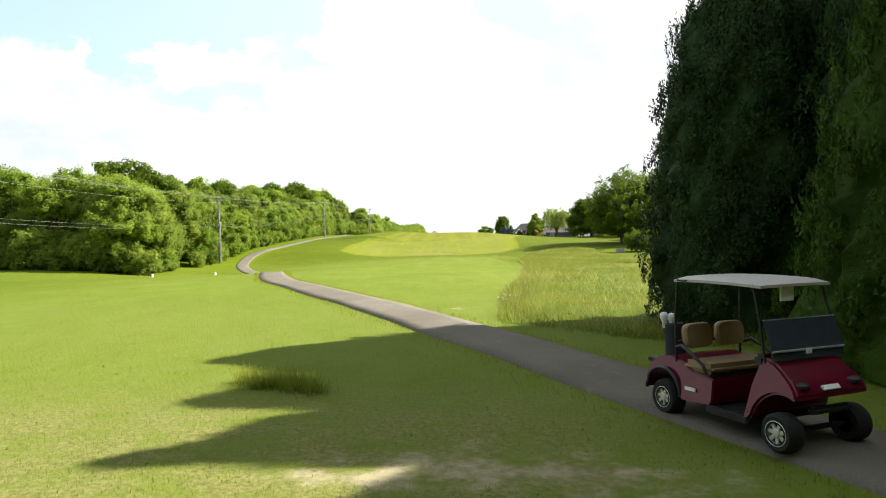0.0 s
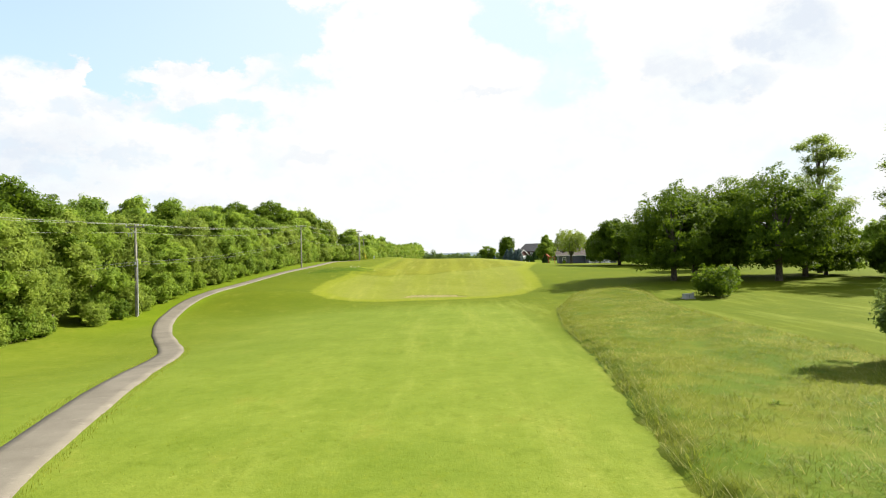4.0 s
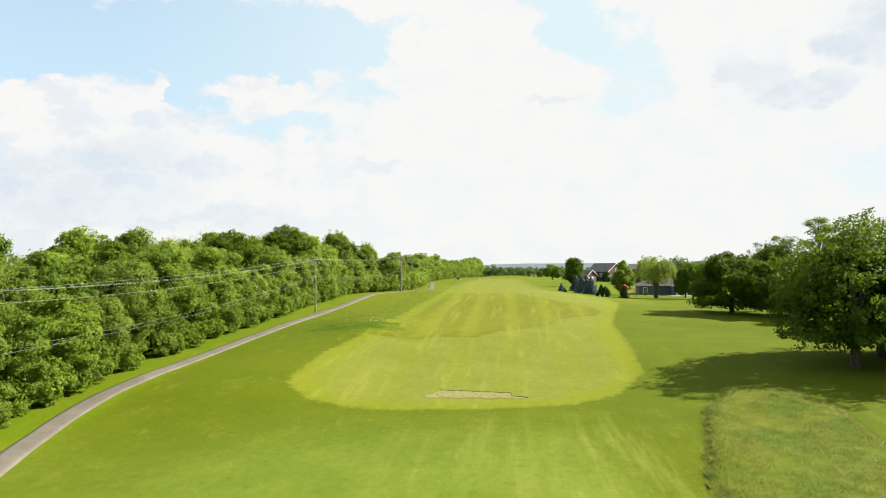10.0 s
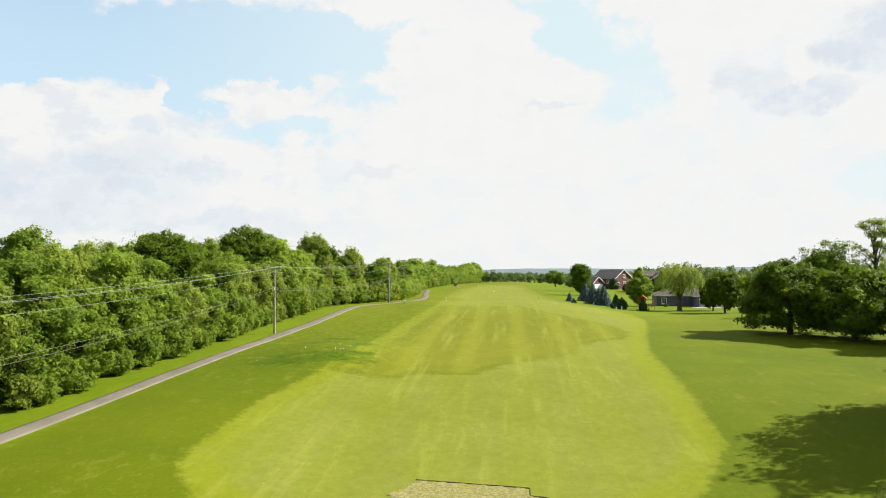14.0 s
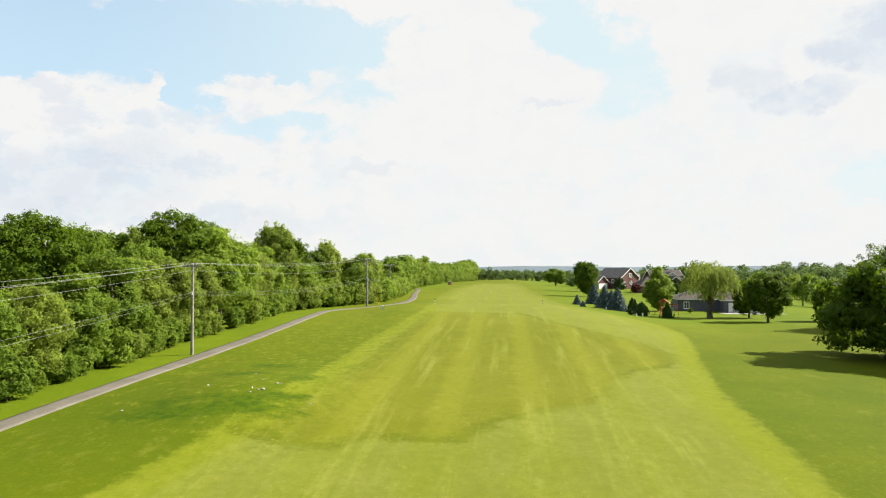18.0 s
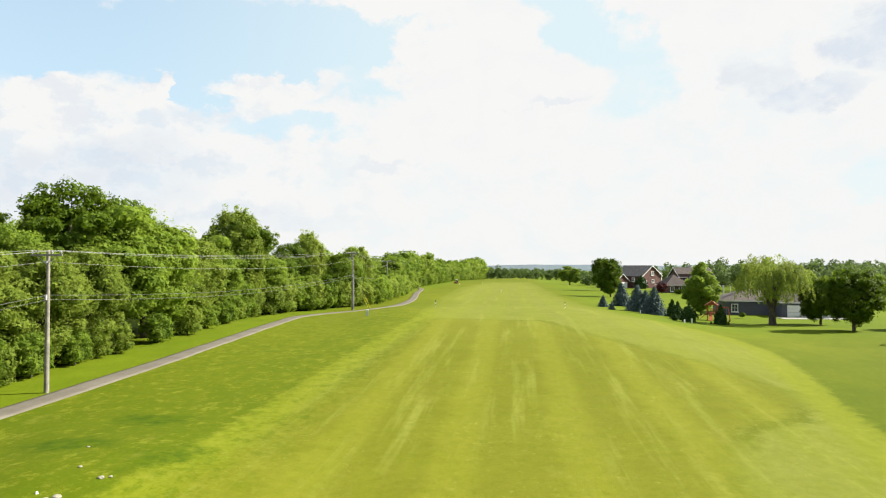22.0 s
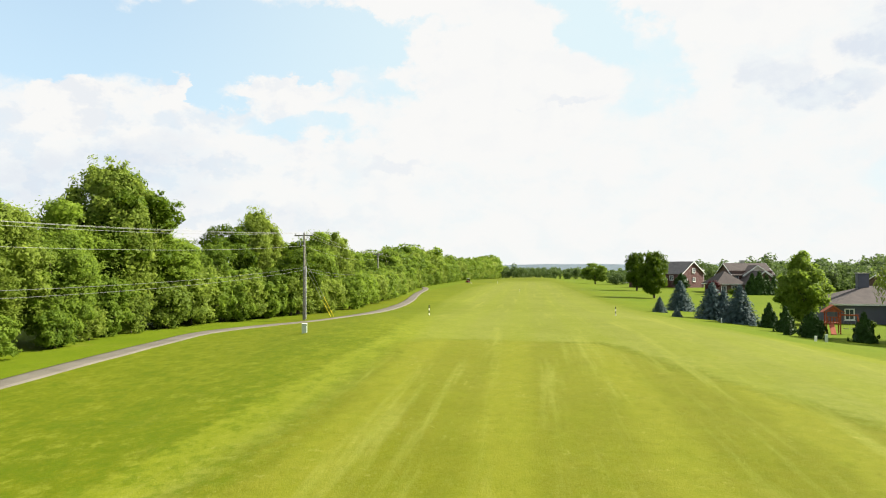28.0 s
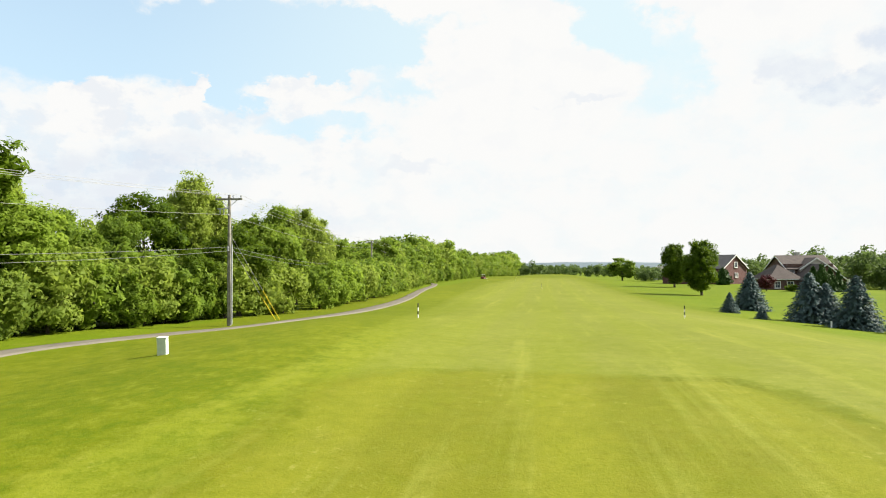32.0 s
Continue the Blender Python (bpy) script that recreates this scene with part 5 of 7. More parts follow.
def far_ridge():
    """Low wooded hills on the horizon; their blue-grey colour stands for distance haze."""
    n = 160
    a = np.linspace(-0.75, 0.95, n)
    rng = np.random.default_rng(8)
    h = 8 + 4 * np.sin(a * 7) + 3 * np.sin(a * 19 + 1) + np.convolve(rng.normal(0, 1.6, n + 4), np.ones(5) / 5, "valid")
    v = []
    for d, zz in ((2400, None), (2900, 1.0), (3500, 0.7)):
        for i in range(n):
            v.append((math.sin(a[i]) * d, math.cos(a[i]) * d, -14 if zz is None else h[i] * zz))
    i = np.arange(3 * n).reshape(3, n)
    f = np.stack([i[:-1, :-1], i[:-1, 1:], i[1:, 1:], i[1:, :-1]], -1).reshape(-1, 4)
    me = array_mesh("hills", np.array(v), f, plain("haze_blue_hills", (0.080, 0.110, 0.130), 1.0, vary=0.25, scale=0.02, bumpy=0.0), True)
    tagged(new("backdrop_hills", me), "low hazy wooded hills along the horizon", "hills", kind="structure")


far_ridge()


# ---------- grass ----------
def lumps(x, y):
    """Tufts and hollows of uncut grass, about -1 to 1."""
    return 0.45 * np.sin(x * 2.1 + 1.3 * np.sin(y * 0.9)) * np.sin(y * 1.7 + 1.1 * np.sin(x * 1.3)) + 0.45 * np.sin(x * 0.8 - y * 0.5 + 2) * np.sin(y * 0.37 + x * 0.3) \
        + 0.25 * np.sin(x * 4.7 + 2 * np.sin(y * 2.3)) * np.sin(y * 4.1 + np.sin(x * 3.1))


def sward(x, y):
    """How high the thick base of the uncut grass stands over the ground."""
    e = edge_distance(x, y, MEADOW) + 0.30 * lumps(x * 1.7 + 3, y * 1.7)
    return ease(-0.1, 0.55, e) * (0.24 + 0.095 * lumps(x, y)) * ease(12, 34, y) - 0.02 * (e <= -0.1)


def meadow_sward():
    xs, ys = np.arange(0.4, 25.2, 0.3), np.arange(11, 105.4, 0.3)
    X, Y = np.meshgrid(xs, ys)
    e = edge_distance(X, Y, MEADOW)
    Z = land(X, Y) + sward(X, Y)
    keep = e > -0.35
    i = np.arange(X.size).reshape(X.shape)
    q = np.stack([i[:-1, :-1], i[:-1, 1:], i[1:, 1:], i[1:, :-1]], -1).reshape(-1, 4)
    q = q[keep.ravel()[q].all(1)]
    used, inv = np.unique(q, return_inverse=True)
    v = np.stack([X.ravel(), Y.ravel(), Z.ravel()], -1)[used]
    me = array_mesh("meadow", v, inv.reshape(-1, 4), SWARD, True)
    tagged(new("meadow", me), "thick lumpy sward of uncut green grass", "grass", kind="stuff")


def blades(name, label, x, y, height, width, mat, seed, lean=0.35, lift=0.0):
    rng = np.random.default_rng(seed)
    n = len(x)
    z = land(x, y) + lift
    a = rng.uniform(0, 2 * math.pi, n)
    h = height * rng.uniform(0.6, 1.2, n)
    side = np.stack([np.cos(a), np.sin(a), np.zeros(n)], -1) * (width * rng.uniform(0.7, 1.3, n))[:, None]
    b = np.stack([x, y, z - 0.01], -1)
    over = np.stack([-np.sin(a), np.cos(a)], -1) * (h * lean * rng.uniform(0.5, 1.5, n))[:, None]
    tip = b + np.concatenate([over, h[:, None]], 1)
    q = np.stack([b + side, b - side, tip], 1)
    me = array_mesh(name, q.reshape(-1, 3), np.arange(n * 3).reshape(n, 3), mat)
    return tagged(new(name, me), label, "grass", kind="stuff")


def off_track(x, y, gap=1.15):
    keep = np.ones(len(x), bool)
    line = TRACK_LINE[TRACK_LINE[:, 1] < 120]
    for s in range(0, len(x), 4000):
        d = np.hypot(x[s:s + 4000, None] - line[None, :, 0], y[s:s + 4000, None] - line[None, :, 1]).min(1)
        keep[s:s + 4000] = d > gap
    return keep


def grass():
    rng = np.random.default_rng(23)
    # lawn near the start
    n = 70000
    y = 2.5 + 26 * rng.random(n) ** 1.7
    x = rng.uniform(-1, 1, n) * (3.0 + 0.42 * y) - 0.06 * y
    thin = np.ones(n, bool)
    for bx, by, a, b in BARE:
        thin &= (np.hypot((x - bx) / a, (y - by) / b) > 0.9) | (rng.random(n) < 0.12)
    k = off_track(x, y) & thin
    x, y = x[k], y[k]
    old = rng.random(len(x)) < np.where(y < 9.5, 0.28, 0.08) + 0.16 * np.sin(x * 2.3 + 1.4 * np.sin(y * 1.9)) * np.sin(y * 2.9 + x)
    blades("lawn_grass", "short sunlit lawn grass blades near the path", x[~old], y[~old], 0.045, 0.005, BLADE, 1)
    blades("dry_grass", "short dry straw-coloured grass blades in worn lawn", x[old], y[old], 0.035, 0.0045, BLADE_DRY, 7, 0.8)
    # edges of the path
    line = TRACK_LINE[(TRACK_LINE[:, 1] > 3) & (TRACK_LINE[:, 1] < 70)]
    i = rng.integers(1, len(line) - 1, 9000)
    d = unit(line[i + 1] - line[i - 1])
    s = rng.choice((-1, 1), len(i)) * rng.uniform(0.84, 1.12, len(i))
    p = line[i] + np.stack([-d[:, 1], d[:, 0]], -1) * s[:, None] + rng.normal(0, 0.25, (len(i), 2)) * d
    blades("edge_grass", "ragged grass fringe along the path edge", p[:, 0], p[:, 1], 0.09, 0.007, BLADE, 2)
    # meadow of uncut grass: a thick lumpy sward, bent blades over it, pale seeding stalks above
    meadow_sward()
    n = 330000
    x, y = rng.uniform(0, 25, n), 8 + 97 * rng.random(n) ** 1.2
    e = edge_distance(x, y, MEADOW)
    k = (e > -0.05) & off_track(x, y, 1.5)
    x, y, e = x[k], y[k], e[k]
    tuft = lumps(x, y)
    blades("meadow_grass", "lush uncut meadow grass standing in tufts", x, y, 0.13 + 0.09 * np.maximum(tuft, -0.8), 0.005 + 0.00012 * y, BLADE_TALL, 3, 1.5, sward(x, y) - 0.03)
    k = rng.random(len(x)) < 0.08 + 0.08 * np.sin(x * 0.55 + 2 * np.sin(y * 0.21)) + 0.30 * np.exp(-e / 0.7)
    blades("meadow_seed_grass", "pale straw seeding stalks over uncut meadow grass", x[k] + 0.1, y[k], 0.22 + 0.20 * ease(50, 28, y[k]), 0.0028 + 0.00010 * y[k], BLADE_STRAW, 6, 1.1, sward(x[k], y[k]) - 0.05)
    # tall ragged fringe on the meadow's edge
    k = (e < 0.8) & (rng.random(len(x)) < 0.55 + 0.5 * lumps(x * 1.7 + 3, y * 1.7))
    blades("meadow_fringe", "tall ragged grass fringe along the meadow edge", x[k], y[k], 0.34, 0.006 + 0.00012 * y[k], BLADE_TALL, 9, 0.8, 0.5 * sward(x[k], y[k]))
    # tufts in the lawn
    cx, cy = np.array([-3.3, -3.0, -2.8, -2.5, -2.2, -2.6]), np.array([9.8, 9.5, 9.6, 9.3, 9.2, 9.7])
    i = rng.integers(0, len(cx), 900)
    blades("tall_tufts", "taller grass tufts standing in the lawn", cx[i] + rng.normal(0, 0.12, 900), cy[i] + rng.normal(0, 0.10, 900), 0.30, 0.007, BLADE, 4, 0.6)
    # thin tufts on the mown slopes
    n = 42000
    x, y = rng.uniform(-24, 16, n), rng.uniform(28, 96, n)
    t = np.sin(x * 0.9 + 2 * np.sin(y * 0.23)) + np.sin(y * 0.7 + 1.7 * np.sin(x * 0.31))
    k = off_track(x, y, 1.3) & (rng.random(n) < 0.35 + 0.25 * t) & (edge_distance(x, y, SEMI) < 0)
    blades("slope_grass", "short rough grass on the mown slopes", x[k], y[k], 0.05, 0.010, BLADE, 5, 0.8)


grass()


# ---------- power line ----------
def pole_thing(x, y, h, low, phone, arm=True, riser=False, guys=False, turn=0.0):
    p = thing("utility_pole", pose(x, y, gz(x, y), 0, 0, turn), "weathered wooden power pole with crossarm and wires" if arm else "weathered wooden power pole", "utility pole", "power poles along the path")
    m = Mesh(True)
    m.tube([(0, 0, -0.3), (0, 0, h * 0.5), (0, 0, h)], [0.140, 0.118, 0.092], 12)
    part("pole", m, POLE_WOOD, p)
    if arm:
        part("crossarm", Mesh().box((0, -0.14, h - 0.28), (1.8, 0.10, 0.12)), POLE_WOOD, p, bevel=0.01)
        for s in (-1, 1):
            part("brace", Mesh().tube([(s * 0.55, -0.14, h - 0.34), (0, -0.12, h - 0.80)], 0.02, 6), METAL_GREY, p)
        for ix in (-0.82, 0.32, 0.82):
            m = Mesh(True)
            m.lathe([(0.0, 0.0), (0.025, 0.0), (0.025, 0.06), (0.06, 0.07), (0.065, 0.11), (0.035, 0.14), (0.05, 0.17), (0.02, 0.20), (0, 0.20)], (ix, -0.14, h - 0.22), 12)
            part("insulator", m, CERAMIC, p)
    part("neutral_bracket", Mesh().box((0, -0.18, h - low), (0.08, 0.16, 0.10)), METAL_GREY, p)
    part("cable_bracket", Mesh().box((0, -0.18, h - phone - 0.12), (0.10, 0.14, 0.30)), METAL_GREY, p)
    if riser:
        m = Mesh(True)
        m.tube([(0.20, -0.10, 0.1), (0.20, -0.10, h * 0.62)], 0.055, 10)
        part("riser_pipe", m, METAL_GREY, p, "pale grey riser pipe")
        m = Mesh(True)
        m.tube([(0.20, -0.10, h * 0.62), (0.22, -0.12, h * 0.75), (0.12, -0.2, h - 0.9), (-0.3, -0.2, h - 0.75)], 0.018, 6)
        part("riser_cable", m, CABLE, p)
        for ix in (-0.55, -0.30):
            m = Mesh(True)
            m.lathe([(0, -0.28), (0.035, -0.28), (0.04, -0.05), (0.055, 0.0), (0.02, 0.06), (0, 0.06)], (ix, -0.16, h - 0.95), 10)
            part("cutout_switch", m, CERAMIC, p)
        part("switch_bracket", Mesh().box((-0.35, -0.14, h - 0.88), (0.75, 0.05, 0.06)), METAL_GREY, p)
    if guys:
        for ex, zz in ((1.9, 0.70), (1.6, 0.62)):
            m = Mesh()
            m.tube([(0.05, 0, h * zz), (ex, 4.0, gz(x + ex, y + 4.0) - gz(x, y))], 0.012, 5)
            part("guy_wire", m, WIRE, p)
            a, b = Vector((0.05, 0, h * zz)), Vector((ex, 4.0, gz(x + ex, y + 4.0) - gz(x, y)))
            m = Mesh(True)
            m.tube([b.lerp(a, 0.01), b.lerp(a, 0.36)], 0.022, 8)
            part("guy_guard", m, YELLOW, p, "yellow plastic guy guard")
    return p


# place, height, and how far below the top the neutral wire and the telephone cables hang
POLES = [(-35.0, 30.0, 8.6, 0.9, 3.6), (-31.0, 88.8, 9.0, 0.8, 3.7), (-27.8, 147.9, 7.9, 0.65, 2.5), (-24.6, 205.6, 8.3, 1.25, 3.3), (-30.5, 263, 8.2, 1.0, 3.2), (-35, 322, 8.4, 1.0, 3.2)]
for i, (x, y, h, low, phone) in enumerate(POLES):
    pole_thing(x, y, h, low, phone, True, i in (1, 3), i == 3, 3)


def span(a, b, sag, n=14):
    a, b = Vector(a), Vector(b)
    return [a.lerp(b, t) - Vector((0, 0, sag * 4 * t * (1 - t))) for t in (k / n for k in range(n + 1))]


def wires():
    for name, off, hang, extra, r, mat, sag, label in (
            ("power_wire", -0.82, 0, 0.02, 0.0075, WIRE, 0.42, "thin grey overhead power wire"), ("power_wire", 0.32, 0, 0.02, 0.0075, WIRE, 0.70, "thin grey overhead power wire"),
            ("power_wire", 0.82, 0, 0.02, 0.0075, WIRE, 0.56, "thin grey overhead power wire"), ("neutral_wire", 0.02, 1, 0.0, 0.0075, WIRE, 0.75, "thin grey overhead neutral wire"),
            ("phone_cable", 0.05, 2, 0.0, 0.0085, CABLE, 0.75, "thin weathered grey overhead telephone cable"), ("phone_cable", 0.05, 2, 0.25, 0.0085, CABLE, 0.85, "thin weathered grey overhead telephone cable")):
        w_ob = thing(name, pose(0, 0, 0), label, "wire", "overhead wires")
        for a, b in zip(POLES, POLES[1:]):
            ends = [(p[0] + off, p[1] - 0.14, gz(p[0], p[1]) + p[2] - extra - (0.0, p[3], p[4])[hang]) for p in (a, b)]
            m = Mesh(True)
            m.tube(span(*ends, sag), r, 5)
            part("span", m, mat, w_ob)


wires()


# ---------- small things on the course ----------
def pedestal(x, y, h, wd, label, mat, tilt=0.0, cap=True):
    p = thing("utility_box", pose(x, y, gz(x, y), tilt, 0, 12), label, "utility box")
    part("cabinet", Mesh().box((0, 0, h / 2 - 0.05), (wd, wd * 0.8, h + 0.1)), mat, p, bevel=0.02)
    if cap:
        part("lid", Mesh().box((0, 0, h + 0.01), (wd * 1.08, wd * 0.88, 0.05)), mat, p, bevel=0.015)
    return p


pedestal(-18.7, 188.6, 0.62, 0.34, "pale green telecom pedestal leaning in the grass", BOX_GREEN, 4)
pedestal(21.7, 205.2, 0.62, 0.20, "small pale green utility pedestal on the lawn", BOX_GREEN)
pedestal(20.6, 204.6, 0.42, 0.18, "small white utility pedestal on the lawn", PAINT_WHITE)
pedestal(18.9, 226.0, 0.5, 0.12, "slim white marker pedestal by the spruces", PAINT_WHITE)


def pump_box():
    p = thing("pump_box", pose(23.1, 90.2, gz(23.1, 90.2), 0, 0, 20) @ Matrix.Scale(0.66, 4), "grey metal irrigation box beside a shrub", "utility box")
    part("pad", Mesh().box((0, 0, 0.04), (1.9, 1.1, 0.16)), CONCRETE, p, bevel=0.02)
    part("cabinet", Mesh().box((-0.1, 0, 0.42), (1.4, 0.75, 0.62)), METAL_GREY, p, bevel=0.03)
    part("lid", Mesh().box((-0.1, 0, 0.75), (1.5, 0.85, 0.06)), METAL_GREY, p, bevel=0.015)
    part("meter", Mesh().box((0.82, -0.1, 0.55), (0.26, 0.3, 0.75)), METAL_GREY, p, bevel=0.03)
    part("door_seam", Mesh().box((-0.1, -0.385, 0.42), (0.03, 0.02, 0.5)), BLACK_PLASTIC, p)


pump_box()


def marker_post(x, y, h=0.95):
    p = thing("marker_post", pose(x, y, gz(x, y)), "slim black and white banded distance post on the fairway", "post", "distance posts")
    n = 4
    for i in range(n):
        m = Mesh(True)
        m.tube([(0, 0, i * h / n - (0.05 if i == 0 else 0)), (0, 0, (i + 1) * h / n)], 0.042, 10)
        part("band", m, PAINT_WHITE if i % 2 == 0 else BLACK_PLASTIC, p)
    part("cap", Mesh(True).lathe([(0.06, 0), (0.06, 0.03), (0, 0.05)], (0, 0, h), 10), BLACK_PLASTIC, p)
    return p


first_post = marker_post(-13.3, 210.2)
for x, y in ((6.3, 221.9), (-5.5, 318), (-22.5, 372), (-14.5, 392)):
    copy_thing(first_post, pose(x, y, gz(x, y)))


def tee_marker(x, y):
    p = thing("tee_marker", pose(x, y, gz(x, y) - 0.02), "small white tee marker on the mown tee", "tee marker", "tee markers")
    part("base", Mesh(True).lathe([(0.17, 0), (0.18, 0.05), (0.12, 0.12), (0, 0.12)], (0, 0, 0), 14), PAINT_WHITE, p)
    part("head", Mesh(True).lathe([(0.07, 0.12), (0.10, 0.2), (0.12, 0.3), (0.08, 0.4), (0, 0.42)], (0, 0, 0), 14), PAINT_WHITE, p)
    return p


tm = tee_marker(-22.3, 49.0)
tm.scale = (0.6, 0.6, 0.6)
copy_thing(tm, pose(-17.6, 49.0, gz(-17.6, 49.0) - 0.02))
for x, y in ((-19.4, 132.8), (-16.3, 132.1)):
    copy_thing(tm, pose(x, y, gz(x, y) - 0.02) @ Matrix.Diagonal((0.5, 0.5, 0.3, 1)))


def stone(x, y, s, seed):
    rng = np.random.default_rng(seed)
    bm = bmesh.new()
    s *= 0.42
    bmesh.ops.create_icosphere(bm, subdivisions=2, radius=s)
    for v in bm.verts:
        v.co = Vector(v.co) * (1 + 0.22 * noise.noise(v.co * (2.2 / s) + Vector((seed, 0, 0)))) * 1.0
        v.co.z *= 0.55
    me = bpy.data.meshes.new("stone")
    bm.to_mesh(me)
    bm.free()
    me.materials.append(STONE_WHITE)
    ob = new("stone", me)
    ob.matrix_basis = pose(x, y, gz(x, y) + s * 0.1, 0, 0, rng.uniform(0, 360))
    return tagged(ob, "pale weathered stone lying on the grassy mound", "stone", "stones on the mound")


for i, (x, y, s) in enumerate(((-15.6, 132.0, 0.34), (-15.8, 131.8, 0.22), (-16.1, 131.2, 0.20), (-16.5, 134.4, 0.18), (-15.3, 133.7, 0.26), (-15.1, 133.9, 0.16), (-17.9, 136.9, 0.15), (-22.3, 128.2, 0.22), (-12.3, 130.8, 0.16), (21.4, 97.6, 0.22))):
    stone(x, y, s, i)


def signpost():
    x, y = 43.4, 80.5
    p = thing("signpost", pose(x, y, gz(x, y)), "small dark signpost on the lawn by the drive", "sign")
    part("post", Mesh().box((0, 0, 0.45), (0.10, 0.10, 0.95)), POLE_WOOD, p, bevel=0.01)
    part("board", Mesh().box((0, 0, 0.98), (0.75, 0.08, 0.22)), POLE_WOOD, p, bevel=0.01)


signpost()


def slab(name, pts, mat, label, lift=0.03):
    """A thin paved piece that lies on the ground, cut into short strips."""
    line, half = np.array(pts, float)[:, :2], np.array(pts, float)[:, 2]
    n = 26
    t = np.linspace(0, len(line) - 1, n)
    c = np.stack([np.interp(t, range(len(line)), line[:, k]) for k in (0, 1)], -1)
    hw = np.interp(t, range(len(line)), half)
    d = unit(np.gradient(c, axis=0))
    nr = np.stack([-d[:, 1], d[:, 0]], -1)
    v = []
    for s in (-1.0, -0.98, -0.5, 0, 0.5, 0.98, 1.0):
        q = c + nr * (hw * s)[:, None]
        v.append(np.stack([q[:, 0], q[:, 1], land(q[:, 0], q[:, 1]) + (lift if abs(s) < 0.99 else -0.06)], -1))
    v = np.stack(v, 1)
    i = np.arange(n * 7).reshape(n, 7)
    f = np.stack([i[:-1, :-1], i[:-1, 1:], i[1:, 1:], i[1:, :-1]], -1).reshape(-1, 4)
    tagged(new(name, array_mesh(name, v.reshape(-1, 3), f, mat, True)), label, "drive", kind="structure")


slab("driveway", [(42, 84.5, 1.2), (52, 84.8, 1.6), (70, 82, 1.6), (110, 76, 1.8)], CONCRETE, "pale concrete drive across the lawn", 0.05)
slab("driveway_2", [(40.5, 225.0, 1.4), (44, 225.6, 1.9), (48, 226, 1.9), (52.5, 226.4, 1.4)], CONCRETE, "pale concrete drive before the garages", 0.06)


# ---------- golf cart ----------
SOD_CUT = [(-6.2, 102.5), (-5.5, 103.4), (-5.0, 104.4), (0.5, 103.7), (0.5, 102.8), (1.7, 102.4), (1.7, 101.9), (-1.2, 101.9), (-5.6, 101.9)]


def sod_material():
    m, n, b = material("dead_sod", 0.95, 0.0, 0.05)
    v = coords(n)
    a, f, g = n.noise(2.2, v, 5.0, 0.7), n.noise(9.0, n.scaled(v, (0.6, 1.5, 1)), 5.0, 0.75), n.noise(5.0, v, 4.0, 0.7)
    c = n.mix(n.ramp(f, 0.38, 0.62), (0.110, 0.098, 0.038), (0.270, 0.235, 0.115))
    c = n.mix(n.ramp(a, 0.40, 0.60, 0.0, 0.55), c, (0.215, 0.195, 0.085))
    c = n.mix(n.ramp(g, 0.46, 0.60, 0.0, 0.8), c, (0.112, 0.128, 0.012))
    n.link(c, b.inputs["Base Color"])
    bump(n, b, f, 0.8, 0.04)
    return m


def sod_patch():
    """A stripped patch of turf: dead straw on earth, with the cut edge of the sod along its far side."""
    x0, y0, step = -6.6, 101.2, 0.12
    X, Y = np.meshgrid(np.arange(x0, 2.4, step), np.arange(y0, 105, step))
    ragged = 0.22 * np.sin(X * 3.1 + np.sin(Y * 4)) + 0.16 * np.sin(X * 9 + Y * 5) + 0.1 * np.sin(X * 17 - Y * 11)
    e = edge_distance(X, Y, SOD_CUT) + 0.45 * ragged * ease(103.0, 102.2, Y)
    i = np.arange(X.size).reshape(X.shape)
    q = np.stack([i[:-1, :-1], i[:-1, 1:], i[1:, 1:], i[1:, :-1]], -1).reshape(-1, 4)
    q = q[(e.ravel() > 0)[q].all(1)]
    used, inv = np.unique(q, return_inverse=True)
    Z = land(X, Y) + 0.022 + 0.012 * np.sin(X * 13 + 2 * np.sin(Y * 9)) * np.sin(Y * 15)
    ob = thing("sod_patch", pose(0, 0, 0), "stripped rectangular turf patch with dead straw-coloured grass", "patch")
    part("dead_turf", array_mesh("dead_turf", np.stack([X.ravel(), Y.ravel(), Z.ravel()], -1)[used], inv.reshape(-1, 4), sod_material(), True), None, ob)
    earth = plain("cut_earth", (0.045, 0.040, 0.014), 0.95, vary=0.4, scale=5.0, bumpy=0.6, spec=0.05)
    for a, b in ((2, 3), (3, 4), (4, 5)):
        m = Mesh(True)
        pts = [Vector(SOD_CUT[a]).lerp(Vector(SOD_CUT[b]), k / 12) for k in range(13)]
        m.tube([(p.x + 0.03 * math.sin(p.x * 9), p.y + 0.03 * math.sin(p.x * 7), gz(p.x, p.y) + 0.012) for p in pts], 0.032, 6)
        part("cut_edge", m, earth, ob, "dark cut edge of turf")
    return ob


sod_patch()


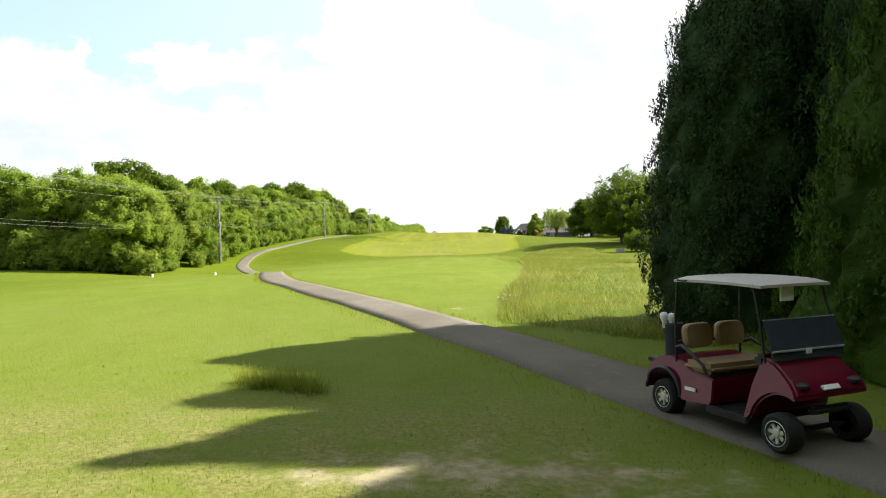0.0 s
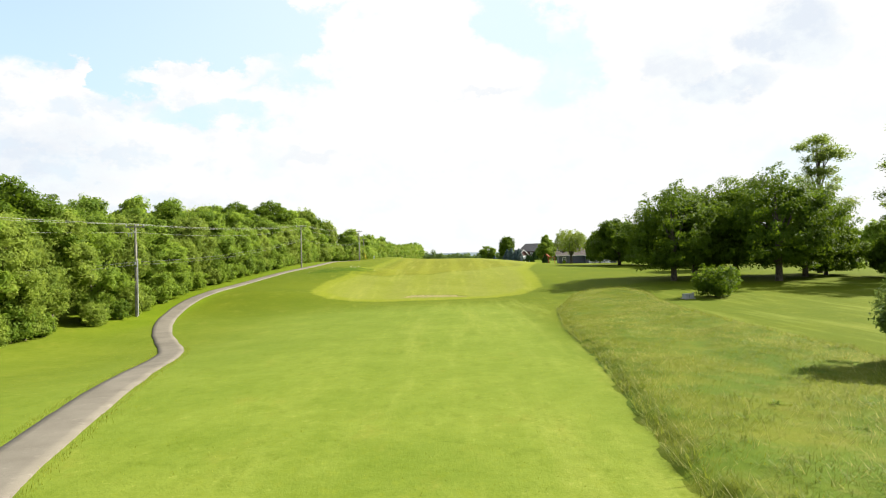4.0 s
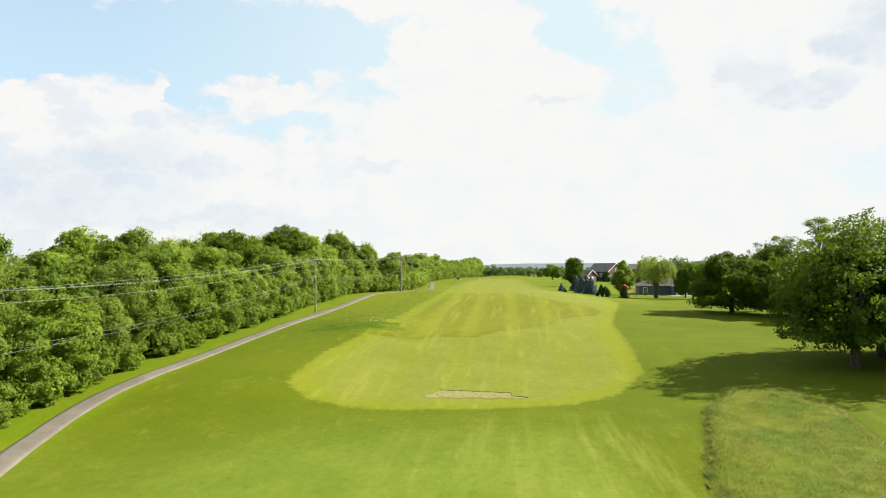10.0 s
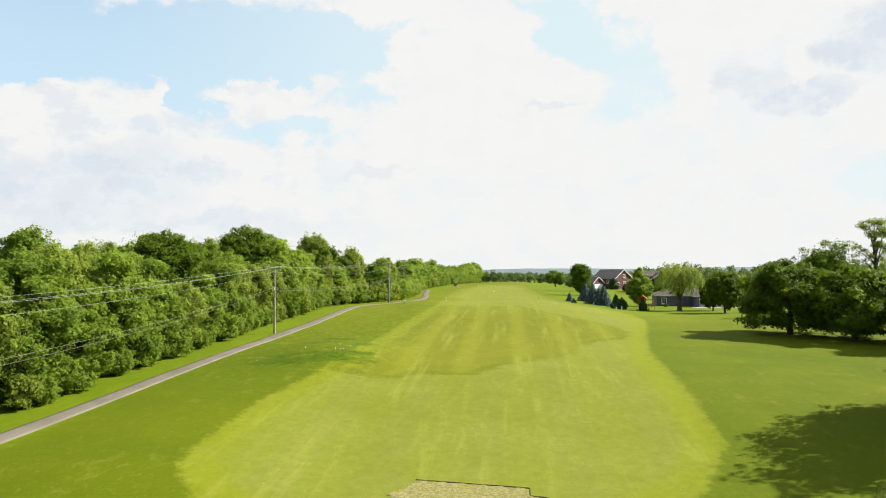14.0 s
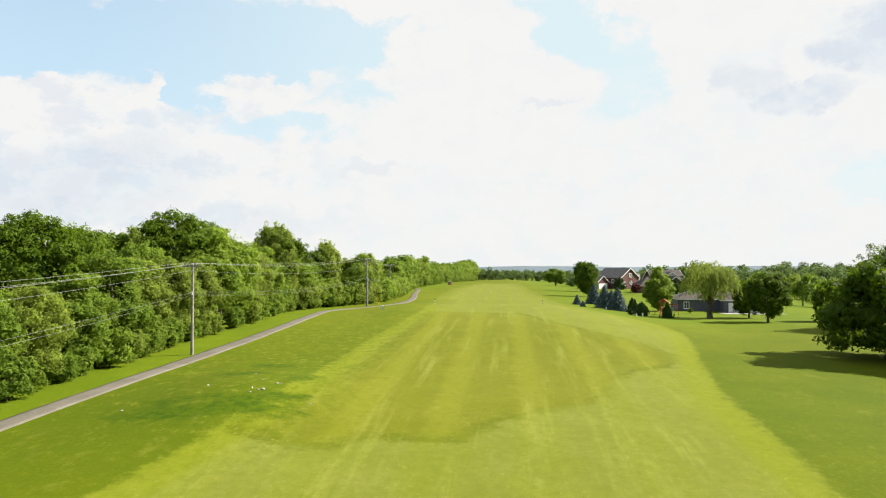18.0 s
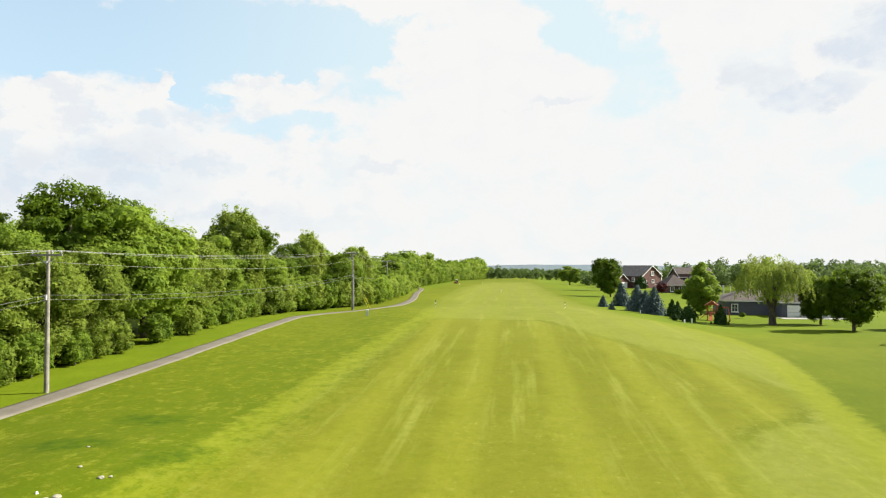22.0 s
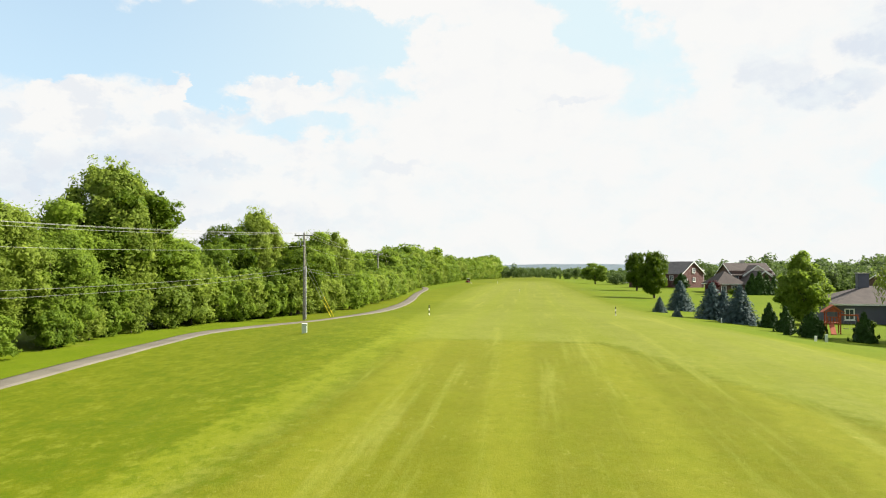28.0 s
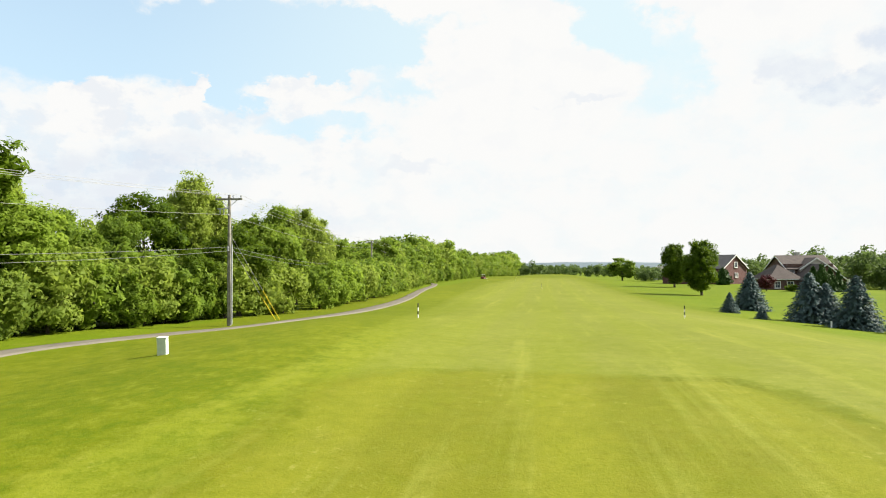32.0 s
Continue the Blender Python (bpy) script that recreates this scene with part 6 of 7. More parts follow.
def golf_cart(m, label, group=""):
    c = thing("golf_cart", m, label, "golf cart", group)
    zr = 0.212                                            # wheel radius
    xr, xf = -0.80, 0.85                                  # rear and front axle
    # rear body with the wheel arch, front cowl, floor
    arch = [(xr + 0.30 * math.cos(a), 0.25 + 0.31 * math.sin(a)) for a in np.linspace(math.pi * 0.98, 0.04, 14)]
    prof = [(-1.13, 0.42)] + arch + [(-0.46, 0.25), (-0.03, 0.28), (0.0, 0.34), (-0.02, 0.56), (-0.34, 0.60), (-0.52, 0.68), (-0.72, 0.72), (-0.95, 0.68), (-1.10, 0.58)]
    part("rear_body", Mesh(True).profile(prof, -0.59, 0.59, 0.09), PAINT, c, "glossy burgundy rear body", 0.035, 4)
    arch_f = [(xf + 0.31 * math.cos(q), 0.27 + 0.30 * math.sin(q)) for q in np.linspace(math.pi * 0.97, math.pi * 0.36, 12)]
    prof = [(0.42, 0.24), (0.50, 0.25)] + arch_f + [(1.02, 0.53), (1.04, 0.58), (1.01, 0.64), (0.94, 0.72), (0.84, 0.80), (0.74, 0.87), (0.66, 0.90), (0.56, 0.90), (0.47, 0.60)]
    part("front_cowl", Mesh(True).profile(prof, -0.58, 0.58, 0.13), PAINT, c, "glossy burgundy front cowl", 0.05, 4)
    part("floor_pan", Mesh().box((0.20, 0, 0.235), (0.66, 1.08, 0.06)), BLACK_PLASTIC, c, bevel=0.015)
    for s in (-1, 1):
        part("rocker_panel", Mesh().box((0.20, s * 0.555, 0.235), (0.60, 0.05, 0.09)), BLACK_PLASTIC, c, bevel=0.015)
        part("headlight", Mesh(True).lathe([(0, 0), (0.085, 0), (0.085, 0.03), (0.06, 0.05), (0, 0.055)], (0.955, s * 0.36, 0.655), 16, "z"), BLACK_PLASTIC, c)
        part("arch_trim", Mesh(True).tube([(p[0], s * 0.572, p[1] + 0.01) for p in arch], 0.022, 8), BLACK_PLASTIC, c)
    part("front_bumper", Mesh().box((0.99, 0, 0.42), (0.08, 0.56, 0.08)), BLACK_PLASTIC, c, bevel=0.03)
    part("dashboard", Mesh().box((0.54, 0, 0.86), (0.16, 0.94, 0.14)), BLACK_PLASTIC, c, bevel=0.04)
    part("badge", Mesh().box((1.02, -0.02, 0.645), (0.02, 0.23, 0.05), Euler((0, -0.75, 0)).to_matrix()), PAINT_WHITE, c, "plain pale badge")
    part("side_decal", Mesh().box((-0.33, -0.577, 0.40), (0.17, 0.012, 0.04)), PAINT_WHITE, c, "plain pale side badge")
    # seats
    part("seat_cushion", Mesh(True).box((-0.28, 0, 0.66), (0.46, 1.08, 0.12)), VINYL_TAN, c, bevel=0.05, segs=4)
    part("seat_base", Mesh().box((-0.30, 0, 0.52), (0.44, 1.00, 0.20)), BLACK_PLASTIC, c, bevel=0.02)
    for s in (-1, 1):
        pad = Mesh(True)
        ring = [(abs(math.cos(q)) ** 0.55 * math.copysign(0.215, math.cos(q)), abs(math.sin(q)) ** 0.55 * math.copysign(0.15, math.sin(q))) for q in np.linspace(0, 2 * math.pi, 28, endpoint=False)]
        lean = Euler((0, -0.18, 0)).to_matrix()
        lay = ((0.90, -0.05), (1.0, -0.025), (1.0, 0.02), (0.90, 0.045), (0.5, 0.055))
        pv = [lean @ Vector((dx, y * k, z * k)) + Vector((-0.56, s * 0.25, 0.975)) for k, dx in lay for y, z in ring]
        pf = [(28 * l + q, 28 * l + (q + 1) % 28, 28 * (l + 1) + (q + 1) % 28, 28 * (l + 1) + q) for l in range(4) for q in range(28)]
        pad.face_set(pv, pf + [tuple(range(28)), tuple(112 + q for q in range(28))])
        part("backrest", pad, VINYL_TAN, c)
        m2 = Mesh(True)
        m2.tube([(-0.10, s * 0.545, 0.60), (-0.14, s * 0.56, 0.70), (-0.30, s * 0.56, 0.80), (-0.50, s * 0.55, 0.88), (-0.62, s * 0.52, 0.84)], 0.02, 8)
        part("arm_rail", m2, BLACK_PLASTIC, c)
        # roof posts
        part("rear_post", Mesh(True).tube([(-0.64, s * 0.50, 0.66), (-0.64, s * 0.51, 1.2), (-0.62, s * 0.49, 1.66)], 0.016, 8), BLACK_PLASTIC, c)
        part("front_post", Mesh(True).tube([(0.66, s * 0.50, 0.86), (0.60, s * 0.51, 1.30), (0.50, s * 0.49, 1.66)], 0.014, 8), BLACK_PLASTIC, c)
    part("backrest_bar", Mesh(True).tube([(-0.63, -0.5, 0.90), (-0.63, 0.5, 0.90)], 0.02, 8), BLACK_PLASTIC, c)
    # roof: a shallow moulded tray with a lip
    m2 = Mesh(True)
    nx, ny = 13, 9
    pts, fs = [], []
    for lay in (0, 1):
        for i in range(nx):
            for j in range(ny):
                u, v = i / (nx - 1) * 2 - 1, j / (ny - 1) * 2 - 1
                e = max(abs(u) ** 8, abs(v) ** 8)
                corner = 1 - 0.07 * (u * v) ** 2
                pts.append((-0.03 + u * 0.69 * corner, v * 0.54 * corner, 1.685 + 0.030 * (1 - u * u * 0.6 - v * v * 0.4) - 0.035 * e - 0.03 * lay))
    k = nx * ny
    for i in range(nx - 1):
        for j in range(ny - 1):
            a = i * ny + j
            fs += [(a, a + ny, a + ny + 1, a + 1), (k + a, k + a + 1, k + a + ny + 1, k + a + ny)]
    rim = [i * ny for i in range(nx)] + [(nx - 1) * ny + j for j in range(1, ny)] + [i * ny + ny - 1 for i in range(nx - 2, -1, -1)] + [j for j in range(ny - 2, 0, -1)]
    fs += [(rim[i], rim[(i + 1) % len(rim)], k + rim[(i + 1) % len(rim)], k + rim[i]) for i in range(len(rim))]
    m2.face_set(pts, fs)
    part("roof", m2, ROOF_CREAM, c, "cream moulded roof")
    for s in (-1, 1):
        part("roof_handle", Mesh(True).tube([(-0.58, s * 0.52, 1.655), (-0.56, s * 0.545, 1.645), (-0.44, s * 0.545, 1.645), (-0.42, s * 0.52, 1.655)], 0.010, 6), BLACK_PLASTIC, c)
    part("notice_card", Mesh().box((0.58, -0.10, 1.565), (0.012, 0.19, 0.18)), PAINT_WHITE, c, "white notice card")
    part("card_bar", Mesh().box((0.588, -0.13, 1.62), (0.006, 0.09, 0.03)), YELLOW, c)
    # half windscreen, folded down
    shield = part("windscreen", Mesh().box((0.70, 0, 1.14), (0.012, 1.02, 0.33), Euler((0, -0.35, 0)).to_matrix()), SHIELD, c, "tinted half windscreen")
    part("windscreen_edge", Mesh(True).tube([(0.76, -0.51, 0.985), (0.76, 0.51, 0.985)], 0.012, 8), METAL_GREY, shield)
    part("windscreen_edge", Mesh(True).tube([(0.645, -0.51, 1.295), (0.645, 0.51, 1.295)], 0.007, 8), METAL_GREY, shield)
    part("windscreen_foot", Mesh().box((0.75, 0, 0.935), (0.02, 1.0, 0.09), Euler((0, -0.2, 0)).to_matrix()), SHIELD, shield)
    part("tag", Mesh().box((0.775, -0.02, 0.97), (0.01, 0.08, 0.055)), PAINT_WHITE, c)
    # steering wheel on the driver's side
    col = part("steering_column", Mesh(True).tube([(0.46, 0.28, 0.84), (0.24, 0.28, 1.03)], 0.025, 8), BLACK_PLASTIC, c)
    ring = [Vector((0.235, 0.28, 1.035)) + Vector((0.10 * math.cos(a), 0.17 * math.sin(a), 0.13 * math.cos(a))) for a in np.linspace(0, 2 * math.pi, 21)]
    part("steering_wheel", Mesh(True).tube(ring, 0.014, 8, False), BLACK_PLASTIC, col)
    # wheels
    for wx, rad in ((xr, zr), (xf, zr * 0.93)):
        for s in (-1, 1):
            wh = part("wheel", Mesh(True).lathe([(0.10, -0.10), (rad - 0.03, -0.105), (rad, -0.07), (rad + 0.004, 0), (rad, 0.07), (rad - 0.03, 0.105), (0.10, 0.10)], (wx, s * 0.48, rad), 28, "y"), RUBBER, c)
            y0 = s * 0.48 + s * 0.085
            part("rim", Mesh(True).lathe([(0.128, s * 0.018), (0.122, s * 0.020), (0.112, s * 0.004), (0.106, -s * 0.03)], (wx, y0, rad), 28, "y"), STEEL, wh, "bright steel rim")
            part("rim_back", Mesh(True).lathe([(0.11, -s * 0.03), (0, -s * 0.03)], (wx, y0, rad), 20, "y"), BLACK_PLASTIC, wh)
            part("hub_cap", Mesh(True).lathe([(0.046, -s * 0.03), (0.046, s * 0.008), (0.036, s * 0.018), (0, s * 0.02)], (wx, y0, rad), 18, "y"), STEEL, wh)
            for q in range(7):
                a = q * math.pi * 2 / 7 + 0.3
                spoke = Euler((0, -a, 0)).to_matrix()
                part("spoke", Mesh().box((wx + 0.076 * math.cos(a), y0 - s * 0.006, rad + 0.076 * math.sin(a)), (0.085, 0.02, 0.042), spoke), STEEL, wh, bevel=0.006)
        part("axle", Mesh(True).tube([(wx, -0.45, rad), (wx, 0.45, rad)], 0.03, 8), BLACK_PLASTIC, c)
    # bag rack at the back
    part("bag_rack", Mesh().box((-1.12, 0, 0.60), (0.22, 0.9, 0.05)), BLACK_PLASTIC, c, bevel=0.01)
    return c


CART_YAW = -67.75
cart_m = pose(3.137, 7.25, gz(3.137, 7.25) + 0.045, 0, 0, CART_YAW) @ Matrix.Scale(0.985, 4)
golf_cart(cart_m, "burgundy golf cart with cream roof and tan seats on the path")
golf_cart(pose(-25.5, 392, gz(-25.5, 392) + 0.05, 0, 0, 75), "distant dark golf cart standing on the far fairway")


def golf_bag():
    b = thing("golf_bag", cart_m @ pose(-1.04, -0.16, 0.66, 0, -8, 0), "dark golf bag with white club covers on the cart", "golf bag")
    part("bag", Mesh(True).lathe([(0.0, -0.1), (0.12, -0.1), (0.13, 0.0), (0.115, 0.2), (0.13, 0.38), (0.11, 0.40), (0.0, 0.37)], (0, 0, 0), 16), BAG_DARK, b)
    for i, (dx, dy, h) in enumerate(((-0.02, -0.11, 0.44), (-0.03, 0.02, 0.42), (-0.05, 0.0, 0.40))):
        part("shaft", Mesh(True).tube([(dx * 0.5, dy * 0.5, 0.30), (dx, dy, h)], 0.008, 6), STEEL, b)
        if i < 2:
            part("club_cover", Mesh(True).lathe([(0.022, -0.10), (0.030, -0.09), (0.032, -0.02), (0.050, 0.03), (0.052, 0.07), (0.035, 0.10), (0, 0.108)], (dx, dy, h), 14), HEAD_WHITE, b, "white knitted club cover")


golf_bag()


# ---------- houses ----------
def gable_block(name, parent, x0, x1, y0, y1, z0, eave, ridge, wall, roof, axis="y", over=0.4):
    """A block with a gable roof: the walls with their gable ends, and two roof slopes with thickness. axis: the ridge's way."""
    m = Mesh()
    if axis == "y":
        mid = (x0 + x1) / 2
        end = [(x0, z0), (x1, z0), (x1, eave), (mid, ridge), (x0, eave)]
        m.profile(end, y0, y1)
    else:
        mid = (y0 + y1) / 2
        end = [(y0, z0), (y1, z0), (y1, eave), (mid, ridge), (y0, eave)]
        m.profile(end, x0, x1)
        m.v = [(b, a, z) for a, b, z in m.v]
    part(name, m, wall, parent)
    lo, hi = (x0, x1) if axis == "y" else (y0, y1)
    half = (hi - lo) / 2
    drop = (ridge - eave) / half * over
    for s in (-1, 1):
        e = mid + s * (half + over)
        sect = [(e, eave - drop), (mid, ridge), (mid, ridge + 0.18), (e, eave - drop + 0.18)]
        r = Mesh()
        if axis == "y":
            r.profile(sect, y0 - over, y1 + over)
        else:
            r.profile(sect, x0 - over, x1 + over)
            r.v = [(b, a, z) for a, b, z in r.v]
        r.v = [(a, b, z + 0.01) for a, b, z in r.v]
        part("roof", r, roof, parent)
    # white barge boards at the ends
    for y in ((y0 - over - 0.03, y1 + over + 0.03) if axis == "y" else (x0 - over - 0.03, x1 + over + 0.03)):
        for s in (-1, 1):
            e = mid + s * (half + over)
            sect = [(e, eave - drop - 0.10), (mid, ridge - 0.10), (mid, ridge + 0.16), (e, eave - drop + 0.16)]
            r = Mesh()
            r.profile(sect, y - 0.03, y + 0.03)
            if axis == "x":
                r.v = [(b, a, z) for a, b, z in r.v]
            part("barge_board", r, WHITE_TRIM, parent)


def hip_roof(parent, x0, x1, y0, y1, eave, ridge, roof, over=0.45):
    x0, x1, y0, y1 = x0 - over, x1 + over, y0 - over, y1 + over
    if x1 - x0 >= y1 - y0:
        k = (y1 - y0) / 2
        a, b = (x0 + k, (y0 + y1) / 2, ridge), (x1 - k, (y0 + y1) / 2, ridge)
        fs = [(0, 1, 5, 4), (1, 2, 5), (2, 3, 4, 5), (3, 0, 4), (0, 3, 2, 1)]
    else:
        k = (x1 - x0) / 2
        a, b = ((x0 + x1) / 2, y0 + k, ridge), ((x0 + x1) / 2, y1 - k, ridge)
        fs = [(0, 1, 4), (1, 2, 5, 4), (2, 3, 5), (3, 0, 4, 5), (0, 3, 2, 1)]
    m = Mesh()
    m.face_set([(x0, y0, eave), (x1, y0, eave), (x1, y1, eave), (x0, y1, eave), a, b], fs)
    part("roof", m, roof, parent)
    part("fascia", Mesh().box(((x0 + x1) / 2, (y0 + y1) / 2, eave - 0.09), (x1 - x0 - 0.06, y1 - y0 - 0.06, 0.16)), WHITE_TRIM, parent)


def window(parent, c, wd, ht, face="-y", bars=1):
    """A window with frame, sill, pane and glazing bars; face: the way it looks."""
    q = {"-y": Euler((0, 0, 0)), "-x": Euler((0, 0, -math.pi / 2)), "x": Euler((0, 0, math.pi / 2))}[face].to_matrix()

    def at(dx, dy, dz, s):
        return Mesh().box(Vector(c) + q @ Vector((dx, dy, dz)), s, q)

    f = Mesh()
    for dx, dz, s in ((-wd / 2, 0, (0.12, 0.12, ht + 0.12)), (wd / 2, 0, (0.12, 0.12, ht + 0.12)), (0, ht / 2, (wd + 0.12, 0.12, 0.12)), (0, -ht / 2, (wd + 0.12, 0.12, 0.12))):
        f.box(Vector(c) + q @ Vector((dx, -0.03, dz)), s, q)
    fr = part("window", f, WHITE_TRIM, parent)
    part("pane", at(0, 0.0, 0, (wd - 0.02, 0.05, ht - 0.02)), PANE, fr)
    for i in range(bars):
        part("glazing_bar", at((i + 1) / (bars + 1) * wd - wd / 2, -0.03, 0, (0.05, 0.05, ht)), WHITE_TRIM, fr)
    part("glazing_bar", at(0, -0.03, 0, (wd, 0.05, 0.05)), WHITE_TRIM, fr)
    part("sill", at(0, -0.08, -ht / 2 - 0.10, (wd + 0.25, 0.18, 0.08)), WHITE_TRIM, fr)


def house_red():
    """Two-storey brick house; its gable looks down the course."""
    h = thing("house", pose(50.3, 371.2, gz(50.3, 371.2), 0, 0, 40), "two-storey red brick house with grey gabled roof", "house", "houses beside the course")
    gable_block("wall", h, -5.6, 5.6, 0, 13, -1.0, 4.6, 8.4, BRICK_RED, ROOF_GREY)
    window(h, (0.3, -0.06, 5.6), 1.4, 1.5)
    window(h, (0.5, -0.06, 2.6), 1.3, 1.2)
    window(h, (-3.6, -0.06, 2.2), 1.2, 1.5)
    window(h, (-5.66, 4.0, 3.2), 1.3, 1.4, "-x")
    window(h, (-5.66, 8.5, 3.2), 1.3, 1.4, "-x")
    # white bay and porch on the sunny side
    part("bay", Mesh().box((7.0, 4.0, 2.6), (2.6, 4.4, 6.0)), STONE_PALE, h)
    hip_roof(h, 5.7, 8.3, 1.8, 6.2, 5.7, 7.0, ROOF_GREY, 0.25)
    part("porch_floor", Mesh().box((7.4, 0.6, 1.2), (3.0, 2.4, 0.16)), WHITE_TRIM, h)
    for px in (6.0, 7.4, 8.8):
        part("porch_post", Mesh().box((px, -0.5, 1.7), (0.14, 0.14, 1.1)), WHITE_TRIM, h)
    part("porch_rail", Mesh().box((7.4, -0.5, 2.2), (3.0, 0.08, 0.10)), WHITE_TRIM, h)
    # garage wing with its own gable
    gable_block("garage_wall", h, -13.5, -6.6, 5.5, 15, -1.0, 2.7, 5.3, BRICK_RED, ROOF_GREY)
    part("garage_door", Mesh().box((-10.0, 5.44, 1.0), (5.0, 0.12, 2.5)), WHITE_TRIM, h)
    part("roof_vent", Mesh().box((-8.0, 9, 5.0), (0.8, 0.8, 1.2)), STONE_PALE, h)


house_red()


def house_brown():
    h = thing("house", pose(56.4, 324.3, gz(56.4, 324.3), 0, 0, 8) @ Matrix.Diagonal((1.10, 1.10, 0.98, 1)), "sprawling brown brick house with brown shingled roofs", "house", "houses beside the course")
    z = -0.6
    part("wall", Mesh().box((0.6, 11, 2.0), (9.8, 9.0, 8.2)), BRICK_BROWN, h)
    gable_block("wall", h, -4.1, 5.6, 6.4, 15.4, 4.9, 5.0, 8.0, BRICK_BROWN, ROOF_BROWN, "x", 0.5)
    gable_block("wall", h, -3.4, 4.0, 0.0, 9.0, z, 2.7, 5.9, BRICK_BROWN, ROOF_BROWN, "y", 0.5)
    gable_block("wall", h, -1.8, 4.6, 5.6, 9.4, z, 5.0, 7.4, STONE_PALE, ROOF_BROWN, "y", 0.4)
    part("wall", Mesh().box((-6.4, 6.5, 1.0), (6.2, 7.4, 3.2)), BRICK_BROWN, h)
    hip_roof(h, -9.6, -3.2, 2.7, 10.4, 2.6, 5.9, ROOF_BROWN)
    part("chimney", Mesh().box((0.5, 11.5, 7.8), (0.9, 0.9, 2.0)), STONE_PALE, h, bevel=0.03)
    part("chimney_cap", Mesh().box((0.5, 11.5, 8.85), (1.1, 1.1, 0.14)), CONCRETE, h)
    # porch
    part("porch_roof", Mesh().box((6.4, 4.0, 2.75), (4.4, 4.4, 0.22), Euler((0.0, 0.10, 0)).to_matrix()), ROOF_BROWN, h)
    for px, py in ((8.3, 2.0), (8.3, 6.0), (6.2, 2.0)):
        part("porch_post", Mesh().box((px, py, 1.0), (0.24, 0.24, 3.2)), WHITE_TRIM, h)
    window(h, (-5.4, 2.74, 1.3), 1.3, 1.5)
    window(h, (-8.0, 2.74, 1.3), 1.1, 1.5)
    window(h, (0.3, -0.06, 1.3), 1.6, 1.4, bars=2)
    window(h, (-3.2, 6.44, 4.4), 0.9, 1.1)
    window(h, (2.2, 5.54, 4.0), 1.0, 1.0)
    part("patio_wall", Mesh().box((-6.2, 1.2, 0.1), (4.5, 0.35, 0.8)), BRICK_BROWN, h)


house_brown()


def house_blue():
    h = thing("house", pose(34.6, 233.5, gz(34.6, 233.5), 0, 0, -6), "low blue-grey sided house with brown hipped roof", "house", "houses beside the course")
    part("wall", Mesh().box((7.5, 5.5, 1.0), (15.0, 11.0, 3.0)), SIDING_BLUE, h)
    for i in range(8):
        part("siding_board", Mesh().box((7.5, -0.01, 0.1 + i * 0.3), (15.06, 0.05, 0.03)), SIDING_BLUE, h)
    hip_roof(h, 0, 15, 0, 11, 2.5, 4.6, ROOF_BROWN)
    part("chimney", Mesh().box((5.0, 5.5, 4.9), (1.3, 1.0, 2.6)), SIDING_BLUE, h, bevel=0.03)
    part("chimney_cap", Mesh().box((5.0, 5.5, 6.25), (1.5, 1.2, 0.14)), CONCRETE, h)
    window(h, (1.6, -0.06, 1.2), 1.0, 1.3)
    # garage front
    part("garage_wall", Mesh().box((12.5, -2.2, 1.0), (9.0, 4.6, 3.0)), SIDING_BLUE, h)
    hip_roof(h, 8.0, 17.0, -4.5, 2.0, 2.5, 4.2, ROOF_BROWN)
    for gx in (9.6, 13.2):
        gd = part("garage_door", Mesh().box((gx + 0.6, -4.55, 0.85), (2.9, 0.12, 2.3)), WHITE_TRIM, h, "white panelled garage door")
        for i in range(3):
            part("panel_groove", Mesh().box((gx + 0.6, -4.62, 0.25 + 0.58 * i), (2.86, 0.02, 0.03)), METAL_GREY, gd)


house_blue()


def house_far(x, y, turn, label, wall, roof, s=1.0):
    h = thing("house", pose(x, y, gz(x, y), 0, 0, turn), label, "house", "distant houses")
    gable_block("wall", h, -5 * s, 5 * s, 0, 9 * s, -1, 4.4 * s, 7.2 * s, wall, roof, "x")
    window(h, (-2.4 * s, -0.06, 3.0), 1.3, 1.5)
    window(h, (2.2 * s, -0.06, 3.0), 1.3, 1.5)


house_far(50, 472, 20, "distant pale house with grey roof among trees", STONE_PALE, ROOF_GREY, 0.8)
house_far(62, 430, -10, "distant white house with grey roof among trees", WHITE_TRIM, ROOF_GREY, 0.9)
house_far(92, 330, 30, "distant brick house among trees", BRICK_BROWN, ROOF_BROWN, 0.8)


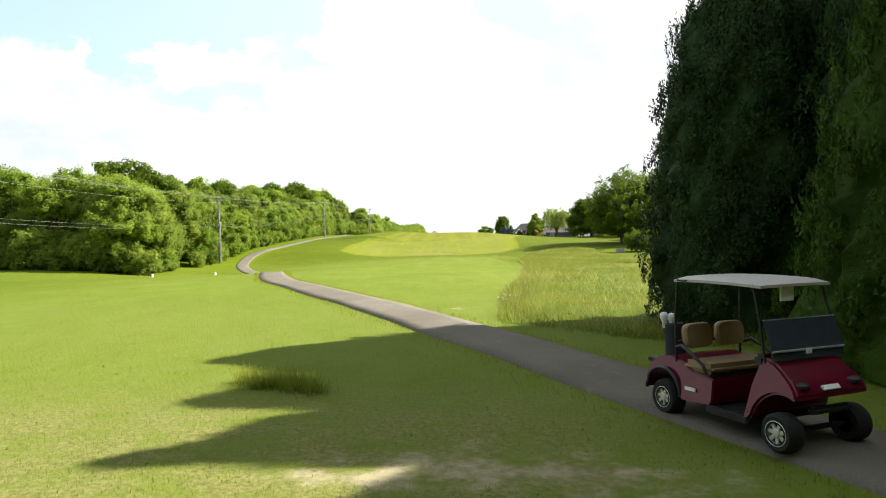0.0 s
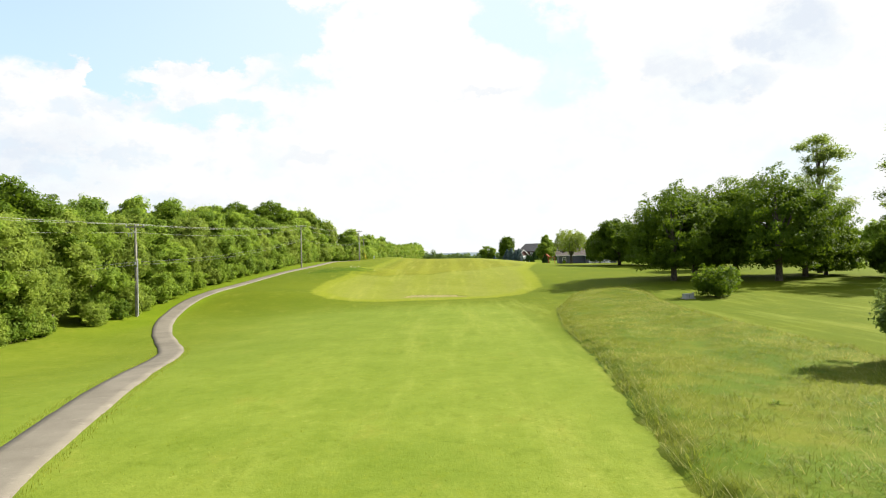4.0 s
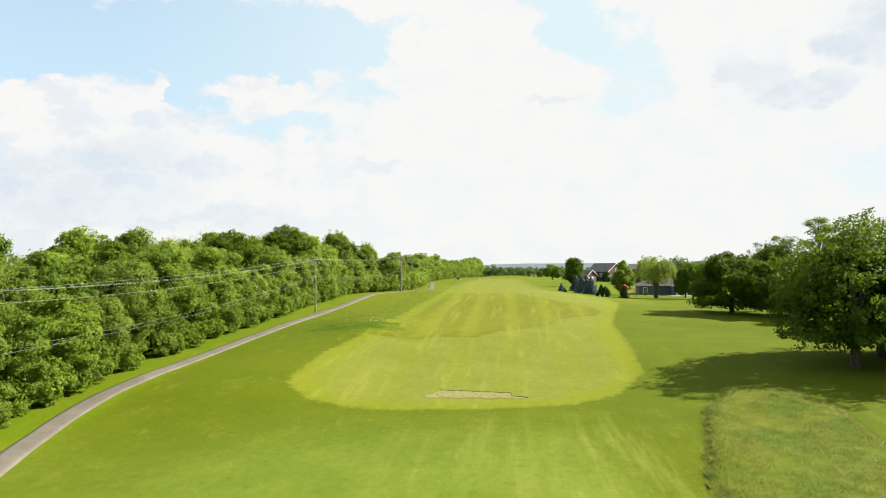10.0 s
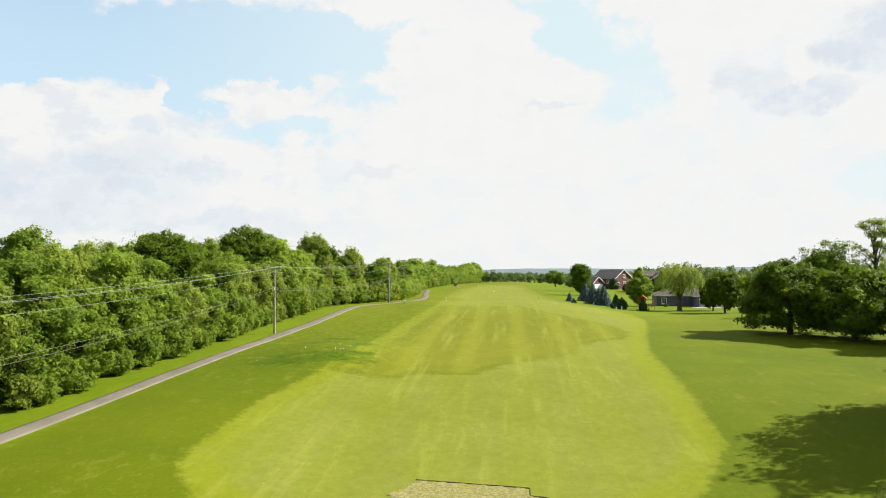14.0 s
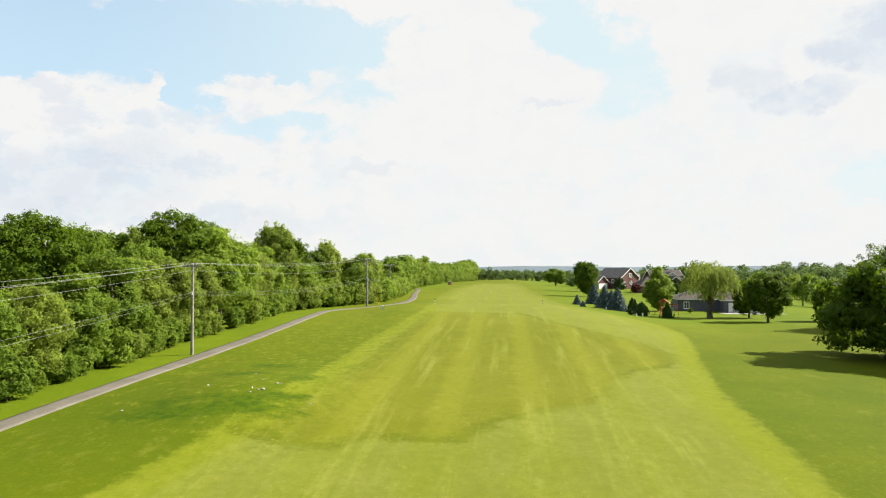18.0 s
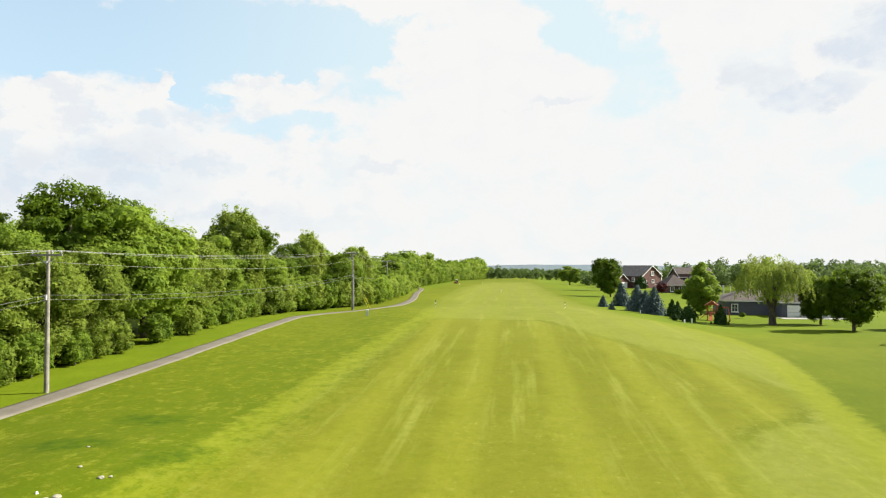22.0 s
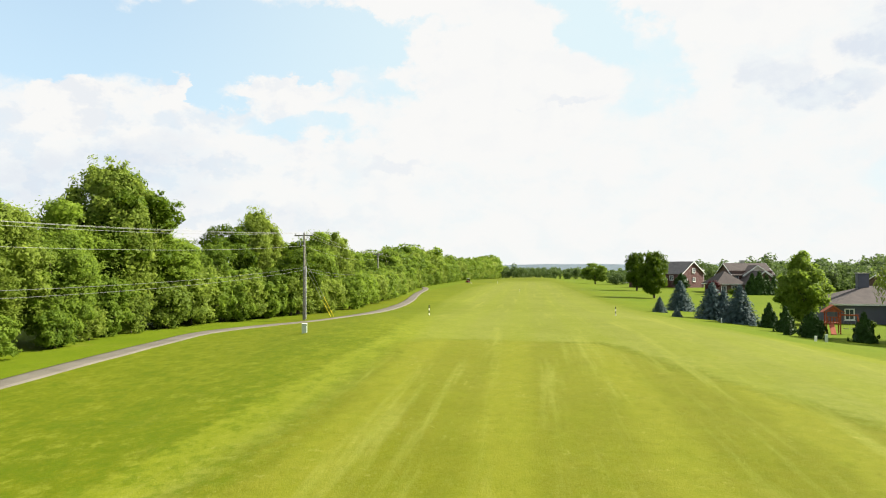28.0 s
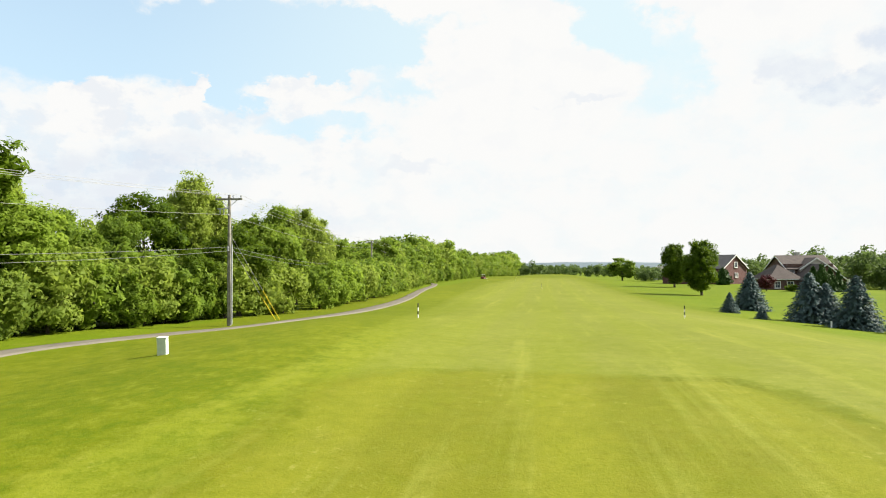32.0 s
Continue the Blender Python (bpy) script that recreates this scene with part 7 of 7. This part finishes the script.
# ---------- playset ----------
def playset():
    p = thing("playset", pose(28.6, 220.2, gz(28.6, 220.2), 0, 0, -15), "red-stained wooden climbing frame with slide and swings", "playset")
    for x in (-0.65, 0.65):
        for y in (-0.65, 0.65):
            part("post", Mesh().box((x, y, 1.15), (0.11, 0.11, 2.4)), RED_WOOD, p)
    part("deck", Mesh().box((0, 0, 1.15), (1.45, 1.45, 0.08)), RED_WOOD, p)
    for s in (-1, 1):
        sect = [(s * 1.0, 2.25), (0, 3.0), (0, 3.07), (s * 1.06, 2.28)]
        part("roof_panel", Mesh().profile(sect, -0.85, 0.85), RED_WOOD, p)
    part("gable_board", Mesh().profile([(-0.75, 2.35), (0.75, 2.35), (0, 2.92)], -0.70, -0.65), RED_WOOD, p)
    for i in range(5):
        part("rail_slat", Mesh().box((-0.52 + i * 0.26, -0.70, 1.50), (0.10, 0.03, 0.65)), RED_WOOD, p)
    for z in (1.3, 1.8):
        part("rail", Mesh().box((0, -0.72, z), (1.4, 0.04, 0.09)), RED_WOOD, p)
        part("rail", Mesh().box((0.72, 0, z), (0.04, 1.4, 0.09)), RED_WOOD, p)
    part("slide", Mesh().box((-0.2, -1.5, 0.62), (0.5, 2.0, 0.06), Euler((0.55, 0, 0)).to_matrix()), RED_WOOD, p, bevel=0.02)
    part("ladder", Mesh().box((-1.25, 0.2, 0.6), (1.5, 0.5, 0.07), Euler((0, -0.75, 0)).to_matrix()), RED_WOOD, p)
    part("swing_beam", Mesh().box((1.5, 0, 2.0), (1.8, 0.12, 0.16)), RED_WOOD, p)
    for s in (-1, 1):
        part("swing_leg", Mesh().tube([(2.3, 0, 2.0), (2.6, s * 1.0, 0)], 0.05, 6), RED_WOOD, p)
    for x in (1.25, 1.9):
        part("swing_seat", Mesh().box((x, 0, 0.55), (0.45, 0.2, 0.05)), BLACK_PLASTIC, p)
        for s in (-1, 1):
            part("swing_chain", Mesh().tube([(x + s * 0.2, 0, 0.55), (x + s * 0.2, 0, 2.1)], 0.012, 5), METAL_GREY, p)


playset()


# ---------- wild flowers in the uncut grass ----------
WEED_GREEN = foliage("weed_leaf", (0.080, 0.140, 0.012), (0.170, 0.235, 0.030), 0.45)
PETAL = plain("white_petal", (0.74, 0.74, 0.68), 0.7, vary=0.08)


def weed(x, y, s, seed, flowers):
    rng = np.random.default_rng(seed)
    ob = thing("wild_flower" if flowers else "broad_leaved_weed", pose(x, y, gz(x, y)), "low white-flowered weed in uncut grass" if flowers else "broad-leaved dark green weed in uncut grass", "weed", "weeds in the meadow")
    n = 90
    a, h = rng.uniform(0, 6.28, n), rng.uniform(0.05, 0.34, n) * s
    r = rng.uniform(0.05, 0.32, n) * s
    p = np.stack([np.cos(a) * r, np.sin(a) * r, h], -1)
    part("leaves", leaf_mesh("leaves", rng, p, np.array([0, 0, 1.0]) + rng.standard_normal((n, 3)) * 0.4, 0.15 * s, WEED_GREEN, 0.6), None, ob)
    stalks = Mesh(True)
    for i in range(5):
        stalks.tube([(0, 0, 0), tuple(p[i])], 0.006, 5)
    part("stalks", stalks, WEED_GREEN, ob)
    if flowers:
        for i in range(7):
            q = (p[i][0] * 1.8, p[i][1] * 1.8, 0.30 * s + 0.12 * rng.random() * s)
            head = part("flower_head", Mesh(True).lathe([(0, -0.008), (0.011, 0.0), (0.012, 0.005), (0, 0.010)], q, 7), PETAL, ob)


rw2 = random.Random(12)
for i in range(5):
    weed(1.8 + rw2.uniform(-0.5, 0.5), 21.1 + rw2.uniform(-0.9, 0.9), rw2.uniform(0.25, 0.35), 300 + i, True)
for i in range(13):
    wy = rw2.uniform(17, 46)
    weed(rw2.uniform(4.2, 7.5) + (wy - 17) * 0.16, wy, rw2.uniform(0.6, 1.0), 330 + i, False)
